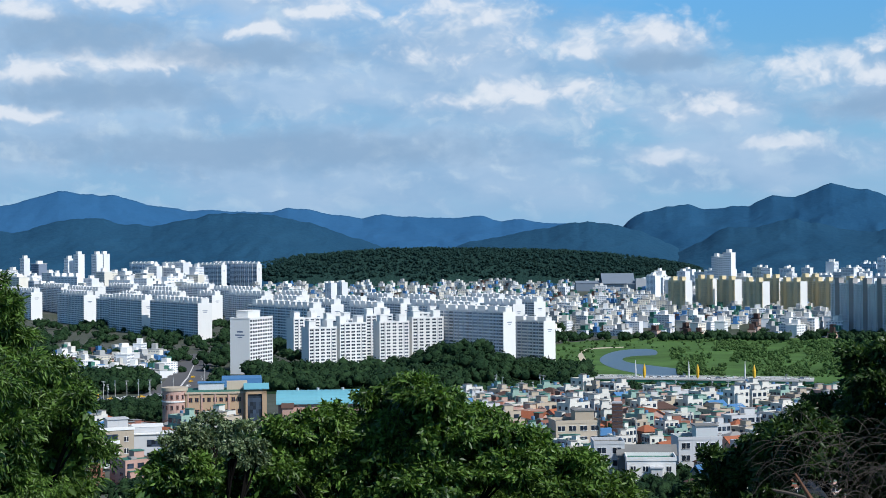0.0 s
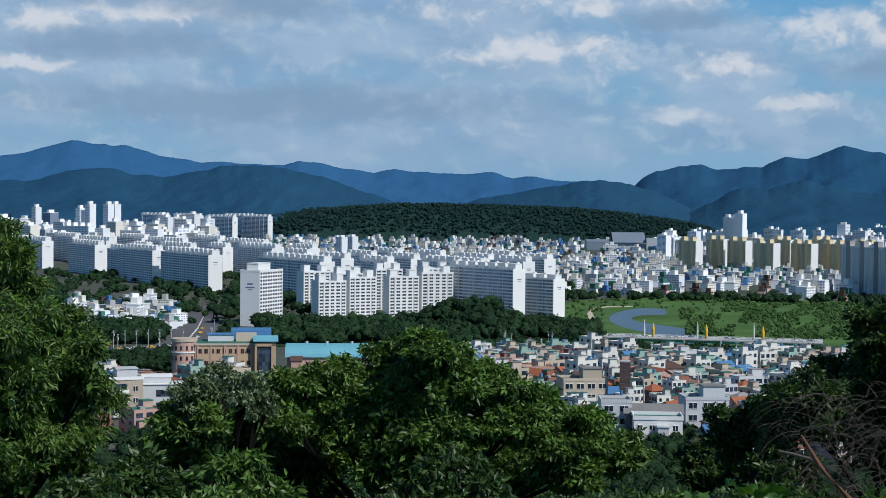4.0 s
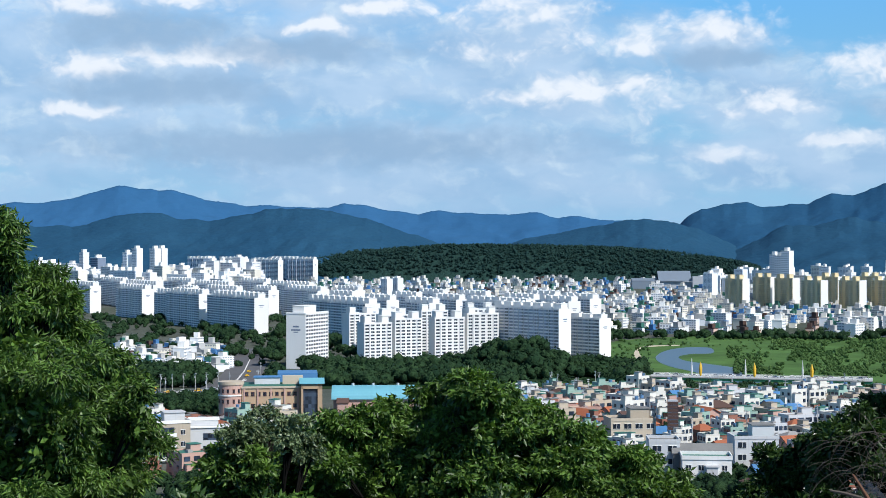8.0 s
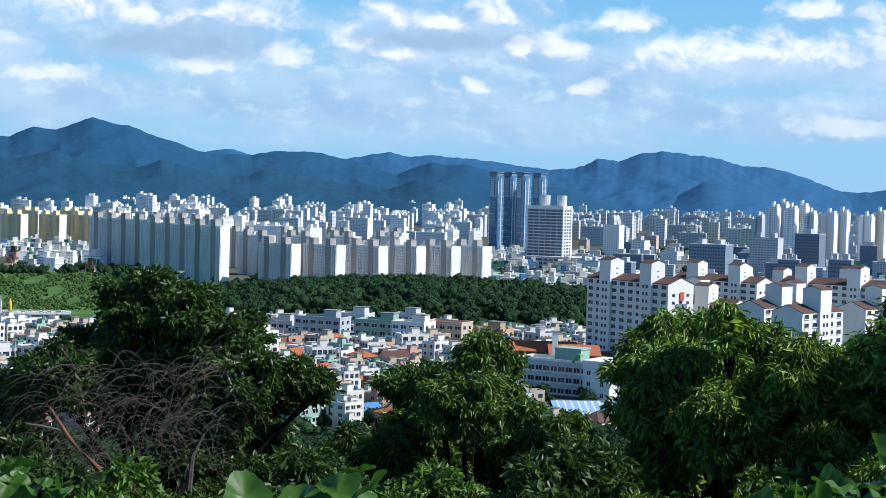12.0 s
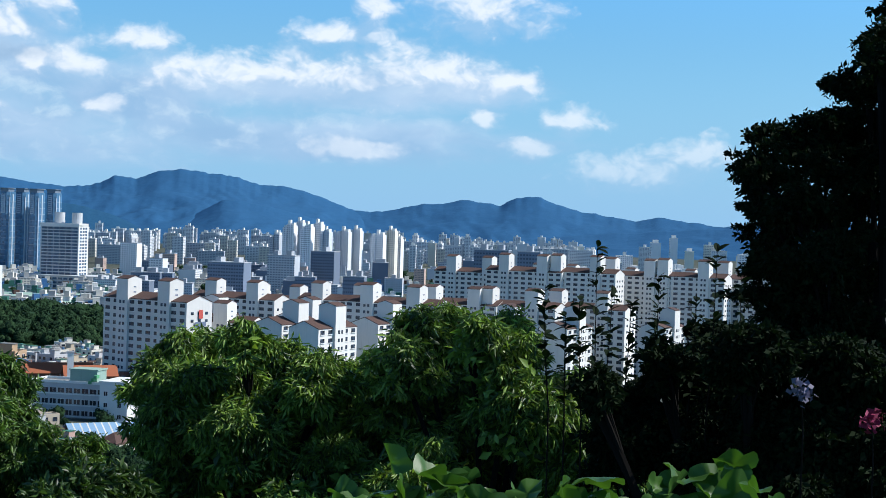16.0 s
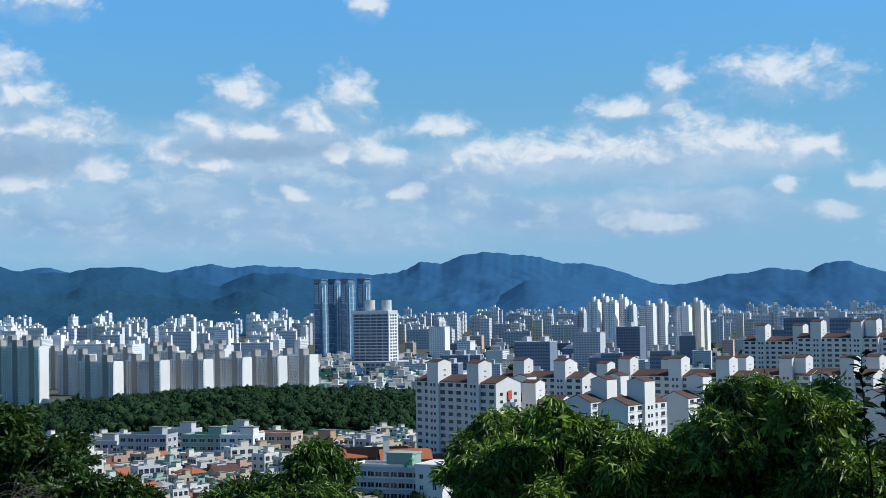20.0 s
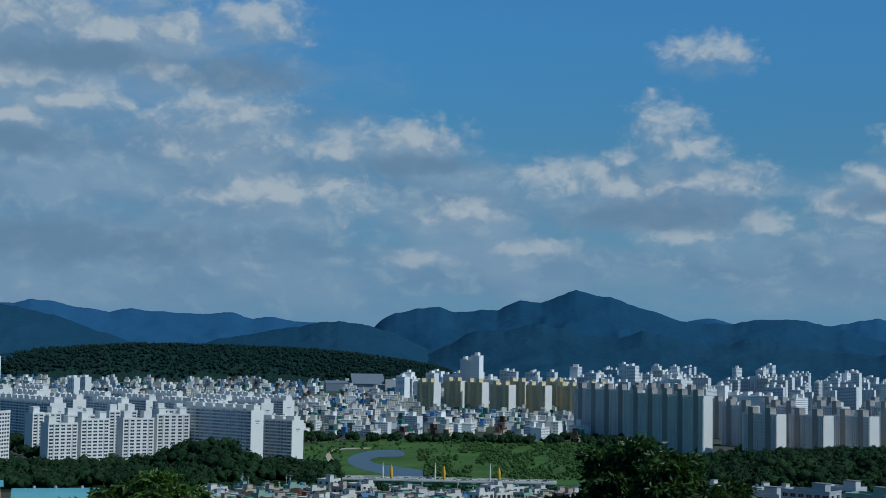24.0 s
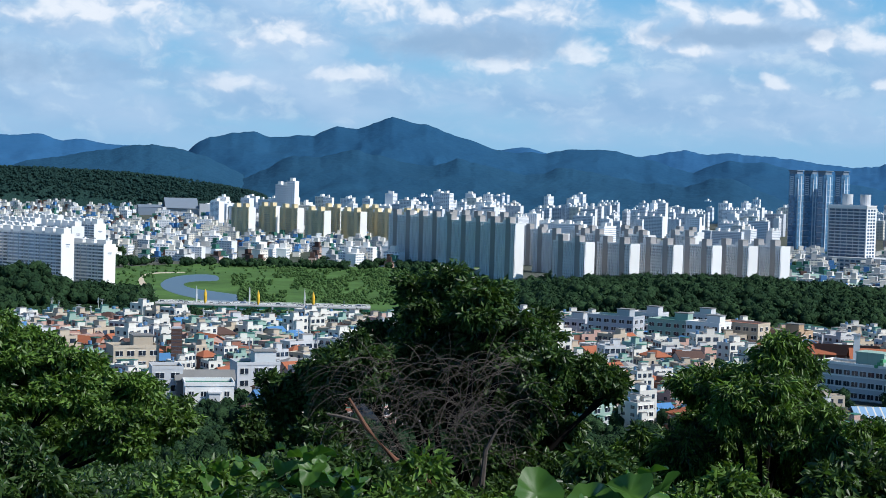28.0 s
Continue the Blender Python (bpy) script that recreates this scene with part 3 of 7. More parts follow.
# ---- ground, river and mountains ----
def build_land():
    rings = np.concatenate([np.linspace(0.001, 60, 41), np.linspace(70, 1100, 60), np.linspace(1150, 4990, 40)])
    turns = np.linspace(-180, 180, 145)
    tagged(new("ground", grid_mesh("ground", turns, rings, lambda b, d: np.interp(d, *LAND) + 0 * b, M_CITYGROUND)), "town ground in mixed grey and green below the hill", "ground", kind="structure")


# ridges: bearing and height in degrees, as seen from the lookout
RIDGE_WEST = [(-45, 1.2), (-24, 1.5), (-16.2, 1.8), (-15.3, 2.06), (-14.1, 2.4), (-12.9, 2.31), (-12.6, 2.21), (-12.1, 2.29), (-11.0, 1.94), (-10.1, 1.77), (-8.9, 1.68), (-7.4, 1.64), (-6.4, 1.57), (-5.8, 1.82), (-5.0, 1.67), (-3.9, 1.51), (-3.0, 1.38), (-2.2, 1.54), (-1.3, 1.41), (0.4, 1.36), (1.6, 1.41), (2.2, 1.21), (3.1, 1.27), (3.8, 1.14), (5.0, 1.1), (7.5, 0.8), (12, 0.5)]
RIDGE_MIDDLE = [(3.0, 0.0), (5.5, 0.6), (6.7, 1.04), (7.5, 1.52), (8.3, 1.72), (9.1, 1.75), (9.7, 1.58), (10.6, 1.67), (11.3, 1.68), (12.2, 2.08), (13.0, 1.99), (13.7, 2.24), (14.25, 2.5), (15.0, 2.33), (16.0, 2.06), (17.1, 1.74), (17.9, 1.41), (19.0, 1.3), (20.0, 1.27), (20.9, 1.48), (22.6, 1.44), (23.6, 1.2), (24.5, 0.93), (25.5, 0.74), (26.8, 1.19), (28.0, 1.12), (29.2, 0.9), (30.4, 0.56), (33, 0.2), (36, -0.2)]
RIDGE_EAST = [(13.0, 0.8), (16.5, 0.9), (18.2, 1.3), (19.0, 1.46), (19.6, 1.42), (20.3, 1.2), (22.0, 1.2), (23.6, 1.26), (25.1, 1.55), (25.8, 1.39), (26.6, 1.49), (27.8, 1.38), (28.9, 1.34), (29.9, 1.15), (30.9, 1.06), (32.1, 1.08), (32.95, 1.48), (33.7, 1.4), (34.5, 1.68), (35.3, 1.83), (36.6, 1.66), (37.5, 1.59), (38.3, 1.31), (39.0, 1.33), (40.2, 1.1), (41.1, 0.73), (41.9, 0.48), (43, 0.2), (46, -0.2)]
RIDGE_FAR_EAST = [(36.5, 0.1), (41.0, 0.46), (42.0, 0.48), (42.9, 0.47), (44.1, 0.79), (45.1, 0.85), (46.0, 1.03), (47.2, 0.86), (47.8, 1.15), (48.7, 1.21), (49.3, 0.96), (50.5, 0.65), (51.8, 0.48), (52.3, 0.41), (53.0, 0.59), (54.2, 0.44), (55.6, 0.3), (60, 0.6), (75, 0.8)]
FOOTHILLS_WEST = [(-45, 0.9), (-16.2, 0.92), (-15.2, 0.98), (-14.2, 1.32), (-13.0, 1.45), (-11.9, 1.24), (-10.8, 1.11), (-9.5, 1.37), (-8.1, 1.62), (-6.4, 1.53), (-4.7, 1.14), (-3.5, 0.71), (-1.8, 0.16), (-0.5, -0.06), (1.0, 0.46), (2.5, 0.72), (4.15, 1.03), (5.4, 1.2), (6.5, 1.05), (7.7, 0.68), (8.75, 0.29), (10.0, -0.03), (12, -0.3)]
FOOTHILLS_EAST = [(33.5, -0.3), (35.4, 0.45), (36.9, 0.86), (38.3, 0.61), (39.6, 0.32), (40.9, -0.08), (42.6, -0.36), (46, -0.6), (50.0, -0.2), (53.5, 0.1), (56, 0.3), (62, 0.5)]


def mountains(name, ridge, d, width, material, seed, label):
    """A range whose crest stands at d metres, with spurs and gullies down its face."""
    bs = np.array([b for b, _ in ridge])
    hs = np.array([h for _, h in ridge])

    def height(b, r):
        sharp = EYE + d * np.tan(np.radians(np.interp(b, bs, hs))) + 3.0 * waves(b * 5, b * 0, seed + 7, 5, 0.6)
        broad = EYE + d * np.tan(np.radians(np.mean([np.interp(b + k, bs, hs) for k in np.linspace(-1.6, 1.6, 13)], 0)))
        fade = np.clip((b - bs[0]) / 4, 0, 1) ** 0.5 * np.clip((bs[-1] - b) / 4, 0, 1) ** 0.5
        u = np.clip((r - d) / width, -1, 1)
        fall = np.where(u < 0, (1 + u) ** 1.15, 1 - u)
        crest = broad + (sharp - broad) * fall ** 3
        x = b * d * math.pi / 180
        bend = 60 * waves(x / 150, r / 150, seed + 3, 3)
        rough = 0.34 - np.abs(waves((x + bend) / 70, (r + bend) / 62, seed, 5, 0.55))
        spurs = rough * (1 - np.abs(2 * fall - 1) ** 2.0) * 0.075
        return np.maximum(crest, 0) * fade * np.clip(fall + spurs, 0, 1) - 3

    turns = np.arange(bs[0], bs[-1] + 0.01, 0.09)
    mesh = grid_mesh(name, turns, np.concatenate([np.linspace(d - width, d, 46), np.linspace(d, d + min(width, 4980 - d), 8)[1:]]), height, material)
    return tagged(new(name, mesh), label, "mountains", kind="structure")


build_land()
mountains("backdrop_mountains_west", RIDGE_WEST, 4650, 700, M_MOUNTAIN_FAR, 3, "forested mountain range along the horizon, haze blue in its colour")
mountains("backdrop_mountains_east", RIDGE_EAST, 4650, 700, M_MOUNTAIN_FAR, 5, "forested mountain range along the horizon, haze blue in its colour")
mountains("backdrop_mountains_far_east", RIDGE_FAR_EAST, 4650, 600, M_MOUNTAIN_FAR, 6, "low forested mountain range, haze blue in its colour")
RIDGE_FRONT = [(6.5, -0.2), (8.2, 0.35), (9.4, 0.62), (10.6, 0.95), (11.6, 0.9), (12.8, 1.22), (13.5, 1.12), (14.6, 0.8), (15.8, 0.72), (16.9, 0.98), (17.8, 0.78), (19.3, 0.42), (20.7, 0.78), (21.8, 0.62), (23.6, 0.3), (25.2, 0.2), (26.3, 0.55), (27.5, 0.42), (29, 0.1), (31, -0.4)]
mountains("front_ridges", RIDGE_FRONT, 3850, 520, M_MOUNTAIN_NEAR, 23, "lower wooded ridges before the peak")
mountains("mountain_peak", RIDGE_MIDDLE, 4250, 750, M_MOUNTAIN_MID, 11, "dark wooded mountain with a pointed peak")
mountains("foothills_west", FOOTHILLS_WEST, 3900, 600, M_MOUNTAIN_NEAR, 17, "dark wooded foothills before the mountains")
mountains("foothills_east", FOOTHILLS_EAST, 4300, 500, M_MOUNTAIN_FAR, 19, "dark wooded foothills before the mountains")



def join_copies(name, label, category, pairs):
    """One mesh of kind stuff from many copies of things, each given with its pose."""
    mats, vs, fs, ms, n = [], [], [], [], 0
    for ob, pose_matrix in pairs:
        for o in (ob, *ob.children_recursive):
            if not o.data:
                continue
            m = pose_matrix
            chain = []
            q = o
            while q is not ob:
                chain.append(q.matrix_basis)
                q = q.parent
            for c in reversed(chain):
                m = m @ c
            slot = []
            for mat in o.data.materials:
                if mat not in mats:
                    mats.append(mat)
                slot.append(mats.index(mat))
            vs += [tuple(m @ v.co) for v in o.data.vertices]
            fs += [tuple(n + i for i in p.vertices) for p in o.data.polygons]
            ms += [slot[p.material_index] for p in o.data.polygons]
            n += len(o.data.vertices)
    mesh = bpy.data.meshes.new(name)
    mesh.from_pydata(vs, [], fs)
    for mat in mats:
        mesh.materials.append(mat)
    mesh.polygons.foreach_set("material_index", ms)
    mesh.update()
    return tagged(new(name, mesh), label, category, kind="stuff")

# ---- apartment slabs ----
rng = random.Random(4)


def slab_flats(kind, length, depth, storeys, wall, gable_wall, bay=6.6, cores=True, raised=6.0, storey=2.8):
    """A slab of flats: facade with balconies towards +y, bare lit gable at x = 0. Its origin is the corner between the two. Returns the top-level Empty."""
    h = storeys * storey
    top = thing(kind, "", "apartment block")
    body = Shape().box(0, -depth, 0, length, -0.3, h)
    part("wall", body.mesh("slab_wall", wall), top)
    part("gable_wall", Shape().box(-0.35, -depth - 0.2, 0, 0.0, 0.35, h + 1.2).mesh("slab_gable", gable_wall), top, label="bare windowless end wall")
    part("parapet", Shape().box(0, -depth - 0.2, h, length, -depth + 0.1, h + 1.2).box(0, -0.1, h, length, 0.2, h + 1.2).box(length - 0.3, -depth, h, length, 0.2, h + 1.2).mesh("slab_parapet", gable_wall), top)
    bays = max(2, int(length / bay))
    bay = length / bays
    row = Shape()
    for i in range(bays):
        x = i * bay
        row.box(x + 0.25, -0.32, 0.0, x + bay - 0.25, 0.25, 1.15, 0)
        row.box(x + 0.35, -0.32, 1.15, x + bay - 0.35, -0.05, 2.6, 1)
        row.box(x - 0.12, -0.32, 0.0, x + 0.12, 0.12 if i % 2 else 0.45, 2.8, 2)
    row_mesh = row.mesh("balcony_band", M_PARAPET, M_BALCONY_GLASS, wall)
    for s in range(storeys):
        tagged(part("balcony_band", row_mesh, top, (0, 0, s * storey)), kind="stuff")
    if cores:
        core = Shape().box(-0.9, 0, 0, 9.3, depth * 0.55, raised).box(-1.15, -0.25, raised, 9.55, depth * 0.55 + 0.25, raised + 0.5).box(1.2, 1.0, raised + 0.5, 3.6, 3.0, raised + 1.6)
        core_mesh = core.mesh("stair_core", gable_wall)
        for i in range(0, bays, 2):
            part("stair_core", core_mesh, top, (i * bay + bay - 4.2, -depth * 0.85, h))
    # plain bars where the block's name is painted on the end wall
    part("painted_name", Shape().box(-0.38, -depth * 0.68, h * 0.80, -0.35, -depth * 0.32, h * 0.825).box(-0.38, -depth * 0.62, h * 0.76, -0.35, -depth * 0.38, h * 0.775).mesh("name_bars", M_MARK), top, label="dark painted bars")
    return top


def park_at(ob, bearing, d, heading, label, group=""):
    """Stand a block with its corner at a place; heading is the bearing along which its facade runs away."""
    ob.location, ob.rotation_euler = at(bearing, d), (0, 0, radians(90 - heading))
    return tagged(ob, label, group=group)


def copy_at(ob, bearing, d, heading):
    return copy_thing(ob, Matrix.Translation(at(bearing, d)) @ pose(0, 0, 0, 0, 0, 90 - heading))


WEST = "white apartment blocks across the valley"
LABEL_SLAB = "long white slab of flats with balcony rows and bare end wall"
long_slab = park_at(slab_flats("apartment_slab", 150, 16, 14, M_PALEWALL, M_WHITE), -15.09, 2300, -31, LABEL_SLAB, WEST)
mid_slab = park_at(slab_flats("apartment_slab", 120, 16, 14, M_PALEWALL, M_WHITE), -13.23, 2110, -31, LABEL_SLAB, WEST)
short_slab = park_at(slab_flats("apartment_slab", 66, 15, 13, M_PALEWALL, M_WHITE), -12.2, 1990, -31, LABEL_SLAB, WEST)
# front row, then the rows behind it, seen mostly as roofs
for proto, b, d in ((mid_slab, -11.16, 1855), (long_slab, -9.12, 1695), (long_slab, -5.0, 1500), (long_slab, -17.2, 2450)):
    copy_at(proto, b, d, -31)
for row, (b0, d0) in enumerate(((-9.9, 2010), (-8.6, 2130), (-7.2, 2250))):
    x0, y0 = at(b0, d0).xy
    for i in range(5):
        x, y = x0 - 0.515 * 165 * (i - 1), y0 + 0.857 * 165 * (i - 1)
        b, d = math.degrees(math.atan2(x, y)), math.hypot(x, y)
        if d < 2600 and (row != 0 or i != 0):
            copy_at((long_slab, mid_slab, short_slab)[(i + row) % 3], b, d, -31)
for b, d in ((-4.2, 1690), (-2.6, 1590), (-3.2, 1800), (-1.6, 1700), (-0.2, 1610), (0.9, 1560), (-5.6, 1850), (1.2, 1720), (2.6, 1640), (3.4, 1730), (-0.6, 1850), (-2.2, 1920), (2.0, 1850)):
    copy_at(short_slab, b, d, -31)
# distant taller flats on the left
tall_slab = park_at(slab_flats("apartment_slab", 86, 14, 19, M_PALEWALL, M_WHITE, raised=5.0), -6.95, 3340, -50, "tall white slab of flats with stepped roof cores", WEST)
for b, d in ((-8.25, 3280), (-9.5, 3380), (-7.6, 3400), (-10.7, 3420)):
    copy_at(tall_slab, b, d, -50)


# white blocks in the sun, front towards the right
def sunny_block(length, depth, storeys, step=0):
    """A white block whose lit long face, towards -x of the slabs, carries single windows."""
    h = storeys * 2.8
    top = thing("apartment_block", "white sunlit block of flats with rows of small dark windows", "apartment block", group=WEST)
    part("wall", Shape().box(0, 0, 0, length, depth, h).mesh("block_wall", M_WHITE), top)
    part("parapet", Shape().box(-0.2, -0.2, h, length + 0.2, 0.2, h + 1.1).box(-0.2, depth - 0.2, h, length + 0.2, depth + 0.2, h + 1.1).box(-0.2, 0.2, h, 0.2, depth - 0.2, h + 1.1).box(length - 0.2, 0.2, h, length + 0.2, depth - 0.2, h + 1.1).mesh("block_parapet", M_WHITE), top)
    n = int(length / 5)
    row = Shape()
    for i in range(n):
        x = (i + 0.5) * length / n
        row.box(x - 1.65, -0.12, 0.85, x - 0.08, 0.05, 2.25, 0).box(x + 0.08, -0.12, 0.85, x + 1.65, 0.05, 2.25, 0)
        row.box(x - 1.8, -0.22, 0.7, x + 1.8, 0.05, 0.85, 1)
    m = row.mesh("window_band", M_GLASS, M_WHITE)
    for s in range(storeys):
        tagged(part("window_band", m, top, (0, 0, s * 2.8)), kind="stuff")
    for x in np.linspace(length * 0.18, length * 0.82, max(2, int(length / 17))):
        part("stair_core", Shape().box(-3, 0, 0, 3, depth * 0.6, 6).box(-3.3, -0.3, 6, 3.3, depth * 0.6 + 0.3, 6.5).mesh("roof_core", M_WHITE), top, (x, depth * 0.2, h))
        part("seam", Shape().box(-0.35, -0.35, 0, 0.35, 0.02, h).mesh("wall_seam", M_WALL), top, (x, 0, 0))
    return top


def face_at(ob, b0, d0, b1, d1):
    """Turn a block so that its front runs from one place to the other, both seen from the lookout."""
    p, q = at(b0, d0), at(b1, d1)
    ob.location, ob.rotation_euler = (p.x, p.y, min(p.z, q.z)), (0, 0, math.atan2(q.y - p.y, q.x - p.x))
    return ob


for w, n, b0, d0, b1, d1 in ((26, 11, -5.04, 1282, -3.9, 1295), (25, 12, -3.88, 1300, -2.8, 1312), (28, 12, -2.4, 1318, -1.2, 1330), (29, 13, -1.18, 1335, 0.08, 1345), (26, 12, -4.4, 1375, -3.3, 1385), (26, 13, -2.9, 1400, -1.8, 1410), (28, 13, -1.2, 1440, -0.1, 1450), (28, 12, -5.6, 1410, -4.5, 1425)):
    face_at(sunny_block(w, 14, n), b0, d0, b1, d1)


def corner_tower():
    """A white tower with a bare end towards the lookout and close rows of windows on its long side."""
    h = 15 * 2.85
    top = thing("white_tower_block", "white tower block with bare end and close window rows", "apartment block", at(-7.95, 1205), -20)
    part("wall", Shape().box(0, 0, 0, 17, 40, h).mesh("corner_wall", M_WHITE), top)
    part("parapet", Shape().box(-0.2, -0.2, h, 17.2, 0.2, h + 1.4).box(16.8, 0.2, h, 17.2, 40.2, h + 1.4).box(-0.2, 0.2, h, 0.2, 40.2, h + 1.4).mesh("corner_parapet", M_WHITE), top)
    row = Shape()
    for i in range(9):
        row.box(16.9, 1.2 + i * 4.3, 0.7, 17.15, 1.2 + i * 4.3 + 2.6, 2.2)
    m = row.mesh("window_band", M_GLASS)
    for k in range(15):
        tagged(part("window_band", m, top, (0, 0, k * 2.85)), kind="stuff")
    part("roof_room", Shape().box(3, 5, h, 13, 26, h + 6).box(2.7, 4.7, h + 6, 13.3, 26.3, h + 6.6).mesh("corner_room", M_WHITE), top)
    part("painted_name", Shape().box(6, -0.06, h * 0.76, 11, 0.02, h * 0.79).box(4.5, -0.06, h * 0.70, 12.5, 0.02, h * 0.725).box(6.5, -0.06, h * 0.665, 10.5, 0.02, h * 0.68).mesh("corner_name", M_MARK), top, label="dark painted bars")
    return top


corner_tower()
stripe = slab_flats("apartment_slab", 95, 13, 15, M_PALEWALL, M_WHITE, raised=5)
park_at(stripe, 2.24, 1290, -38, LABEL_SLAB, WEST)
right_end = slab_flats("apartment_slab", 62, 13, 12, M_PALEWALL, M_WHITE, raised=4)
park_at(right_end, 3.75, 1300, -40, LABEL_SLAB, WEST)


# ---- tall flats behind the river wood ----
def core_flats(length, depth, storeys, wall, trim, glass):
    """Tall flats: facade in grey bays, flush cores with recess shade in their grey trim that rise over the roof, bare
    end wall in the sun.
    """
    h = storeys * 2.8
    top = thing("apartment_tower", "", "apartment tower")
    part("wall", Shape().box(0, -depth, 0, length, -0.3, h).mesh("tower_wall", wall), top)
    part("gable_wall", Shape().box(-0.35, -depth, 0, 0, 0.2, h + 1.5).mesh("tower_gable", M_WHITE), top, label="bare sunlit end wall")
    part("parapet", Shape().box(0, -0.2, h, length, 0.15, h + 1.2).box(0, -depth, h, length, -depth + 0.3, h + 1.2).mesh("tower_parapet", wall), top)
    units = max(1, round(length / 25))
    u = length / units
    row = Shape()
    for k in range(units):
        for a, b in ((0.01, 0.35), (0.65, 0.99)):
            x0, x1 = (k + a) * u, (k + b) * u
            for j in range(3):
                s = (x1 - x0) / 3
                row.box(x0 + j * s + 0.2 * s, -0.32, 1.0, x0 + (j + 1) * s - 0.2 * s, -0.1, 2.35, 1)
                row.box(x0 + j * s, -0.32, 0.0, x0 + (j + 1) * s, 0.12 if j != 1 else 0.6, 0.95, 0)
                row.box(x0 + j * s - 0.25, -0.32, 0.0, x0 + j * s + 0.25, 0.9, 2.8, 0)
    m = row.mesh("window_band", wall, glass)
    for s in range(storeys):
        tagged(part("window_band", m, top, (0, 0, s * 2.8)), kind="stuff")
    # Cores stand about flush; the grey trim carries the shade of a recess.
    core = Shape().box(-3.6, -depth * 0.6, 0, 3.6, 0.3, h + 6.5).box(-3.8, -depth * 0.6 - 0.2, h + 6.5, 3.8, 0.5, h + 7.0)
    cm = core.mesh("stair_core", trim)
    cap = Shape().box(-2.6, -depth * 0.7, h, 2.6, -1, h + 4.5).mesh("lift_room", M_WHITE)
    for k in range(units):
        part("stair_core", cm, top, ((k + 0.5) * u, 0, 0), label="flush stair core rising above the roof, darker than the bays")
        part("lift_room", cap, top, ((k + 0.5) * u + 6.5, 0, 0))
    return top


EAST = "grey apartment towers beside the river"
L_CORE = "grey apartment tower with raised cores and sunlit end wall"
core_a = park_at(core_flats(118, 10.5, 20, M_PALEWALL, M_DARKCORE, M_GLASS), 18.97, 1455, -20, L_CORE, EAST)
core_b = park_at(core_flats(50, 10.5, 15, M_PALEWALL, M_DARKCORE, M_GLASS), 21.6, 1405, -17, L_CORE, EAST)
for b, d in ((23.27, 1400), (24.86, 1408), (26.28, 1425), (27.59, 1445), (28.75, 1470)):
    copy_at(core_b, b, d, b - 39)
for b, d in ((17.0, 1640), (21.0, 1640), (22.6, 1660), (24.2, 1680), (25.9, 1720), (19.0, 1720), (20.5, 1780), (22.3, 1800), (24.0, 1850), (26.0, 1880)):
    copy_at(core_a if b < 20 else core_b, b - 0.3, d, b - 40)
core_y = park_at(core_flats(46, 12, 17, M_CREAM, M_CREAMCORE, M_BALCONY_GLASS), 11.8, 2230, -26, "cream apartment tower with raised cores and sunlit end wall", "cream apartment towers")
for b, d in ((13.35, 2230), (14.5, 2240), (15.6, 2280), (11.0, 2330), (10.2, 2380), (12.6, 2400), (14.0, 2420), (9.2, 2300)):
    copy_at(core_y, b - 0.2, d, -26)


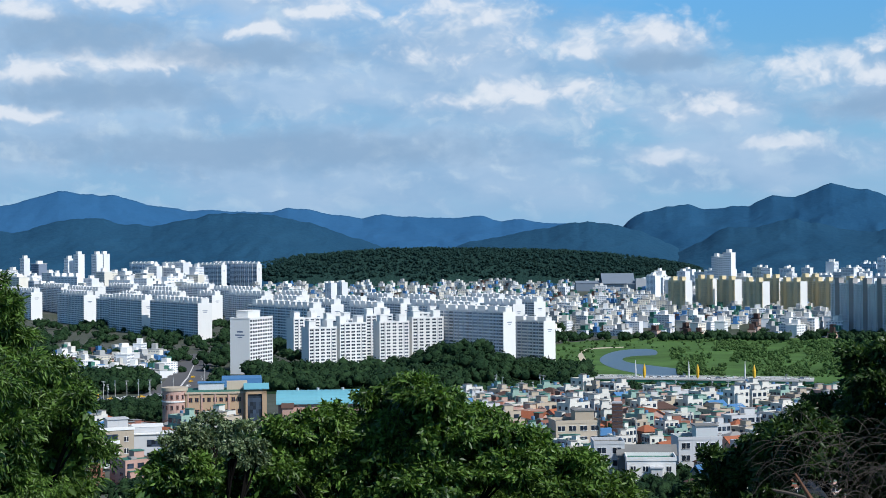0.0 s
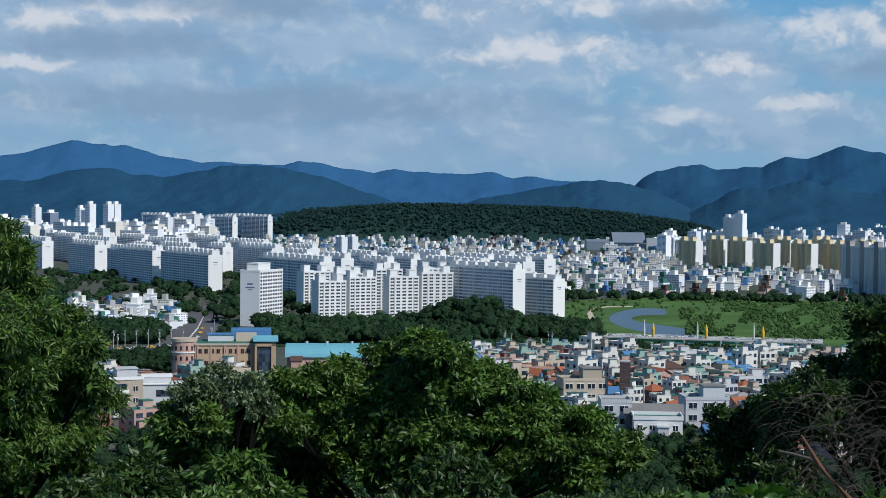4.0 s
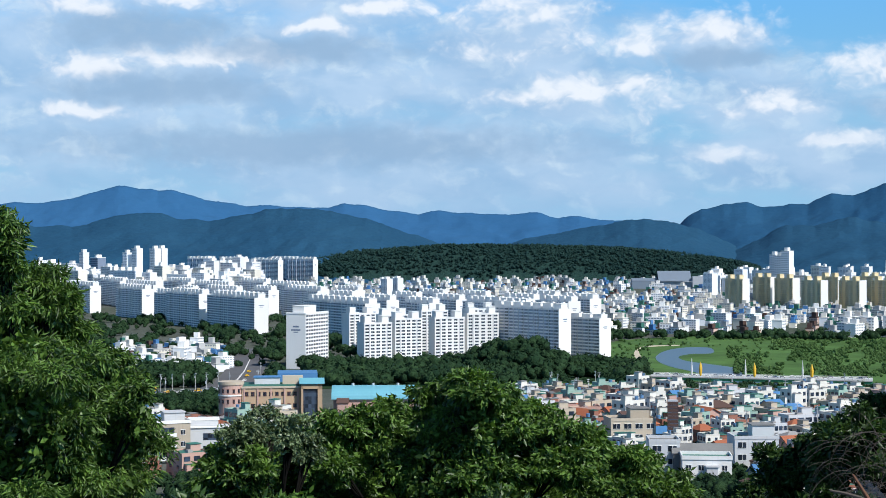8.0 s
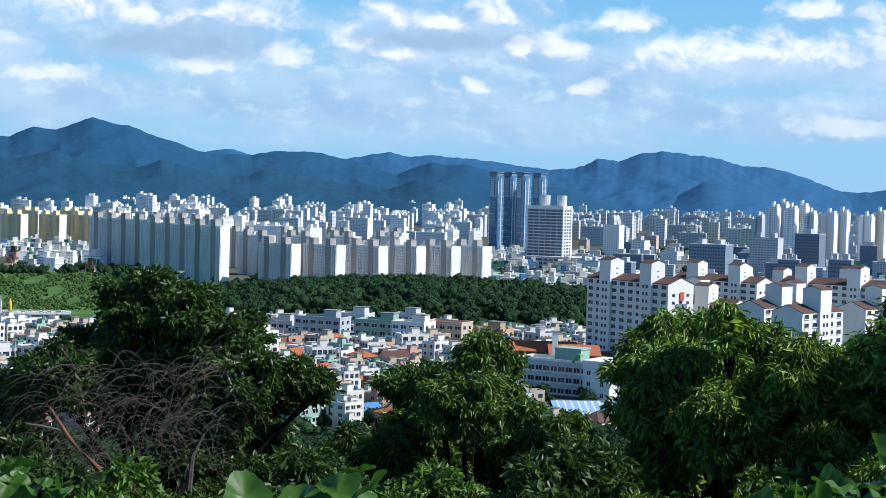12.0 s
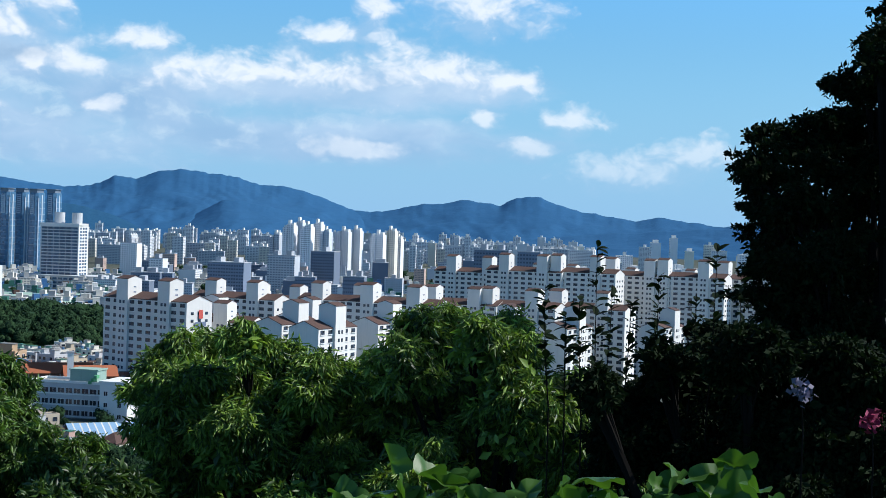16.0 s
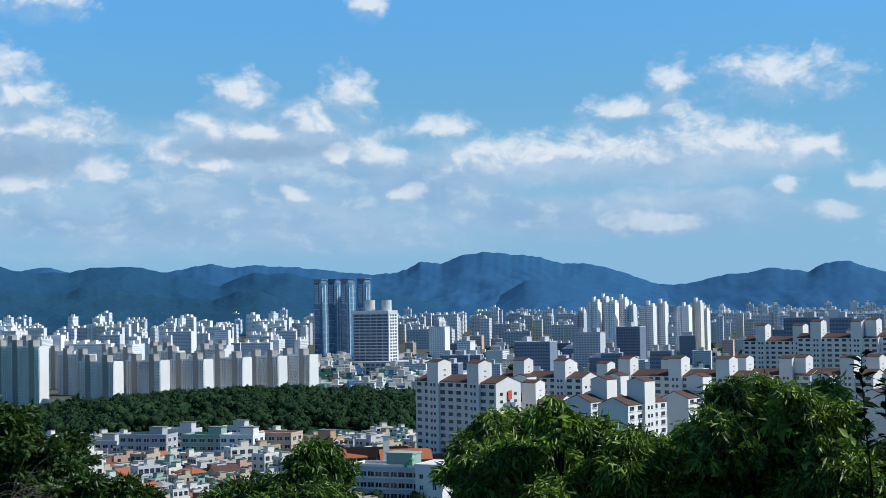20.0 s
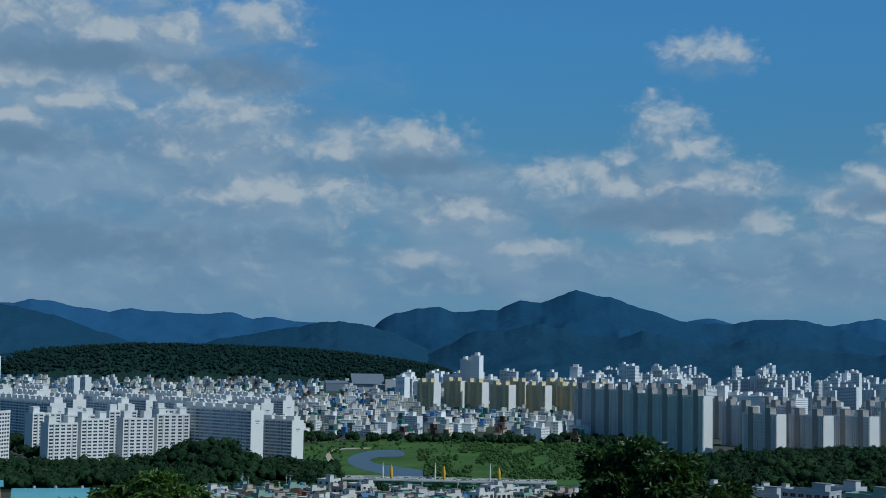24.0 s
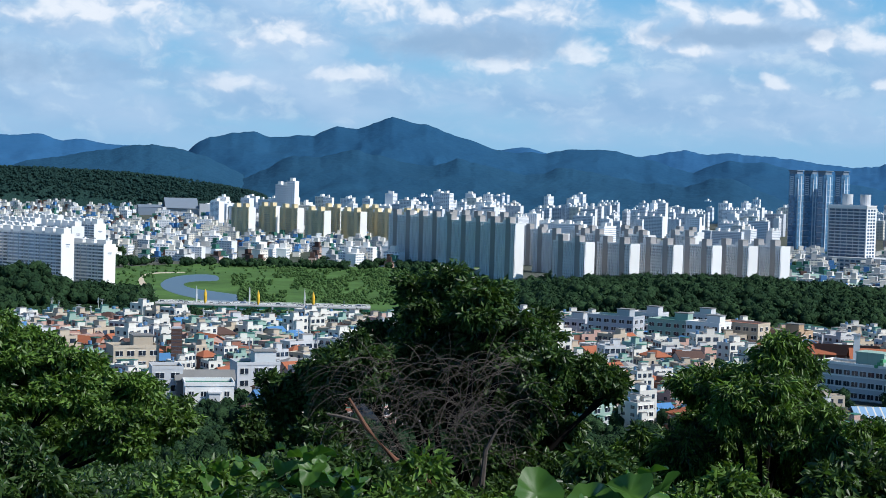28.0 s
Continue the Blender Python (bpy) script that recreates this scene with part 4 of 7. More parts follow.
# ---- gabled flats below the lookout to the right ----
def gabled_flats(length, depth, storeys, wall, rise=7.5):
    """White flats with brown tiled saddle roofs and stair towers with small roofs of their own."""
    h = storeys * 2.8
    top = thing("gabled_flats", "white flats with brown tiled roofs and raised stair towers", "apartment block", group="white gabled flats")
    part("wall", Shape().box(0.3, -depth, 0, length, 0, h).gable_wall(0.3, -depth, length, 0, h, 2.4).mesh("flats_wall", wall), top)
    part("end_wall", Shape().box(0, -depth - 0.05, 0, 0.3, 0.05, h).gable_wall(0, -depth, 0.3, 0, h, 2.4).mesh("flats_end", M_FLATS), top)
    part("roof", Shape().gable(0, -depth, length, 0, h, 2.4, 0.15, 0.25).mesh("flats_roof", M_ROOFTILE), top, label="brown tiled saddle roof")
    row, end = Shape(), Shape()
    n = max(3, int(length / 4.2))
    for i in range(n):
        x = (i + 0.5) * length / n
        row.box(x - 1.25, -0.05, 0.9, x + 1.25, 0.06, 2.3, 0)
        row.box(x - 1.4, -0.05, 0.7, x + 1.4, 0.3, 0.9, 1)
    for y in (-depth * 0.78, -depth * 0.5, -depth * 0.22):
        end.box(-0.06, y - 0.7, 1.0, 0.05, y + 0.7, 2.1, 0)
    m, e = row.mesh("window_band", M_GLASS, M_WHITE), end.mesh("end_band", M_GLASS)
    for s in range(storeys):
        tagged(part("window_band", m, top, (0, 0, s * 2.8)), kind="stuff")
        if s < storeys - 1:
            tagged(part("end_band", e, top, (0, 0, s * 2.8)), kind="stuff")
    t = Shape().box(-3.2, -6.0, 0, 3.2, 1.0, h + rise).gable_wall(-3.2, -6.0, 3.2, 1.0, h + rise, 1.1)
    for s in range(1, storeys):
        for x in (-1.5, 0.4):
            t.box(x, 0.98, s * 2.8 + 0.9, x + 1.1, 1.06, s * 2.8 + 2.1, 1)
        t.box(-3.26, -3.4, s * 2.8 + 1.2, -3.18, -2.2, s * 2.8 + 2.1, 1)
    tm = t.mesh("stair_tower", M_FLATS, M_GLASS)
    tr = Shape().gable(-3.2, -6.0, 3.2, 1.0, h + rise, 1.1, 0.12, 0.2).mesh("tower_roof", M_ROOFTILE)
    vent = Shape().box(-0.06, -0.6, 0, 0.05, 0.6, 0.5).mesh("vent", M_MARK)
    for k in range(max(1, round(length / 24))):
        x = (k + 0.5) * length / max(1, round(length / 24))
        tower_part = part("stair_tower", tm, top, (x, 0, 0))
        part("tower_roof", tr, tower_part)
        for z in (h + 2.2, h + 4.2):
            part("vent", vent, tower_part, (-3.2, -2.5, z))
    return top


g_long, g_short, g_tall, g_sun = gabled_flats(46, 13, 12, M_FLATS), gabled_flats(26, 13, 9, M_FLATS), gabled_flats(48, 13, 20, M_FLATS, 9), gabled_flats(24, 12, 10, M_FLATS)
L_GABLED = "white flats with brown tiled roofs and raised stair towers"
park_at(g_long, 35.68, 573, -8, L_GABLED)
park_at(g_short, 38.0, 600, -20, L_GABLED)
park_at(g_tall, 49.6, 860, -16, "tall white flats with brown tiled roofs and stair towers")
park_at(g_sun, 40.6, 560, 254, "white flats with sunlit window rows and brown tiled roofs")
for p, b, d in ((g_long, 38.9, 680), (g_sun, 42.0, 530), (g_sun, 37.6, 640), (g_sun, 41.0, 640), (g_long, 42.9, 690), (g_sun, 44.0, 590), (g_long, 45.0, 640), (g_long, 40.4, 760), (g_sun, 44.4, 760), (g_sun, 46.2, 580), (g_long, 47.2, 700),
                (g_sun, 48.4, 600), (g_long, 49.4, 690), (g_sun, 50.8, 610), (g_long, 52.0, 700), (g_sun, 54.2, 690), (g_tall, 47.5, 900), (g_tall, 51.6, 850), (g_tall, 53.6, 870), (g_tall, 55.6, 860), (g_tall, 57.8, 870), (g_tall, 50.6, 980), (g_tall, 52.8, 1000), (g_tall, 55.0, 990)):
    copy_at(p, b, d, 254 if p is g_sun else -16)
# the emblem on the end wall: a red square over dark bars
emblem = thing("wall_emblem", "red square and dark bars painted on the end wall", "sign", at(35.68, 573), 90 + 8)
part("red_square", Shape().box(-0.45, -7.9, 27.6, -0.36, -5.9, 30.8).mesh("emblem_square", M_REDSIGN), emblem)
part("dark_bar", Shape().box(-0.45, -9.6, 24.6, -0.36, -4.0, 26.4).mesh("emblem_bar", M_MARK), emblem)

# ---- glass towers and offices ----
def glass_tower(w, d, h):
    top = thing("glass_tower", "slender blue glass residential tower with pale corner strips", "skyscraper", group="four blue glass towers")
    part("glass_wall", Shape().prism([(-w / 2, -d * 0.3), (-w * 0.3, -d / 2), (w * 0.3, -d / 2), (w / 2, -d * 0.3), (w / 2, d / 2), (-w / 2, d / 2)], 0, h).mesh("tower_glass", M_TOWER_GLASS), top)
    part("corner_strip", Shape().box(w * 0.44, -d * 0.34, 0, w / 2 + 0.3, -d * 0.26, h * 0.93).mesh("tower_strip", M_TOWER_PALE), top)
    panel = part("upper_panel", Shape().box(-w * 0.22, -d / 2 - 0.5, h * 0.72, w * 0.16, -d / 2 + 1, h * 0.97).mesh("tower_panel", M_TOWER_PALE), top, label="pale upper panel with window rows")
    rows = Shape()
    for i in range(9):
        rows.box(-w * 0.19, -d / 2 - 0.62, h * 0.735 + i * 3.2, w * 0.13, -d / 2 - 0.45, h * 0.735 + i * 3.2 + 1.5)
    part("window_rows", rows.mesh("panel_rows", M_TOWER_GLASS), panel)
    part("side_cladding", Shape().box(w / 2 - 0.5, d * 0.08, 0, w / 2 + 0.35, d * 0.2, h * 0.97).mesh("tower_side", M_TOWER_PALE), top, label="pale cladding strip in the sun")
    part("crown", Shape().box(-w * 0.42, -d * 0.42, h, w * 0.42, d * 0.4, h + 5).box(-w / 2 - 0.3, -d / 2 - 0.3, h + 5, w / 2 + 0.3, d / 2 + 0.3, h + 6).mesh("tower_crown", M_TOWER_CAP), top)
    floors = Shape().box(-w / 2 - 0.15, -d * 0.28, 0, w / 2 + 0.15, d / 2 + 0.15, 0.35).box(-w * 0.3, -d / 2 - 0.15, 0, w * 0.3, 0, 0.35)
    fm = floors.mesh("floor_line", M_TOWER_PALE)
    for i in range(1, int(h / 9.6)):
        part("floor_line", fm, top, (0, 0, i * 9.6))
    return top


gt = glass_tower(18, 19, 121)
gt.location, gt.rotation_euler = at(29.18, 2540), (0, 0, radians(-66))
for b, d, k in ((29.70, 2570, -60), (30.20, 2510, -70), (30.80, 2560, -64)):
    copy_thing(gt, Matrix.Translation(at(b, d)) @ pose(0, 0, 0, 0, 0, k))


def office_slab():
    top = thing("office_slab", "blue grey office slab with white frame and dark window bands", "office building", at(31.2, 1985), -58)
    top.scale = (0.92, 0.92, 1.04)
    part("wall", Shape().box(-28, -14, 0, 28, 14, 76).mesh("office_wall", M_WALL), top)
    part("end_frame", Shape().box(28, -14.5, 0, 29, 14.5, 77).box(-28.5, -15, 74, 29, 14.5, 78).mesh("office_frame", M_WHITE), top)
    row = Shape()
    for i in range(6):
        row.box(-26 + i * 9, -14.25, 0.5, -26 + i * 9 + 8.2, -13.9, 3.0, 0)
    for j in range(3):
        row.box(28.9, -11 + j * 8, 0.6, 29.3, -11 + j * 8 + 5, 2.9, 0)
    m = row.mesh("window_band", M_OFFICE_GLASS)
    for s in range(18):
        tagged(part("window_band", m, top, (0, 0, 4 + s * 3.9)), kind="stuff")
    drum = Shape().prism([(7 * math.cos(a), 7 * math.sin(a)) for a in np.linspace(0, math.tau, 17)[:-1]], 0, 13)
    dm = drum.mesh("roof_drum", M_WALL)
    for x in (-8, 18):
        part("roof_drum", dm, top, (x, 2, 78))
    part("podium", Shape().box(-48, -34, 0, 110, 18, 15).box(-49, -35, 15, 111, 19, 16).mesh("office_podium", M_WALL), top)
    pr = Shape()
    for i in range(19):
        pr.box(-46 + i * 8, -34.4, 0.7, -46 + i * 8 + 6, -33.9, 3.0, 0)
    pm = pr.mesh("podium_band", M_OFFICE_GLASS)
    for s in range(3):
        tagged(part("podium_band", pm, top, (0, 0, 1 + s * 4.6)), kind="stuff")


office_slab()


def depot_hall(b, d, w, dp, h, turn):
    top = thing("depot_hall", "long low hall with pale green sheet roof", "building", at(b, d), turn, group="low halls before the office slab")
    part("wall", Shape().box(-w / 2, -dp / 2, 0, w / 2, dp / 2, h).mesh("depot_wall", M_CONCRETE), top)
    part("roof", Shape().gable(-w / 2, -dp / 2, w / 2, dp / 2, h, 3.0, 1.0, 0.4).mesh("depot_roof", M_MINT), top, label="pale green sheet roof")
    strip_light = Shape().box(-1.6, -0.4, 0, 1.6, 0.4, 0.9).mesh("roof_light", M_STEEL)
    for i in range(int(w / 12)):
        part("roof_light", strip_light, top, (-w / 2 + 8 + i * 12, 0, h + 3.3))


depot_hall(30.4, 1640, 110, 34, 7, -36)
depot_hall(32.6, 1610, 90, 30, 6, -36)
depot_hall(31.6, 1560, 70, 24, 5, -36)


def arena():
    top = thing("arena", "wide grey hall with a sloping dark metal roof", "building", at(6.7, 3100), 0)
    top.scale = (1.25, 1.25, 1.15)
    part("wall", Shape().box(-30, 0, 0, 42, 40, 12).box(20, -8, 0, 44, 0, 22).mesh("arena_wall", M_GREYWALL), top)
    part("roof", Shape().gable(-32, -2, 18, 44, 14, 16, 1.5, 1.0).mesh("arena_roof", M_TOWER_CAP), top)
    part("side_hall", Shape().box(-75, 6, 0, -34, 34, 14).gable(-75, 6, -34, 34, 14, 4).mesh("arena_side", M_TOWER_CAP), top)


arena()


# ---- distant town ----
def far_block(w, d, h, wall, cap):
    s = Shape().box(-w / 2, -d / 2, 0, w / 2, d / 2, h).box(-w / 2 - 0.3, -d / 2 - 0.3, h, w / 2 + 0.3, d / 2 + 0.3, h + 0.9, 1)
    n = max(1, int(w / 16))
    for i in range(n):
        x = (i + 0.5) * w / n - w / 2
        s.box(x - 3, -d * 0.3, h + 0.9, x + 3, d * 0.3, h + 6, 1)
    return s.mesh("far_block", wall, cap)


FLATS = [far_block(w, d, h, FAR_WALLS[k], M_WHITE) for w, d, h, k in ((44, 13, 42, 0), (30, 14, 55, 0), (24, 18, 62, 0), (58, 13, 42, 1), (26, 16, 50, 2), (70, 13, 44, 0))]
OFFICES = [far_block(w, d, h, FAR_WALLS[k], M_GREYWALL) for w, d, h, k in ((34, 24, 38, 3), (26, 20, 28, 1), (40, 22, 22, 0), (22, 18, 34, 4))]
L_FAR = "distant white block of flats in the hazy town"


def scatter_joined(meshes, count, b0, b1, d0, d1, name, label, category, seed, yaw=-40, scale=(0.55, 0.95)):
    """Blocks too far off to be told apart, in one mesh."""
    r = random.Random(seed)
    samples = [new(name, m) for m in meshes]
    pairs = []
    for _ in range(count):
        k = r.uniform(*scale)
        b = r.uniform(b0, b1)
        pairs.append((r.choice(samples), Matrix.Translation(at(b, math.sqrt(r.uniform(d0 * d0, d1 * d1)))) @ pose(0, 0, 0, 0, 0, yaw - b * 0.2 + r.uniform(-6, 6) + r.choice((0, 0, 90))) @ Matrix.Diagonal((k, k, r.uniform(*scale), 1))))
    join_copies(name, label, category, pairs)
    for ob in samples:
        bpy.data.objects.remove(ob)


def scatter(meshes, count, b0, b1, d0, d1, name, label, category, group, seed, yaw=-40, wobble=6, scale=(0.8, 1.15)):
    r = random.Random(seed)
    for _ in range(count):
        b, d = r.uniform(b0, b1), math.sqrt(r.uniform(d0 * d0, d1 * d1))
        ob = thing(name, label, category, at(b, d), yaw - b * 0.2 + r.uniform(-wobble, wobble) + r.choice((0, 0, 90)), r.choice(meshes), group)
        k = r.uniform(*scale)
        ob.scale = (k, k, r.uniform(*scale))


DIST = "distant blocks of flats"
TOWERS = [far_block(w, d, h, FAR_WALLS[k], M_WHITE) for w, d, h, k in ((15, 14, 86, 0), (13, 13, 78, 0), (22, 18, 70, 3))]
for b, d, k in ((-13.75, 2900, 1), (-13.4, 2880, 0), (-12.75, 2860, 0), (-12.5, 2900, 0), (-14.8, 2850, 2), (-15.3, 2950, 1), (10.35, 2520, 1), (10.6, 2500, 0), (10.15, 2600, 1), (-4.2, 2350, 1), (-3.8, 2380, 1)):
    thing("far_tower_block", "tall slender distant tower of flats", "apartment tower", at(b, d), -40, TOWERS[k], DIST).scale = (1, 1, 1.0 if d > 2400 else 0.6)
scatter(FLATS, 60, -17, -9, 2450, 3150, "far_tower_block", L_FAR, "apartment block", DIST, 1)
scatter(FLATS[1:3], 9, 7.4, 9, 2700, 2800, "far_tower_block", L_FAR, "apartment block", DIST, 2, scale=(0.6, 0.85))
scatter(FLATS, 40, 9, 16, 2500, 3200, "far_tower_block", L_FAR, "apartment block", DIST, 3, scale=(0.6, 0.98))
scatter(FLATS, 90, 15, 29, 2100, 3400, "far_tower_block", L_FAR, "apartment block", DIST, 4, scale=(0.62, 1.0))
scatter_joined(FLATS, 210, 31.5, 50, 2700, 3800, "far_town_east", "crowded distant white blocks of flats", "apartment blocks", 5)
scatter_joined(FLATS, 90, 15, 31, 2950, 3700, "far_town_north", "crowded distant white blocks of flats", "apartment blocks", 9)
scatter(OFFICES, 80, 32.5, 50, 1450, 2600, "office_block", "mid-rise office block in dark and grey cladding", "office building", "mid-rise offices", 6, scale=(0.6, 1.05))


def slim_tower(w, d, h, wall):
    """A slender tower of flats with stepped shoulders and a fin on its roof."""
    s = Shape().box(-w * 0.5, -d * 0.5, 0, -w * 0.14, d * 0.5, h - 7, 0).box(-w * 0.14, -d * 0.34, 0, w * 0.14, d * 0.34, h - 2, 0).box(w * 0.14, -d * 0.5, 0, w * 0.5, d * 0.5, h - 4, 0)
    s.box(-w * 0.42, -d * 0.3, h - 7, -w * 0.2, d * 0.3, h - 3.5, 1).box(-w * 0.1, -d * 0.2, h - 2, w * 0.1, d * 0.2, h + 4, 1).box(w * 0.2, -d * 0.3, h - 4, w * 0.44, d * 0.3, h, 1)
    return s.mesh("slim_tower", wall, M_WHITE)


def top_at(b, elevation, d):
    """Height over the plain of a point seen at an elevation."""
    return EYE + d * math.tan(radians(elevation)) - ground(d)


for b, e, d, w, wall in ((39.4, -0.07, 2200, 17, 0), (39.75, 0.04, 2230, 15, 1), (40.05, -0.1, 2190, 16, 0), (40.42, 0.0, 2210, 17, 0), (40.75, -0.26, 2180, 14, 1), (41.4, -0.25, 2250, 20, 0),
                         (41.85, -0.19, 2270, 19, 0), (42.7, -0.33, 2280, 20, 0), (43.15, -0.17, 2300, 19, 2), (43.45, -0.46, 2320, 13, 0), (38.9, -0.45, 2350, 16, 1)):
    thing("residential_tower", "tall pale residential tower with stepped shoulders", "apartment tower", at(b, d), -62, slim_tower(w, 15, top_at(b, e, d), FAR_WALLS[wall]), "pale towers")
for b, e, d, w, dp, wall, label in ((37.2, -1.62, 1700, 42, 24, 3, "broad dark blue glass office block"), (39.2, -1.31, 1850, 34, 20, 1, "grey office block with white end"), (40.75, -1.12, 1900, 30, 26, 3, "dark blue glass office tower"),
                                    (47.0, -0.88, 1500, 34, 16, 3, "dark slab with white window grid"), (48.4, -0.9, 1480, 22, 16, 3, "dark slab with white window grid"), (33.6, -1.0, 2250, 26, 18, 0, "white office block with window rows"), (34.6, -1.55, 1900, 18, 16, 0, "white mid-rise block with flat roof")):
    thing("office_block", label, "office building", at(b, d), -58, far_block(w, dp, top_at(b, e, d), FAR_WALLS[wall], M_GREYWALL), "mid-rise offices")
scatter(FLATS, 30, 48, 60, 1500, 3200, "far_tower_block", L_FAR, "apartment block", DIST, 8)


# ---- single buildings ----
def pane_mesh(w, h, frame_mat=None):
    s = Shape().box(-w / 2, -0.08, 0, w / 2, 0.05, h, 0).box(-w / 2 - 0.1, -0.14, -0.1, w / 2 + 0.1, 0.05, 0, 1).box(-0.05, -0.12, 0, 0.05, 0.05, h, 1)
    s.box(-w / 2 - 0.1, -0.12, h, w / 2 + 0.1, 0.05, h + 0.1, 1)
    return s.mesh("pane", M_GLASS, frame_mat or M_WHITE)


def windows_on(top, mesh, x0, x1, count, y, levels, turn=0.0):
    for z in levels:
        for i in range(count):
            t = x0 + (i + 0.5) * (x1 - x0) / count
            part("window", mesh, top, (t, y, z) if not turn else (y, t, z), turn)


def parapet_ring(w0, d0, w1, d1, z, high=0.9, thick=0.3):
    return Shape().box(w0, d0, z, w1, d0 + thick, z + high).box(w0, d1 - thick, z, w1, d1, z + high).box(w0, d0 + thick, z, w0 + thick, d1 - thick, z + high).box(w1 - thick, d0 + thick, z, w1, d1 - thick, z + high)


def shop_block(bearing, d, w, dp, storeys, wall, roof, turn, label, hut=True):
    """A row building of shops and flats: strips of windows, parapet, roof hut."""
    h = storeys * 3.3
    top = thing("shop_block", label, "building", at(bearing, d), turn - bearing, group="shop blocks below the wood")
    part("wall", Shape().box(-w / 2, 0, -4, w / 2, dp, h).mesh("shop_wall", wall), top)
    part("parapet", parapet_ring(-w / 2 - 0.1, -0.1, w / 2 + 0.1, dp + 0.1, h).mesh("shop_parapet", wall), top)
    part("roof", Shape().box(-w / 2 + 0.2, 0.2, h, w / 2 - 0.2, dp - 0.2, h + 0.12).mesh("shop_roof", roof), top)
    pm = pane_mesh(2.2, 1.5)
    windows_on(top, pm, -w / 2, w / 2, max(2, int(w / 3.4)), 0, [s * 3.3 + 1.0 for s in range(storeys)])
    windows_on(top, pm, 0.5, dp - 0.5, max(1, int(dp / 5)), w / 2, [s * 3.3 + 1.0 for s in range(storeys)], 90)
    if hut:
        k = part("roof_hut", Shape().box(-3, -2.5, 0, 3, 2.5, 3.4).mesh("shop_hut", wall), top, (w * 0.2, dp * 0.55, h))
        part("hut_roof", Shape().box(-3.3, -2.8, 3.4, 3.3, 2.8, 3.7).mesh("shop_hut_roof", M_GREYROOF), k)
    return top


shop_block(24.75, 640, 19, 12, 4, M_MINT, M_GREENROOF, -27, "pale green four-storey block with green roof")
shop_block(26.0, 630, 15, 11, 4, M_WHITE, M_GREYROOF, -27, "white four-storey corner building with blue glazed front")
shop_block(22.6, 660, 22, 11, 4, M_GREYWALL, M_GREENROOF, -27, "grey four-storey block of shops with green roof")
shop_block(21.0, 690, 18, 10, 3, M_WALL, M_GREYROOF, -27, "light grey three-storey block of shops")
shop_block(27.3, 640, 18, 11, 4, M_BEIGE, M_ORANGE, -27, "beige shop block with orange sheet roof", hut=False)
shop_block(28.8, 660, 20, 11, 3, M_TAN, M_GREYROOF, -27, "tan shop block with flat roof")
shop_block(23.8, 720, 16, 11, 4, M_WALL, M_GREYROOF, -27, "light grey block with roof hut")
shop_block(25.8, 740, 14, 10, 4, M_WALL, M_GREENROOF, -27, "light grey block with roof hut")
shop_block(19.8, 720, 14, 10, 3, M_WHITE, M_GREYROOF, -27, "white three-storey block with flat roof")
shop_block(6.15, 402, 8, 9, 3, M_WALL, M_GREYROOF, 6, "grey three-storey house beside the white one", hut=False)
shop_block(5.0, 470, 14, 10, 3, M_BEIGE, M_GREYROOF, 14, "beige house with dark flat roof")
shop_block(3.0, 560, 16, 9, 2, M_PINK, M_ORANGE, 8, "pink two-storey house with orange roof", hut=False)
shop_block(9.5, 420, 12, 9, 3, M_WALL, M_GREENROOF, 14, "grey three-storey house with balcony strips")


def white_house():
    top = thing("white_house", "plain white house with dark windows and green flat roof", "house", at(7.7, 392), -7.7 + 4)
    part("wall", Shape().box(-6.2, 0, -6, 6.2, 9, 6.6).mesh("white_house_wall", M_WHITE), top)
    part("parapet", parapet_ring(-6.4, -0.2, 6.4, 9.2, 6.6, 1.0).mesh("white_house_parapet", M_WHITE), top)
    part("roof", Shape().box(-6.1, 0.1, 6.6, 6.1, 8.9, 6.75).mesh("white_house_roof", M_GREENROOF), top)
    pm = pane_mesh(1.2, 1.3)
    for x in (-4.6, -1.5, 4.4):
        part("window", pm, top, (x, 0, 3.9))
    part("stair_porch", Shape().box(-0.2, -2.2, -6, 2.6, 0, 5.0).box(-0.5, -2.5, 5.0, 2.9, 0, 5.3).mesh("porch", M_WALL), top)
    part("rear_roof", Shape().gable(-8, 9.5, 7, 15, 7.0, 2.0).gable_wall(-8, 9.5, 7, 15, 7.0, 2.0).box(-8, 9.5, -4, 7, 15, 7.0).mesh("rear_roof", M_GREYROOF), top)


white_house()


def screen_tower():
    top = thing("screened_stack", "dark brown screened stack among the houses", "chimney", at(6.45, 470), -6)
    part("stack", Shape().box(-1.5, -1.5, 0, 1.5, 1.5, 16.5).mesh("stack", M_GREYWALL), top)
    slat = Shape().box(-1.65, -1.65, 0, 1.65, 1.65, 0.9).mesh("stack_slat", M_ROOFTILE)
    for i in range(13):
        part("slat", slat, top, (0, 0, 2 + i * 1.1))


screen_tower()


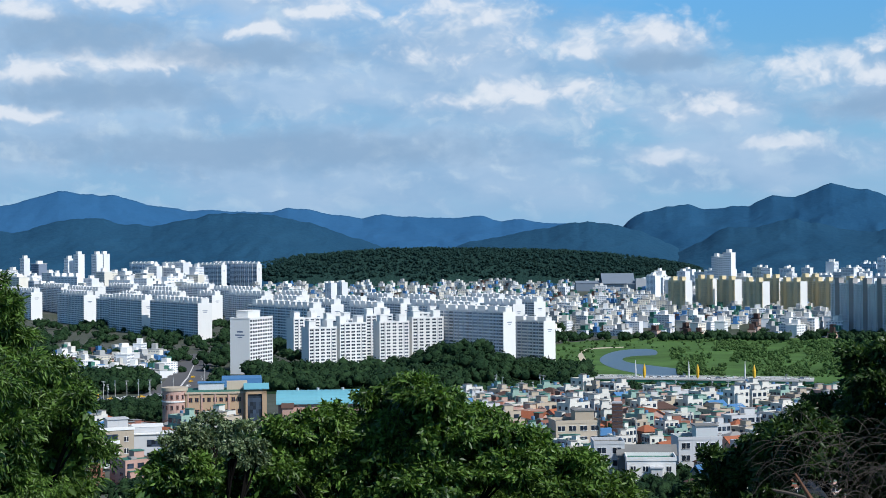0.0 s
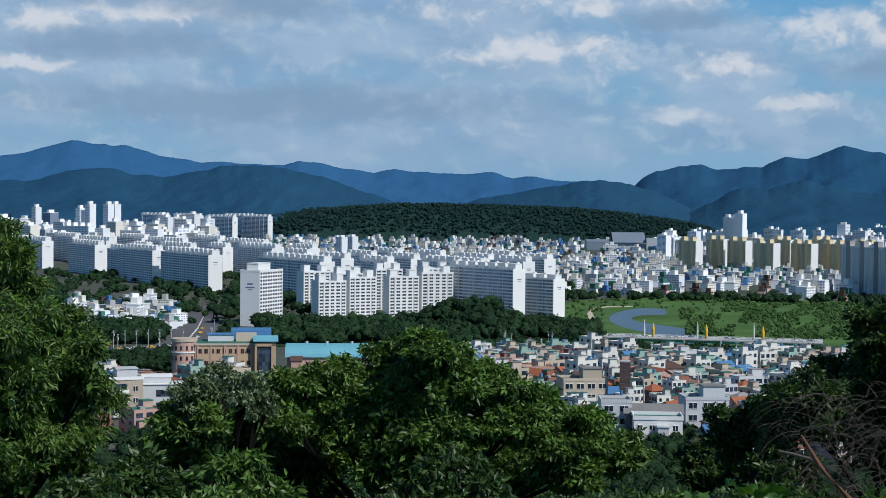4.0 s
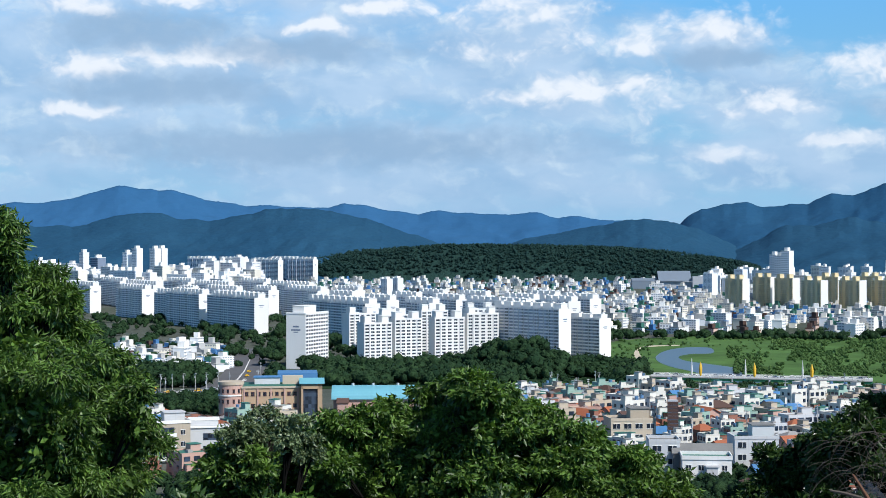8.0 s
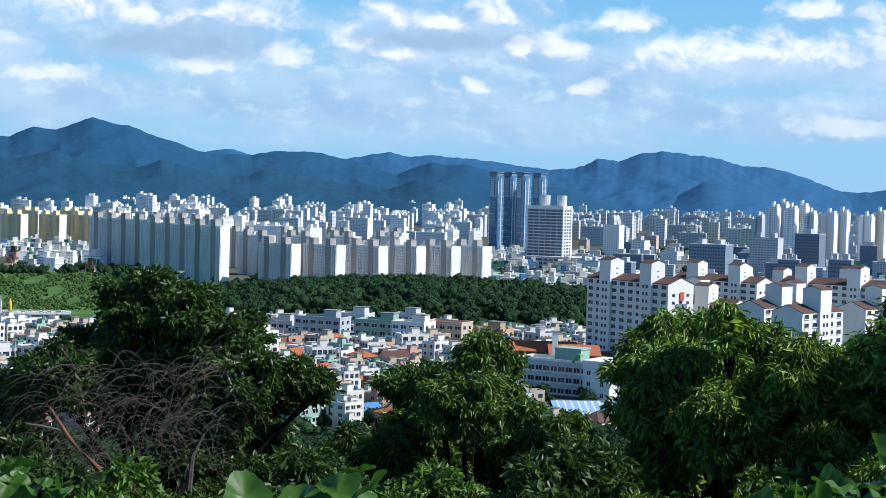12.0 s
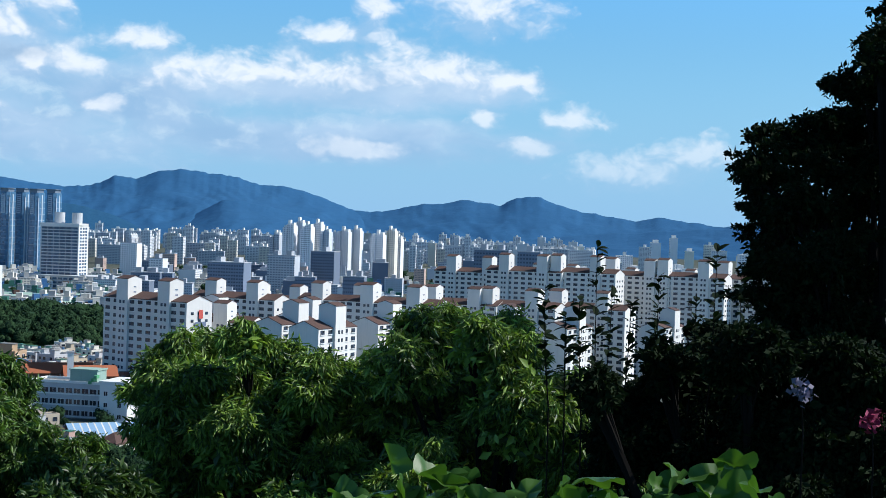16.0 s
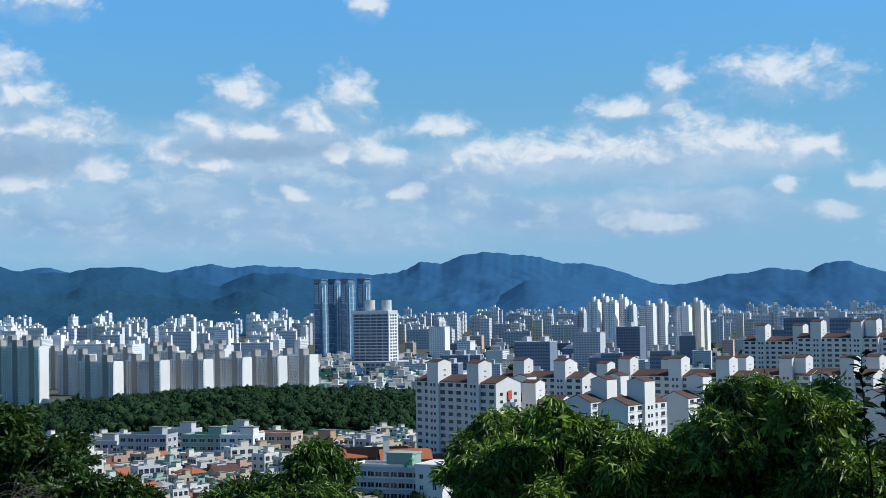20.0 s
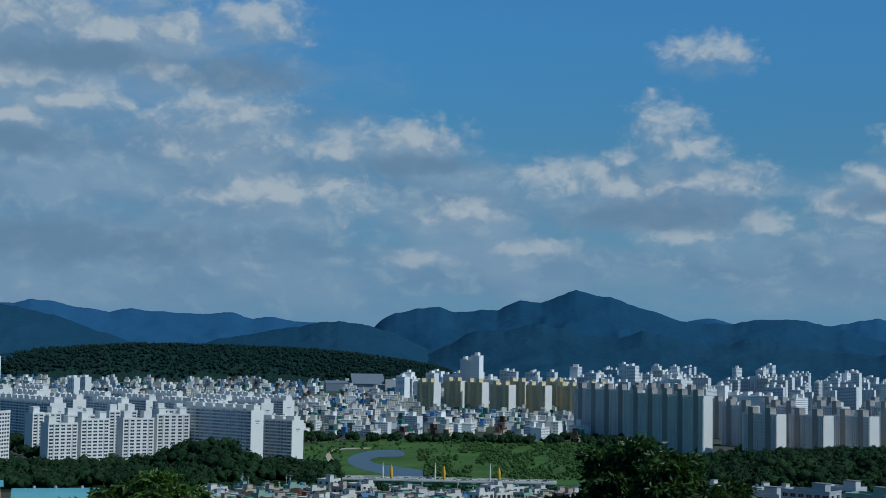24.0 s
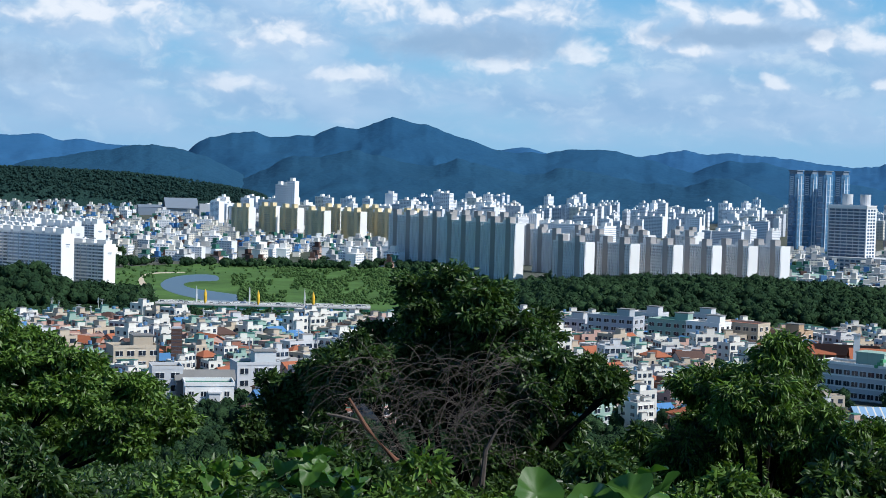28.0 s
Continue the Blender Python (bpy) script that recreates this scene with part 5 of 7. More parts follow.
def culture_hall():
    top = thing("culture_hall", "tan and pink hall with round corner tower and green roof", "building", at(-10.0, 600), 8)
    ring = [(4.8 * math.cos(a), 4.8 * math.sin(a)) for a in np.linspace(0, math.tau, 29)[:-1]]
    tower = part("round_tower", Shape().prism(ring, -4, 14.2).mesh("round_tower", M_PINK), top, (0, 3, 0), label="pink round corner tower")
    big = [(x * 1.06, y * 1.06) for x, y in ring]
    part("cornice", Shape().prism(big, 13.6, 14.8).mesh("tower_cornice", M_BEIGE), tower)
    part("cornice", Shape().prism(big, 9.3, 9.8).mesh("tower_band", M_WHITE), tower)
    tm = pane_mesh(0.8, 1.5, M_BRICK)
    for a in np.linspace(-2.7, -0.4, 6):
        for z in (10.5, 6.5):
            part("window", tm, tower, (4.8 * math.cos(a), 4.8 * math.sin(a), z), math.degrees(a) + 90)
    part("wing", Shape().box(4.2, 0, -4, 33, 18, 12.6).mesh("wing", M_TAN), top)
    part("cornice", Shape().box(4.0, -0.4, 12.2, 33.2, 18.4, 12.9).mesh("wing_cornice", M_BEIGE), top)
    part("roof", Shape().box(4.6, 0.4, 12.9, 32.6, 17.6, 13.1).mesh("wing_roof", M_GREENROOF), top)
    wm = pane_mesh(1.3, 1.5, M_BRICK)
    windows_on(top, wm, 5, 26, 9, 0, (9.2, 4.6))
    post = Shape().box(-0.3, -0.35, 0, 0.3, 0.02, 12.2).mesh("pilaster", M_PINK)
    for i in range(5):
        part("pilaster", post, top, (5.2 + i * 5.2, 0, 0))
    part("glass_corner", Shape().box(28, -2.4, 0, 33.6, 0.2, 12).mesh("glass_corner", M_GLASS), top, label="dark glazed entrance bay")
    part("entrance_frame", Shape().box(27.2, -3, 0, 28, 1, 13).box(33.6, -3, 0, 35.4, 6, 14).box(27.2, -3, 12, 35.4, 1, 13.4).mesh("entrance_frame", M_TAN), top)
    part("canopy", Shape().gable(26.8, -3.4, 36, 8, 14, 1.6, 0.3).mesh("canopy", M_TEAL), top, label="teal sheet roof over the entrance")
    part("rear_block", Shape().box(18, 18, -2, 34, 34, 16.5).mesh("rear_block", M_BLUEROOF), top, label="blue clad rear block")
    plant = part("roof_plant", Shape().box(-5, -3, 0, 5, 3, 2.6).mesh("plant", M_WALL), top, (14, 11, 13.1))
    part("plant_roof", Shape().box(-5.4, -3.4, 2.6, 5.4, 3.4, 2.9).mesh("plant_roof", M_BLUEROOF), plant)
    part("roof_plant", Shape().box(-4, -2, 0, 4, 2, 3.2).mesh("plant", M_BEIGE), top, (24, 9, 13.1))


culture_hall()


def sports_hall():
    top = thing("sports_hall", "pink hall under a broad teal curved sheet roof", "building", at(-6.2, 640), 4)
    part("wall", Shape().box(0, 0, -4, 34, 16, 5.6).mesh("hall_wall", M_PINK), top)
    arc = [(8 + 9 * math.cos(a), 5.0 + 5.4 * math.sin(a)) for a in np.linspace(math.pi * 0.97, math.pi * 0.03, 13)]
    ring = arc + [(y, z - 0.3) for y, z in reversed(arc)]
    n = len(ring)
    s = Shape().faces_of([(-0.8, y, z) for y, z in ring] + [(34.8, y, z) for y, z in ring], [(i, n + i, n + (i + 1) % n, (i + 1) % n) for i in range(n)] + [(i, i + 1, n - 2 - i, n - 1 - i) for i in range(12)] + [(n + n - 1 - i, n + n - 2 - i, n + i + 1, n + i) for i in range(12)])
    part("roof", s.mesh("hall_roof", M_TEAL), top, label="teal curved sheet roof")
    part("gable_wall", Shape().faces_of([(0.1, y, z - 0.3) for y, z in arc] + [(33.9, y, z - 0.3) for y, z in arc], [tuple(range(13)), tuple(range(25, 12, -1))]).mesh("hall_gable", M_PINK), top)
    rib = Shape()
    for (y0, z0), (y1, z1) in zip(arc, arc[1:]):
        rib.faces_of([(-0.06, y0, z0 + 0.1), (0.06, y0, z0 + 0.1), (0.06, y1, z1 + 0.1), (-0.06, y1, z1 + 0.1), (-0.06, y0, z0), (0.06, y0, z0), (0.06, y1, z1), (-0.06, y1, z1)], [(0, 1, 2, 3), (0, 3, 7, 4), (1, 5, 6, 2)])
    rm = rib.mesh("roof_rib", M_TEAL)
    for i in range(18):
        part("roof_rib", rm, top, (i * 2.0, 0, 0))
    vent = Shape().prism([(0.6 * math.cos(a), 0.6 * math.sin(a)) for a in np.linspace(0, math.tau, 9)[:-1]], 0, 1.0).mesh("roof_vent", M_STEEL)
    for x in (8, 16.5, 27):
        part("roof_vent", vent, top, (x, 8, 10.3))
    porch = part("porch", Shape().box(-2.2, -3, -4, 2.2, 0, 4.2).gable_wall(-2.2, -3, 2.2, 0, 4.2, 1.4).mesh("porch", M_PINK), top, (4, 0, 0))
    part("porch_roof", Shape().gable(-2.2, -3, 2.2, 0, 4.2, 1.4).mesh("porch_roof", M_ROOFTILE), porch)
    porch = part("porch", Shape().box(-2.2, -3, -4, 2.2, 0, 3.8).gable_wall(-2.2, -3, 2.2, 0, 3.8, 1.6).mesh("porch", M_WALL), top, (22, 0, 0))
    part("porch_roof", Shape().gable(-2.2, -3, 2.2, 0, 3.8, 1.6).mesh("porch_roof", M_GREYWALL), porch)


sports_hall()


def modern_houses():
    top = thing("villa", "cream three-storey villa with stacked balconies", "house", at(-12.1, 450), 12 + 12)
    part("wall", Shape().box(-5, 0, -5, 5, 9, 11.5).mesh("villa_wall", M_BEIGE), top)
    part("parapet", parapet_ring(-5.2, -0.2, 5.2, 9.2, 11.5).mesh("villa_parapet", M_WHITE), top)
    for z in (1.0, 4.4, 7.8):
        part("balcony", Shape().box(-4, -1.6, z, 0.6, 0, z + 0.25).box(-4, -1.6, z + 0.25, 0.6, -1.45, z + 1.1).mesh("balcony", M_WHITE), top)
        part("balcony_glass", Shape().box(-3.7, -0.06, z + 0.25, 0.3, 0.03, z + 2.6).mesh("balcony_glass", M_GLASS), top)
    pm = pane_mesh(1.2, 1.4)
    for z in (1.4, 4.8, 8.2):
        part("window", pm, top, (2.8, 0, z))
        part("window", pm, top, (5, 4.5, z), 90)
    part("roof_hut", Shape().box(-2, 3, 11.5, 4, 8, 14.3).box(-2.3, 2.7, 14.3, 4.3, 8.3, 14.6).mesh("villa_hut", M_WALL), top)
    top = thing("villa", "grey white modern house with dark ribbon windows", "house", at(-10.7, 462), 12)
    part("wall", Shape().box(-6.5, 0, -5, 6.5, 10, 9.0).box(-6.5, 2, 9.0, 2, 9, 11).mesh("modern_wall", M_WALL), top)
    part("roof", Shape().box(-6.9, -0.4, 9.0, 6.9, 1.9, 9.3).box(-6.9, 1.9, 11.0, 2.4, 9.4, 11.3).mesh("modern_roof", M_WHITE), top)
    for z in (5.4, 1.6):
        part("ribbon_window", Shape().box(-2.5, -0.1, z, 5.5, 0.05, z + 2.0).mesh("ribbon", M_GLASS), top)
    part("glass_stair", Shape().box(-8.6, 1.5, -4, -6.5, 7, 8.2).mesh("glass_stair", M_GLASS), top)
    top = thing("shed", "low shed under a bright blue sheet roof", "shed", at(-13.05, 430), 12)
    part("wall", Shape().box(-3, 0, -4, 3, 6, 4.0).mesh("shed_wall", M_WALL), top)
    part("roof", Shape().gable(-3, 0, 3, 6, 4.0, 1.2).mesh("shed_roof", M_BLUEROOF), top)


modern_houses()


def brick_halls():
    for b, d, w, z in ((31.2, 600, 24, 5.5), (32.3, 570, 18, 6.5), (28.2, 600, 10, 4.5)):
        top = thing("brick_hall", "red brick hall with bright orange tiled roof", "building", at(b, d), -b + 6, group="brick halls with orange roofs")
        part("wall", Shape().box(-w / 2, 0, -4, w / 2, 11, z).gable_wall(-w / 2, 0, w / 2, 11, z, 3.0).mesh("hall_brick", M_BRICK), top)
        part("roof", Shape().gable(-w / 2, 0, w / 2, 11, z, 3.0, 0.8).mesh("hall_tiles", M_ORANGE), top, label="bright orange tiled saddle roof")
        windows_on(top, pane_mesh(1.3, 1.6), -w / 2, w / 2, int(w / 3), 0, (1.4,))
        post = Shape().box(-0.25, -0.3, -4, 0.25, 0, z).mesh("brick_pier", M_BEIGE)
        for i in range(int(w / 4) + 1):
            part("pier", post, top, (-w / 2 + 0.3 + i * (w - 0.6) / int(w / 4), 0, 0))
    top = thing("chimney", "slender white chimney behind the ward block", "chimney", at(31.55, 520), -31)
    part("shaft", Shape().box(-1, -1, 0, 1, 1, 17.5).mesh("shaft", M_WHITE), top)
    part("cap", Shape().box(-1.2, -1.2, 17.5, 1.2, 1.2, 18.2).mesh("cap", M_GREYWALL), top)


brick_halls()


def ward_block():
    top = thing("ward_block", "grey white three-storey block with long window strips", "building", at(31.9, 480), -32 - 26)
    part("wall", Shape().box(-16, 0, -4, 9, 10, 10.6).mesh("ward_wall", M_WALL), top)
    part("parapet", parapet_ring(-16.2, -0.2, 9.2, 10.2, 10.6, 0.8).mesh("ward_parapet", M_WHITE), top)
    part("roof", Shape().box(-15.8, 0.2, 10.6, 8.8, 9.8, 10.7).mesh("ward_roof", M_GREYROOF), top)
    part("roof_room", Shape().box(-4, 1.5, 10.7, 5, 8, 14.6).box(-4.3, 1.2, 14.6, 5.3, 8.3, 15.0).mesh("ward_room", M_MINT), top)
    part("outer_stair", Shape().box(3.0, -0.6, 10.7, 4.0, 1.4, 11.6).box(3.9, -0.6, 11.6, 4.9, 1.4, 12.5).box(4.8, -0.6, 12.5, 5.8, 1.4, 13.4).mesh("ward_stair", M_GREENSTEEL), top, label="green steel stair")
    pm = pane_mesh(2.0, 1.5)
    windows_on(top, pm, -15.5, 8.5, 9, 0, (0.8, 4.2, 7.6))
    for z in (0.3, 3.7, 7.1):
        part("sill_band", Shape().box(-16.1, -0.2, z, 9.1, 0, z + 0.3).mesh("sill_band", M_WHITE), top)
    end = part("end_block", Shape().box(9, -5, -4, 18, 9, 12.0).box(8.8, -5.2, 12, 18.2, 9.2, 12.4).mesh("ward_end", M_WHITE), top, label="sunlit white end block")
    em = pane_mesh(1.1, 1.3)
    for z in (1.2, 4.6, 8.0):
        for x in (11, 15.5):
            part("window", em, end, (x, -5, z))
        part("window", em, end, (18, 2, z), 90)
    top = thing("market_shed", "long shed under a blue and white striped roof", "shed", at(33.2, 405), -33 + 14)
    part("wall", Shape().box(-11, 0, -4, 11, 14, 3.0).mesh("market_wall", M_WALL), top)
    sheet = [Shape().gable(-w, 0, w, 14, 3.0, 2.6, 0.0, 0.15).mesh("roof_sheet", m) for w, m in ((0.75, M_PALEBLUE), (0.2, M_OFFWHITE))]
    for i in range(22):
        part("roof_sheet", sheet[i % 2], top, (-10.45 + i * 0.95, 0, 0))


ward_block()


# ---- vehicles and poles ----
def car(colour, name="car", long=4.4, high=1.45, label=""):
    top = thing(name, label, "car" if name == "car" else "bus", group="traffic")
    w = 0.9 if name == "car" else 1.2
    if name == "car":
        body = Shape().faces_of([(x, y, z) for y in (-w, w) for x, z in ((-2.2, 0.3), (2.2, 0.3), (2.2, 0.75), (1.1, 0.9), (0.55, 1.42), (-1.2, 1.45), (-2.0, 0.95), (-2.2, 0.9))],
                                [tuple(range(7, -1, -1)), tuple(range(8, 16))] + [(i, (i + 1) % 8, 8 + (i + 1) % 8, 8 + i) for i in range(8)])
    else:
        body = Shape().box(-long / 2, -w, 0.4, long / 2, w, high)
    part("body", body.mesh("car_body", colour), top)
    part("glass", Shape().box(-long * 0.38, -w - 0.02, high * 0.62, long * (0.2 if name == "car" else 0.46), w + 0.02, high * 0.9).mesh("car_glass", M_GLASS), top)
    wheel = Shape().prism([(0.33 * math.cos(a), 0.33 * math.sin(a)) for a in np.linspace(0, math.tau, 11)[:-1]], -0.11, 0.11).mesh("wheel", M_ASPHALT)
    for x in (-long * 0.3, long * 0.3):
        for y in (-w, w):
            part("wheel", wheel, top, (x, y, 0.33)).rotation_euler = (radians(90), 0, 0)
    return top


CARS = [car(M_WHITE, label="white saloon car on the road"), car(M_MARK, label="dark saloon car on the road"), car(M_STEEL, label="silver saloon car on the road"), car(M_YELLOW, label="yellow taxi on the road")]
BUS = car(M_YELLOW, "bus", 10.5, 3.1, "yellow town bus at the kerb")
BUS_W = car(M_WHITE, "bus", 10.5, 3.1, "white town bus at the kerb")
LANES = [(-13.0, 884), (-12.7, 897), (-12.3, 905), (-12.1, 893), (-11.8, 915), (-11.5, 905), (-11.2, 930), (-10.9, 940), (-10.6, 955), (-10.3, 975), (-9.9, 1010), (-9.75, 1040), (-9.5, 1090), (-9.4, 1130), (-9.32, 1170)]
r_ = random.Random(9)
done = set()
for b, d in LANES:
    k = r_.choice((0, 0, 1, 2, 0, 3))
    head = 15 if d < 960 else 75
    m = Matrix.Translation(at(b, d, 0.5)) @ pose(0, 0, 0, 0, 0, head + 4 + (180 if r_.random() < 0.5 else 0))
    if k in done:
        copy_thing(CARS[k], m)
    else:
        done.add(k)
        CARS[k].matrix_basis = m
BUS.matrix_basis = Matrix.Translation(at(-13.05, 906, 0.5)) @ pose(0, 0, 0, 0, 0, 15)
BUS_W.matrix_basis = Matrix.Translation(at(-13.7, 902, 0.5)) @ pose(0, 0, 0, 0, 0, 15)
a_, b_ = at(5.6, 1062), at(13.6, 1050)
away = Vector((b_.y - a_.y, a_.x - b_.x, 0)).normalized() * -1
for i in range(26):
    f = (i + r_.uniform(0.1, 0.9)) / 26
    p = a_.lerp(b_, f) + away * r_.choice((4, 7.5, 11, 14))
    k = r_.choice((0, 1, 2, 0, 0, 2))
    copy_thing(CARS[k], Matrix.Translation((p.x, p.y, 6.0)) @ pose(0, 0, 0, 0, 0, -9.5 + r_.choice((0, 180))))
for k in range(4):
    if k not in done:
        CARS[k].matrix_basis = Matrix.Translation(at(-12.0 + k * 0.2, 900, 0.5)) @ pose(0, 0, 0, 0, 0, 15)


def pole():
    top = thing("utility_pole", "grey concrete utility pole with crossarms", "pole", group="utility poles")
    part("shaft", Shape().tube([(0, 0, 0), (0, 0, 6), (0, 0, 11.5)], [0.2, 0.17, 0.12], 7).mesh("pole_shaft", M_CONCRETE), top)
    for z in (10.2, 11.0):
        part("crossarm", Shape().box(-1.1, -0.07, z, 1.1, 0.07, z + 0.14).mesh("crossarm", M_STEEL), top)
    part("transformer", Shape().prism([(0.35 * math.cos(a), 0.35 * math.sin(a)) for a in np.linspace(0, math.tau, 9)[:-1]], 8.4, 9.6).mesh("transformer", M_STEEL), top, (0.4, 0, 0))
    return top


first = pole()
first.location = at(2.9, 720)
r_ = random.Random(12)
for b, d in [(r_.uniform(1, 17), r_.uniform(450, 1000)) for _ in range(26)] + [(r_.uniform(18, 33), r_.uniform(450, 830)) for _ in range(22)] + [(-13.4 + i * 0.42, 880 + i * 12) for i in range(9)] + [(-10.9, 760), (-12.4, 780), (-9.0, 1050), (-8.9, 1120)]:
    copy_thing(first, Matrix.Translation(at(b, d)) @ pose(0, 0, 0, 0, 0, r_.uniform(0, 180)))

# ---- houses ----


def house(w, d, storeys, wall, roof, style, windows=True):
    """A small town house: walls, windows, and a flat, saddle or hipped roof with what stands on it."""
    h = storeys * 3.0
    top = thing("house", "", "house", group="houses below the lookout")
    part("wall", Shape().box(-w / 2, -d / 2, -6, w / 2, d / 2, h).box(-w / 2 - 0.1, -d / 2 - 0.12, 2.85, w / 2 + 0.1, d / 2 + 0.12, 3.1).box(w / 2, -d * 0.35, -6, w / 2 + 2.4, d * 0.2, h - 2.8).box(w * 0.05, d / 2, -6, w * 0.45, d / 2 + 2.0, h - 1.2).box(-w * 0.42, -d / 2 - 1.5, -6, -w * 0.12, -d / 2, h - 3.2).mesh("house_wall", wall), top)
    part("lean_to_roof", Shape().box(w / 2 - 0.02, -d * 0.37, h - 2.8, w / 2 + 2.7, d * 0.22, h - 2.62).box(w * 0.03, d / 2 + 0.02, h - 1.2, w * 0.47, d / 2 + 2.2, h - 1.05).box(-w * 0.44, -d / 2 - 1.7, h - 3.2, -w * 0.10, -d / 2 - 0.13, h - 3.05).mesh("lean_to", roof if style == "flat" else M_GREYROOF), top)
    if style == "flat":
        s = Shape()
        for x0, y0, x1, y1 in ((-w / 2, -d / 2, w / 2, -d / 2 + 0.25), (-w / 2, d / 2 - 0.25, w / 2, d / 2), (-w / 2, -d / 2 + 0.25, -w / 2 + 0.25, d / 2 - 0.25), (w / 2 - 0.25, -d / 2 + 0.25, w / 2, d / 2 - 0.25)):
            s.box(x0, y0, h, x1, y1, h + 0.6)
        part("parapet", s.mesh("house_parapet", wall), top)
        part("roof", Shape().box(-w / 2 + 0.25, -d / 2 + 0.25, h, w / 2 - 0.25, d / 2 - 0.25, h + 0.1).mesh("house_roof", roof), top)
        hut = part("stair_hut", Shape().box(-w * 0.17, -1.6, 0, w * 0.17, 1.6, 2.5).mesh("hut", wall), top, (w * 0.28, d * 0.28, h))
        part("hut_roof", Shape().box(-w * 0.17 - 0.25, -1.85, 2.5, w * 0.17 + 0.25, 1.85, 2.68).mesh("hut_roof", roof), hut)
        part("roof_box", Shape().box(-w * 0.12, -d * 0.15, h + 0.1, w * 0.06, d * 0.05, h + 0.9).mesh("roof_box", M_DARKCORE), top, label="dark box on the roof")
        tank = [(0.9 * math.cos(a), 0.9 * math.sin(a)) for a in np.linspace(0, math.tau, 11)[:-1]]
        if w < 11 or storeys > 3:
            part("water_tank", Shape().prism(tank, 0, 1.6).mesh("tank", M_TANK), top, (-w * 0.25, d * 0.22, h + 0.1), label="blue plastic water tank")
    elif style == "gable":
        part("gable_wall", Shape().gable_wall(-w / 2, -d / 2, w / 2, d / 2, h, d * 0.26).mesh("house_gable", wall), top)
        part("roof", Shape().gable(-w / 2, -d / 2, w / 2, d / 2, h, d * 0.26, 0.6).mesh("house_roof", roof), top)
    else:
        part("roof", Shape().hip(-w / 2, -d / 2, w / 2, d / 2, h + 0.25, d * 0.24).mesh("house_roof", roof), top)
    if not windows:
        band = Shape()
        n = max(2, int(w / 3.2))
        for s in range(storeys):
            for i in range(n):
                x = (i + 0.5) * w / n - w / 2
                band.box(x - 1.25, -d / 2 - 0.1, s * 3 + 0.7, x + 1.25, -d / 2 + 0.05, s * 3 + 2.4)
                band.box(x - 1.0, d / 2 - 0.05, s * 3 + 0.7, x + 1.0, d / 2 + 0.1, s * 3 + 2.3)
            for y in (-d * 0.25, d * 0.25):
                band.box(w / 2 - 0.05, y - 0.8, s * 3 + 0.9, w / 2 + 0.1, y + 0.8, s * 3 + 2.2).box(-w / 2 - 0.1, y - 0.8, s * 3 + 0.9, -w / 2 + 0.05, y + 0.8, s * 3 + 2.2)
        tagged(part("glazing", band.mesh("house_glazing", M_GLASS), top), kind="stuff")
    if windows:
        part("balcony", Shape().box(-w * 0.3, -d / 2 - 1.1, 3.0, w * 0.15, -d / 2, 3.2).box(-w * 0.3, -d / 2 - 1.1, 3.2, w * 0.15, -d / 2 - 0.98, 4.1).mesh("house_balcony", M_CONCRETE), top)
        win = Shape().box(-1.25, -0.1, -0.1, 1.25, 0.05, 1.45, 0).box(-1.35, -0.14, -0.22, 1.35, 0.05, -0.1, 1).box(-0.04, -0.13, -0.1, 0.04, 0.05, 1.45, 1).box(-1.45, -0.5, 1.5, 1.45, 0.05, 1.6, 1)
        wm = win.mesh("house_window", M_GLASS, M_WHITE)
        n = max(2, int(w / 3.6))
        for s in range(storeys):
            for i in range(n):
                part("window", wm, top, ((i + 0.5) * w / n - w / 2, -d / 2, s * 3.0 + 0.9))
        rest = Shape()
        for s in range(storeys):
            part("window", wm, top, (w / 2, 0, s * 3.0 + 0.9), 90)
            for y in (-d * 0.25, d * 0.25):
                rest.box(-w / 2 - 0.1, y - 0.9, s * 3 + 0.9, -w / 2 + 0.05, y + 0.9, s * 3 + 2.2)
            for x in (-w * 0.28, w * 0.05, w * 0.32):
                rest.box(x - 0.9, d / 2 - 0.05, s * 3 + 0.9, x + 0.9, d / 2 + 0.1, s * 3 + 2.2)
        tagged(part("glazing", rest.mesh("rear_glazing", M_GLASS), top), kind="stuff")
    return top


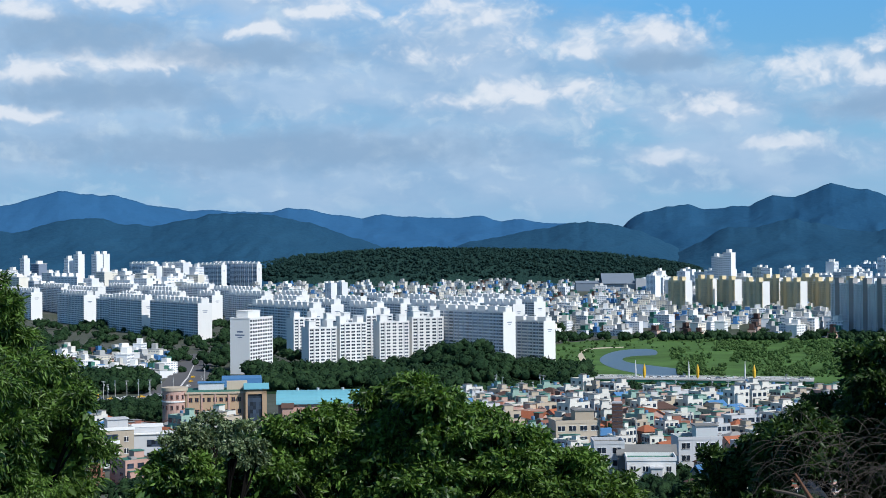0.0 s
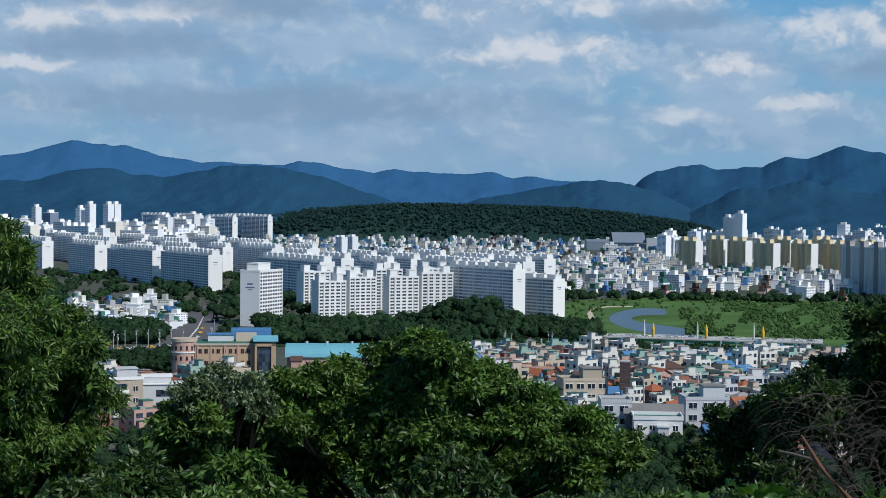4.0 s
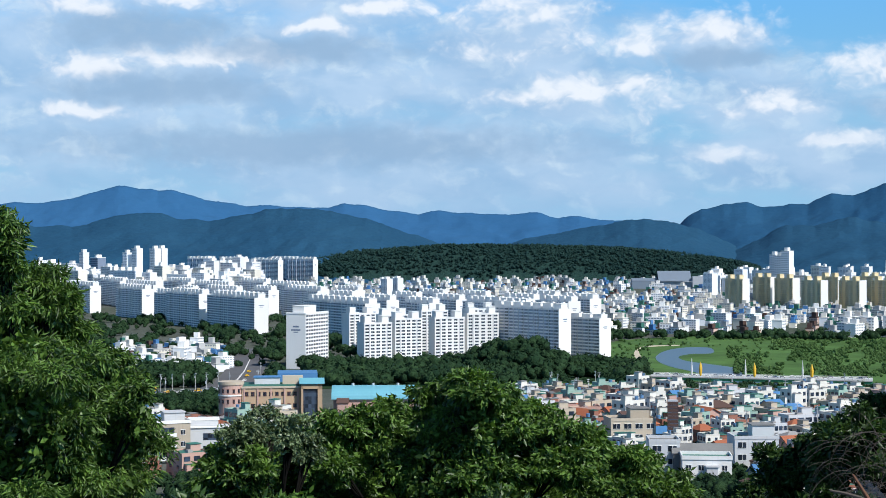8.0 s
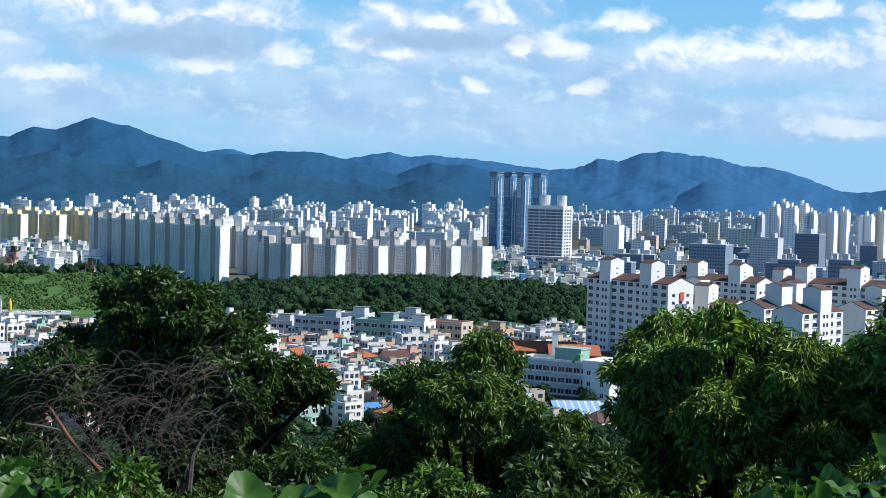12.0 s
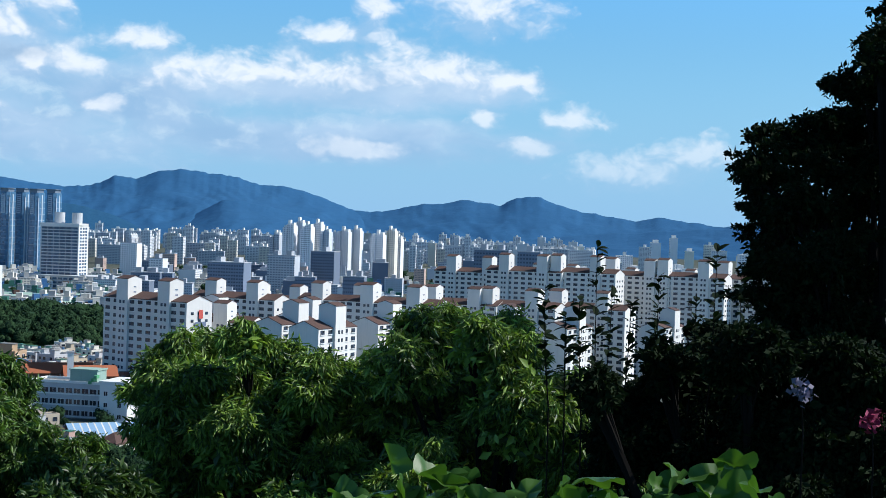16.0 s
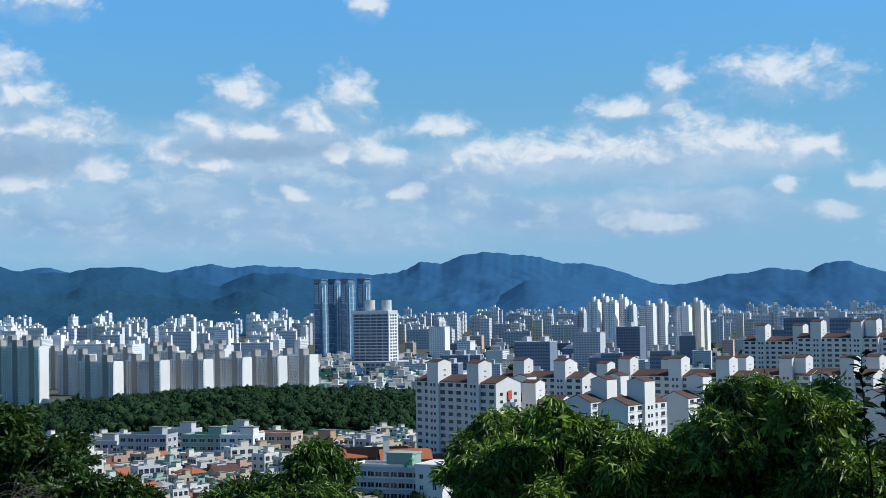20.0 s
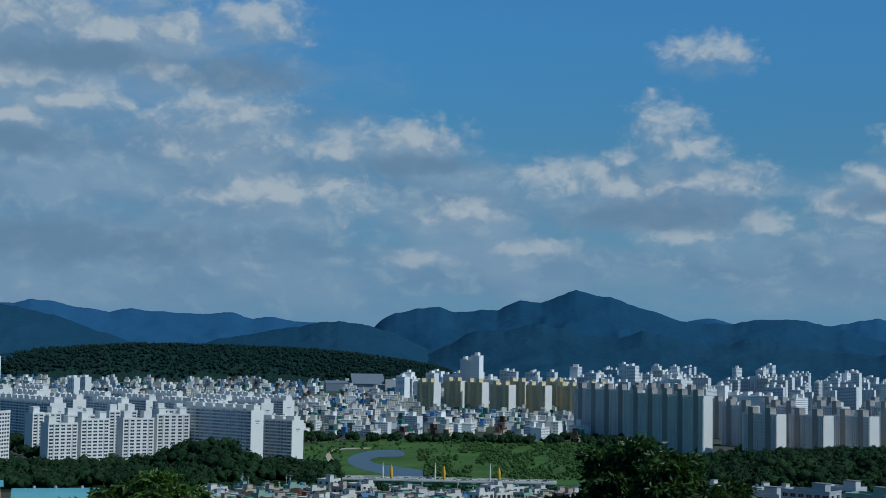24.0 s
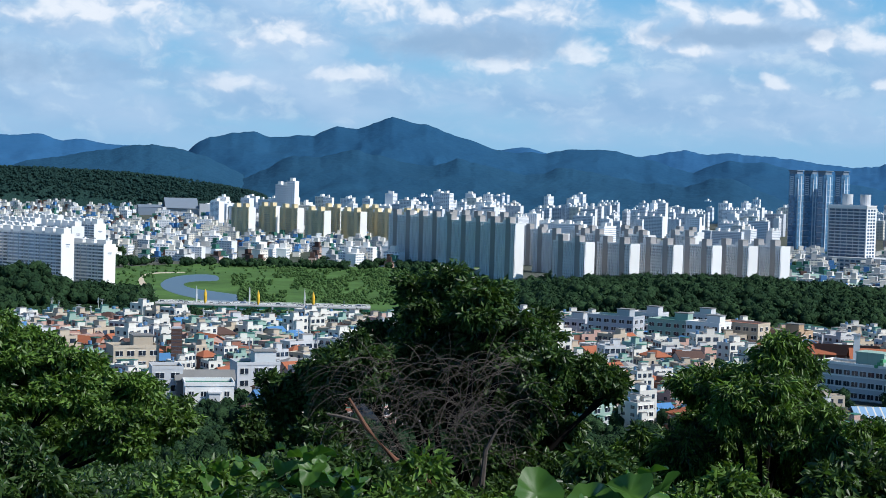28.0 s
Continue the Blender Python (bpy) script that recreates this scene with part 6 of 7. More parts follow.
STYLES = [
    (11, 10, 2, M_OFFWHITE, M_GREENROOF, "flat", "white two-storey house with green flat roof"),
    (12, 9, 3, M_BEIGE, M_GREYROOF, "flat", "beige three-storey house with grey flat roof"),
    (10, 9, 2, M_BRICK, M_GREENROOF, "flat", "red brick house with green flat roof"),
    (11, 9, 3, M_OFFWHITE, M_GREENROOF, "flat", "white three-storey villa with green flat roof"),
    (12, 9, 2, M_PINK, M_ORANGE, "gable", "pink house with orange saddle roof"),
    (11, 9, 2, M_OFFWHITE, M_ROOFTILE, "gable", "white house with brown tiled saddle roof"),
    (10, 9, 2, M_BEIGE, M_BLUEROOF, "gable", "beige house with blue sheet roof"),
    (12, 10, 2, M_TAN, M_ROOFTILE, "hip", "tan house with brown hipped roof"),
    (12, 10, 3, M_PINK, M_GREENROOF, "flat", "pink three-storey villa with green flat roof"),
    (10, 9, 3, M_MINT, M_GREENROOF, "flat", "pale green three-storey house with flat roof"),
    (11, 9, 2, M_BRICK, M_GREYROOF, "flat", "brick two-storey house with grey flat roof"),
    (12, 9, 4, M_OFFWHITE, M_GREYROOF, "flat", "white four-storey block with flat roof"),
    (11, 9, 2, M_HOUSEGREY, M_DARKCORE, "hip", "grey house with dark tiled hipped roof"),
    (10, 8, 2, M_BRICK, M_ORANGE, "hip", "brick house with faded orange hipped roof"),
    (13, 9, 3, M_WALL, M_DARKCORE, "flat", "pale grey three-storey house with dark flat roof"),
]
NEAR_HOUSES, FAR_HOUSES = [], []
for w, d, n, wall, roof, style, label in STYLES:
    for store, windows in ((NEAR_HOUSES, True), (FAR_HOUSES, False)):
        store.append(tagged(house(w, d, n, wall, roof, style, windows), label))


def in_wood(b, d):
    return (18.5 < b < 34 and d > 800 + 6 * abs(b - 26)) or (-8 < b < 4.2 and d > 860) or (b < 17.5 and d > 745) or d > 860


def house_spots(b0, b1, d0, d1, step, prob, seed):
    r = random.Random(seed)
    out, d = [], d0
    while d < d1:
        b = b0 + r.uniform(0, 1)
        while b < b1:
            if r.random() < prob and not in_wood(b, d) and not taken(b, d):
                m = Matrix.Translation(at(b + r.uniform(-0.1, 0.1), d + r.uniform(-3, 3))) @ pose(0, 0, 0, 0, 0, -b + 38 + r.uniform(-16, 16) + r.choice((0, 0, -90, 180)))
                kind = r.randrange(len(STYLES)) if d < 620 or b > 17 else r.choice(LOW_STYLES)
                out.append((d, kind, m @ Matrix.Diagonal((r.uniform(0.62, 0.98), r.uniform(0.65, 0.95), r.uniform(0.7, 1.0), 1))))
            b += math.degrees(step / d) * r.uniform(0.85, 1.35)
        d += step * r.uniform(0.9, 1.15)
    return out


# places kept free for single buildings: bearings and distances
LOW_STYLES = [0, 2, 10, 5, 7, 12, 3, 1, 6, 0, 10, 9, 12, 14, 8, 11, 3]
FREE = [(5.7, 9.7, 330, 418), (-11.2, -6.0, 570, 660), (-6.8, -2.8, 610, 690), (-13.4, -9.4, 420, 480), (28.4, 34.5, 440, 560), (28.8, 33.0, 560, 640), (30.8, 34.6, 370, 440)]


def taken(b, d):
    return any(b0 < b < b1 and d0 < d < d1 for b0, b1, d0, d1 in FREE)


spots = house_spots(0.2, 17.5, 350, 1010, 11.0, 0.95, 21) + house_spots(17.5, 33.5, 370, 860, 11.5, 0.95, 22) + house_spots(-13.5, -8.0, 400, 560, 13, 0.9, 23)
spots.sort(key=lambda s: s[0])
used = set()
for i, (d, kind, m) in enumerate(spots[:285]):
    near = i < 54
    ob = (NEAR_HOUSES if near else FAR_HOUSES)[kind]
    if (kind, near) in used:
        c = copy_thing(ob, m)
    else:
        used.add((kind, near))
        ob.matrix_basis = m
if len(spots) > 285:
    join_copies("far_houses", "crowded small town houses with coloured flat roofs", "houses", [(FAR_HOUSES[k], m) for _, k, m in spots[285:]])

# far low houses beyond the river and on the left
LOW = [far_block(w, d, h, FAR_WALLS[k], c) for w, d, h, k, c in ((12, 10, 7, 0, M_GREENROOF), (14, 10, 10, 0, M_OFFWHITE), (11, 9, 6, 4, M_ROOFTILE), (18, 12, 12, 2, M_CONCRETE), (12, 9, 6, 2, M_BLUEROOF), (20, 13, 14, 0, M_WHITE), (11, 9, 7, 0, M_CONCRETE))]
scatter(LOW, 80, -14.2, -10.2, 1130, 1460, "low_house", "small town house with flat roof", "house", "houses beside the road", 32, -30, 20, (0.55, 0.95))
scatter(LOW, 90, 31, 44, 1000, 1700, "low_house", "small distant town house with flat roof", "house", "houses beyond the wood", 33, -30, 20)
scatter(LOW, 120, 2.8, 16, 1650, 1950, "low_house", "small distant town house with flat roof", "house", "houses beyond the river", 31, -30, 20)


def far_low(b0, b1, d0, d1, count, seed):
    r = random.Random(seed)
    out = []
    for _ in range(count):
        b, d = r.uniform(b0, b1), r.uniform(d0, d1)
        if 4.8 < b < 8.4 and 3050 < d < 3230:
            continue
        m = Matrix.Translation(at(b, d)) @ pose(0, 0, 0, 0, 0, r.uniform(-50, -10)) @ Matrix.Diagonal((1, 1, r.uniform(0.8, 1.2), 1))
        out.append((r.choice(LOW_SAMPLES), m))
    return out


LOW_SAMPLES = [o for o in scene.objects if o.name.startswith("low_house")][:24]
join_copies("distant_houses", "crowd of small distant houses with coloured roofs", "houses", far_low(2.8, 16, 1950, 2480, 330, 36) + far_low(-7.5, 9.4, 2480, 3440, 620, 41) + far_low(-8, 3, 2150, 2480, 130, 37) + far_low(16, 30, 1950, 2400, 120, 38) + far_low(29, 50, 1350, 2400, 420, 39) + far_low(28.5, 34, 1500, 2350, 120, 40))
# ---- river, meadow, bridge, roads ----
def patch(name, outline, lift, material, label, category):
    """A flat piece of land, its outline given as bearings and distances."""
    pts = [at(b, d) for b, d in outline]
    s = Shape().prism([(p.x, p.y) for p in reversed(pts)], 0.0, lift)
    return tagged(new(name, s.mesh(name, material)), label, category, kind="structure")


def smooth_outline(points, per=6):
    """A rounded closed line through a few corners (bearing, distance)."""
    out, n = [], len(points)
    for i in range(n):
        p0, p1, p2, p3 = (np.array(points[(i + k) % n], float) for k in (-1, 0, 1, 2))
        for t in np.linspace(0, 1, per, endpoint=False):
            out.append(tuple(0.5 * (2 * p1 + (p2 - p0) * t + (2 * p0 - 5 * p1 + 4 * p2 - p3) * t * t + (3 * p1 - p0 - 3 * p2 + p3) * t ** 3)))
    return out


RIVER = [(7.79, 1462), (6.96, 1464), (6.24, 1418), (5.84, 1341), (5.94, 1274), (6.46, 1216), (7.19, 1174), (7.81, 1130), (8.2, 1085), (9.6, 1085), (9.06, 1150), (8.74, 1215), (7.80, 1253), (6.97, 1286), (6.66, 1332), (7.07, 1370), (7.90, 1388)]
patch("meadow", smooth_outline([(3.6, 1180), (3.8, 1500), (6.5, 1640), (10.5, 1700), (16.5, 1680), (18.5, 1500), (18.0, 1180), (10, 1075)]), 0.25, M_MEADOW, "green riverside meadow with pale tracks", "meadow")
patch("river", smooth_outline(RIVER), 0.35, M_WATER, "narrow grey river bending through the meadow", "river")
patch("footpath", smooth_outline([(5.05, 1330), (5.1, 1420), (5.5, 1480), (6.6, 1500), (6.6, 1490), (5.6, 1468), (5.22, 1420), (5.3, 1330), (5.6, 1240), (5.5, 1240)]), 0.45, M_PATH, "pale sandy riverside footpath", "path")
patch("riverside_road", smooth_outline([(10.8, 1650), (14.0, 1700), (17.5, 1720), (17.5, 1695), (14.0, 1675), (10.8, 1630)]), 0.5, M_CONCRETE, "pale road along the far river bank", "road")


def strip(name, line, width, lift, material, label, category):
    """A road that lies on the ground along a line of bearings and distances."""
    pts = [at(b, d) for b, d in line]
    left, right = [], []
    for i, p in enumerate(pts):
        way = (pts[min(i + 1, len(pts) - 1)] - pts[max(i - 1, 0)]).normalized()
        side = Vector((-way.y, way.x, 0)).normalized() * width / 2
        for store, q in ((left, p + side), (right, p - side)):
            store.append((q.x, q.y, ground(math.hypot(q.x, q.y)) + lift))
    n = len(pts)
    s = Shape().faces_of(left + right, [(i, i + 1, n + i + 1, n + i) for i in range(n - 1)])
    return tagged(new(name, s.mesh(name, material)), label, category, kind="structure")


ROAD = [(-15.5, 915), (-14.6, 905), (-13.2, 897), (-12.4, 903), (-11.6, 918), (-10.9, 945), (-10.3, 1000), (-9.85, 1080), (-9.5, 1180), (-9.3, 1300), (-9.1, 1450)]
strip("road", ROAD, 30, 0.4, M_ASPHALT, "grey asphalt road with several lanes", "road")
for k in range(-1, 2):
    strip("lane_line", [(b, d + k * 7) for b, d in ROAD], 0.35, 0.45, M_WHITE, "painted white lane line", "road marking")


def bridge():
    a, b = at(5.6, 1062), at(13.6, 1050)
    length = (b - a).length
    turn = math.degrees(math.atan2(b.y - a.y, b.x - a.x))
    top = thing("road_bridge", "long low concrete road bridge with green girders over the river", "bridge", (a.x, a.y, 0), turn)
    part("deck", Shape().box(0, 0, 5.2, length, 18, 6.0).mesh("deck", M_CONCRETE), top)
    part("girder", Shape().box(0, 1.0, 3.4, length, 2.0, 5.2).box(0, 16, 3.4, length, 17, 5.2).mesh("girder", M_GREENSTEEL), top, label="green steel girder")
    post = Shape().box(-0.08, -0.08, 0, 0.08, 0.08, 1.1).mesh("rail_post", M_STEEL)
    for i in range(int(length / 4)):
        part("rail_post", post, top, (i * 4 + 1, 0.2, 6.0))
    for y in (0.2, 17.7):
        part("rail", Shape().box(0, y - 0.06, 6.95, length, y + 0.06, 7.15).box(0, y - 0.1, 6.0, length, y + 0.1, 6.5).mesh("rail", M_WHITE), top)
    pier = Shape().box(-1.0, 2.0, 0, 1.0, 16.0, 3.4).mesh("pier", M_CONCRETE)
    for i in range(1, 7):
        part("pier", pier, top, (i * length / 7, 0, 0))
    for k, f in enumerate((0.225, 0.47, 0.725)):
        x = f * length
        mast = Shape().tube([(0, 0, 0), (0, 0, 6), (0, 0, 12.5)], [0.55, 0.6, 0.12], 8).mesh("mast", M_WHITE)
        part("white_mast", mast, top, (x - 4.5, 0.6, 6.0), label="white pointed ornamental mast")
        sail = Shape().tube([(0, 0, 0), (0, 0, 2.5), (0, 0, 6), (0, 0, 8.5), (0, 0, 10.4)], [0.4, 1.0, 1.15, 0.7, 0.1], 8).mesh("sail", M_YELLOW)
        part("yellow_mast", sail, top, (x + 1.5, 0.6, 6.0), label="yellow spindle-shaped ornamental mast")
    return top


bridge()


# ---- woods seen from afar ----
def unit_ball(level):
    bm = bmesh.new()
    bmesh.ops.create_icosphere(bm, subdivisions=level, radius=1)
    v = np.array([x.co[:] for x in bm.verts])
    f = np.array([[x.index for x in y.verts] for y in bm.faces])
    bm.free()
    return v, f


CLOD_V, CLOD_F = unit_ball(1)


def woods(name, label, spots, size, material, seed, clods=6, flecks=14, fleck=0.22):
    """Many crowns joined to one wood; each crown is heaped up from clods of foliage, with sprays of leaves standing out all over."""
    r = np.random.RandomState(seed)
    n = len(spots) * clods
    k = np.repeat(size * r.uniform(0.5, 1.45, len(spots)), clods)
    way = r.normal(0, 1, (n, 3))
    way /= np.linalg.norm(way, axis=1)[:, None]
    way[:, 2] = np.abs(way[:, 2]) * 0.9
    mid = np.repeat(np.array(spots), clods, 0) + way * (k * 0.6)[:, None] + np.array([0, 0, 1])[None] * (k * 0.5)[:, None]
    rad = k * r.uniform(0.35, 0.62, n)
    v = CLOD_V[None] * rad[:, None, None] * (1 + r.uniform(-0.35, 0.3, (n, len(CLOD_V), 1)))
    v = (v + mid[:, None, :]).reshape(-1, 3)
    f = (CLOD_F[None] + (np.arange(n) * len(CLOD_V))[:, None, None]).reshape(-1, 3)
    m = n * flecks
    out = r.normal(0, 1, (m, 3))
    out[:, 2] = np.where(r.uniform(0, 1, m) < 0.7, np.abs(out[:, 2]), out[:, 2])
    out /= np.linalg.norm(out, axis=1)[:, None]
    kk = np.repeat(k, flecks)[:, None]
    c = np.repeat(mid, flecks, 0) + out * np.repeat(rad, flecks)[:, None] * r.uniform(0.85, 1.2, (m, 1))
    tri = np.stack([c + r.normal(0, 1, (m, 3)) * kk * fleck * 0.55 for _ in range(3)], 1).reshape(-1, 3)
    v = np.concatenate([v, tri])
    f = np.concatenate([f, n * len(CLOD_V) + np.arange(m * 3).reshape(-1, 3)])
    return tagged(new(name, mesh_from_arrays(name, v, f, material)), label, "trees", kind="stuff")


def swell(u, v, hump):
    return hump * (1 + 0.16 * waves(u * 9, v * 3, 77, 4, 0.6)) * np.sin(np.pi * np.clip(u, 0, 1)) ** 0.3 * np.sin(np.pi * np.clip(v, 0, 1)) ** 0.7


def mound(name, label, b0, b1, d0, d1, hump, material):
    """The rising ground under a wood."""
    def height(b, d):
        return np.interp(d, *LAND) + 0.3 + swell((b - b0) / (b1 - b0), (d - d0) / (d1 - d0), hump)
    tagged(new(name, grid_mesh(name, np.linspace(b0, b1, 60), np.linspace(d0, d1, 30), height, material)), label, "hill", kind="structure")


def spots_in(b0, b1, d0, d1, count, seed, hump=0.0, lift=0.0, keep=None):
    r = random.Random(seed)
    out = []
    for _ in range(count):
        b, d = r.uniform(b0, b1), r.uniform(d0, d1)
        if keep and not keep(b, d):
            continue
        u, v = (b - b0) / (b1 - b0), (d - d0) / (d1 - d0)
        p = at(b, d)
        out.append((p.x, p.y, p.z + lift + float(swell(u, v, hump))))
    return out


def east_wood(b, d):
    return d > 850 + 5 * abs(b - 26)


mound("hill_east", "low hill under the wood", 18.0, 35.0, 835, 1310, 24, M_WOODS)
mound("hill_park", "low hill under the park wood", -7.4, 5.6, 960, 1190, 5, M_WOODS)
mound("hill_knoll", "small knoll before the white flats", -1.2, 2.6, 1030, 1150, 21, M_WOODS)
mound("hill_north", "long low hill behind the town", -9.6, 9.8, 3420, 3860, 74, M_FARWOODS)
mound("lawn", "bright green grass slope beside the wood", 1.3, 3.9, 930, 1045, 3, M_LAWN)
woods("east_wood", "dense dark green wood on a low hill", spots_in(18.2, 34.8, 845, 1300, 2100, 41, 24, 0, east_wood), 5.0, M_WOODS, 1)
woods("park_wood", "dark green wood before the white flats", spots_in(-7.2, 5.4, 970, 1190, 560, 42, 5, 0, lambda b, d: not (1.0 < b < 4.0 and d < 1060)), 6.0, M_WOODS, 2)
woods("knoll_wood", "trees on the knoll before the white flats", spots_in(-1.1, 2.5, 1035, 1145, 150, 52, 21), 5.5, M_WOODS, 12)
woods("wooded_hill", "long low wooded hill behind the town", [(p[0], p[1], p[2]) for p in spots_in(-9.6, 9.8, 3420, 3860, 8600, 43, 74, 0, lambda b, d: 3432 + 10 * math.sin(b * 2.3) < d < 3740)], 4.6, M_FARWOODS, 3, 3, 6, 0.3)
woods("riverside_trees", "loose trees and scrub beside the river", spots_in(8.4, 18.5, 1150, 1600, 2300, 44, 0, 0, lambda b, d: math.sin(b * 2.1 + d * 0.011) + 0.7 * math.sin(b * 4.7 - d * 0.023) + 0.3 * (b - 9.5) > 0.1), 1.9, M_SHRUBLAND, 4, 4, 12, 0.3)
woods("meadow_bushes", "single bushes and tufts on the riverside meadow", spots_in(3.8, 10, 1120, 1600, 260, 56, 0, 0, lambda b, d: not (5.6 < b < 8.8 and d < 1470)), 1.6, M_SHRUBLAND, 16, 4, 12, 0.3)
woods("bank_trees", "row of trees along the far river bank", spots_in(2.8, 17, 1600, 1680, 260, 45), 4.6, M_WOODS, 5)
woods("roadside_trees", "trees along the road beside the flats", spots_in(-13.8, -8.2, 1040, 1160, 230, 46, 4, 0, lambda b, d: abs(b + 9.6) > 1.1), 5.5, M_WOODS, 6)
woods("verge_trees", "trees on the near side of the road", spots_in(-13.5, -8.6, 625, 720, 170, 47), 3.4, M_WOODS, 7)
woods("town_trees", "single green trees between the houses", spots_in(1, 33, 385, 820, 620, 48), 2.4, M_WOODS, 8)
woods("foot_trees", "dense trees at the foot of the lookout hill", spots_in(-15, 35, 290, 400, 900, 57), 2.6, M_WOODS, 17, 6, 22, 0.16)
woods("foot_trees_east", "dense trees at the foot of the hill before the gabled flats", spots_in(34, 66, 280, 540, 1100, 58), 3.0, M_WOODS, 18, 6, 18, 0.16)
woods("house_row_trees", "trees between bridge and houses", spots_in(0.5, 17, 700, 1045, 620, 49), 2.9, M_WOODS, 9)
woods("flats_trees", "trees between the white flats", spots_in(-15, 4.5, 1230, 2100, 750, 50, 0, 0, lambda b, d: d > 1480 or b < -5.5), 5.5, M_WOODS, 10)
woods("town_park_trees", "green trees among the distant blocks", spots_in(15, 48, 1400, 2600, 420, 51), 5.5, M_WOODS, 11)


# ---- hillside below the lookout ----
hill_rings = np.concatenate([np.linspace(-0.05, 30, 42), np.linspace(33, 300, 40)])
tagged(new("hillside", grid_mesh("hillside", np.linspace(-180, 180, 241), hill_rings, lambda b, d: np.interp(d, *LAND) + 0.38 + 0.12 * waves(d * np.sin(np.radians(b)) * 0.6, d * np.cos(np.radians(b)) * 0.6, 5, 4), M_UNDERGROWTH)), "dark green undergrowth on the steep hillside", "hillside", kind="structure")
woods("slope_trees", "scrub and small trees lower on the slope", spots_in(-24, 68, 120, 300, 800, 54), 1.6, M_WOODS, 14, 6, 30, 0.14)


# ---- trees at the lookout ----
def spray_leaves(centres, ways, size, per, r, droop, slim):
    """Leaves in sprays: per leaves round each twig end, each a blade folded along its midrib."""
    n = len(centres)
    c = np.repeat(centres, per, 0) + r.normal(0, 0.25, (n * per, 3)) * size
    w = np.repeat(ways, per, 0) + r.normal(0, 0.6, (n * per, 3))
    w[:, 2] -= droop * r.uniform(0.5, 1.5, n * per)
    w /= np.linalg.norm(w, axis=1)[:, None]
    side = np.cross(w, r.normal(0, 1, (n * per, 3)))
    side /= np.linalg.norm(side, axis=1)[:, None]
    up = np.cross(side, w)
    s = size * r.uniform(0.5, 1.25, (n * per, 1))
    mid = c + w * s * 0.42 + up * s * 0.12
    verts = np.stack([c, mid + side * s * slim, mid - side * s * slim, c + w * s], 1).reshape(-1, 3)
    k = np.arange(n * per)[:, None] * 4
    faces = np.concatenate([k + np.array([[0, 3, 1]]), k + np.array([[0, 2, 3]])], 0)
    return verts, faces


def scrub(name, label, spots, size, leaf, sprays, material, seed):
    """Low undergrowth made of leaves only."""
    r = np.random.RandomState(seed)
    c = np.repeat(np.array(spots), sprays, 0)
    v = r.normal(0, 1, c.shape)
    v[:, 2] = np.abs(v[:, 2]) * 0.8
    v /= np.linalg.norm(v, axis=1)[:, None]
    c = c + v * size * np.repeat(r.uniform(0.4, 1.4, len(spots)), sprays)[:, None] * r.uniform(0.5, 1.0, (len(c), 1))
    verts, faces = spray_leaves(c, v * 0.6, leaf, 8, r, 0.4, 0.22)
    return tagged(new(name, mesh_from_arrays(name, verts, faces, material)), label, "scrub", kind="stuff")


scrub("hillside_scrub", "dense low scrub on the steep slope", spots_in(-24, 68, 13, 48, 1500, 53), 0.8, 0.13, 16, M_LEAF_DARK, 13)
scrub("lower_scrub", "dense scrub further down the slope", spots_in(-24, 68, 48, 130, 1800, 55), 1.5, 0.34, 12, M_LEAF_DARK, 15)


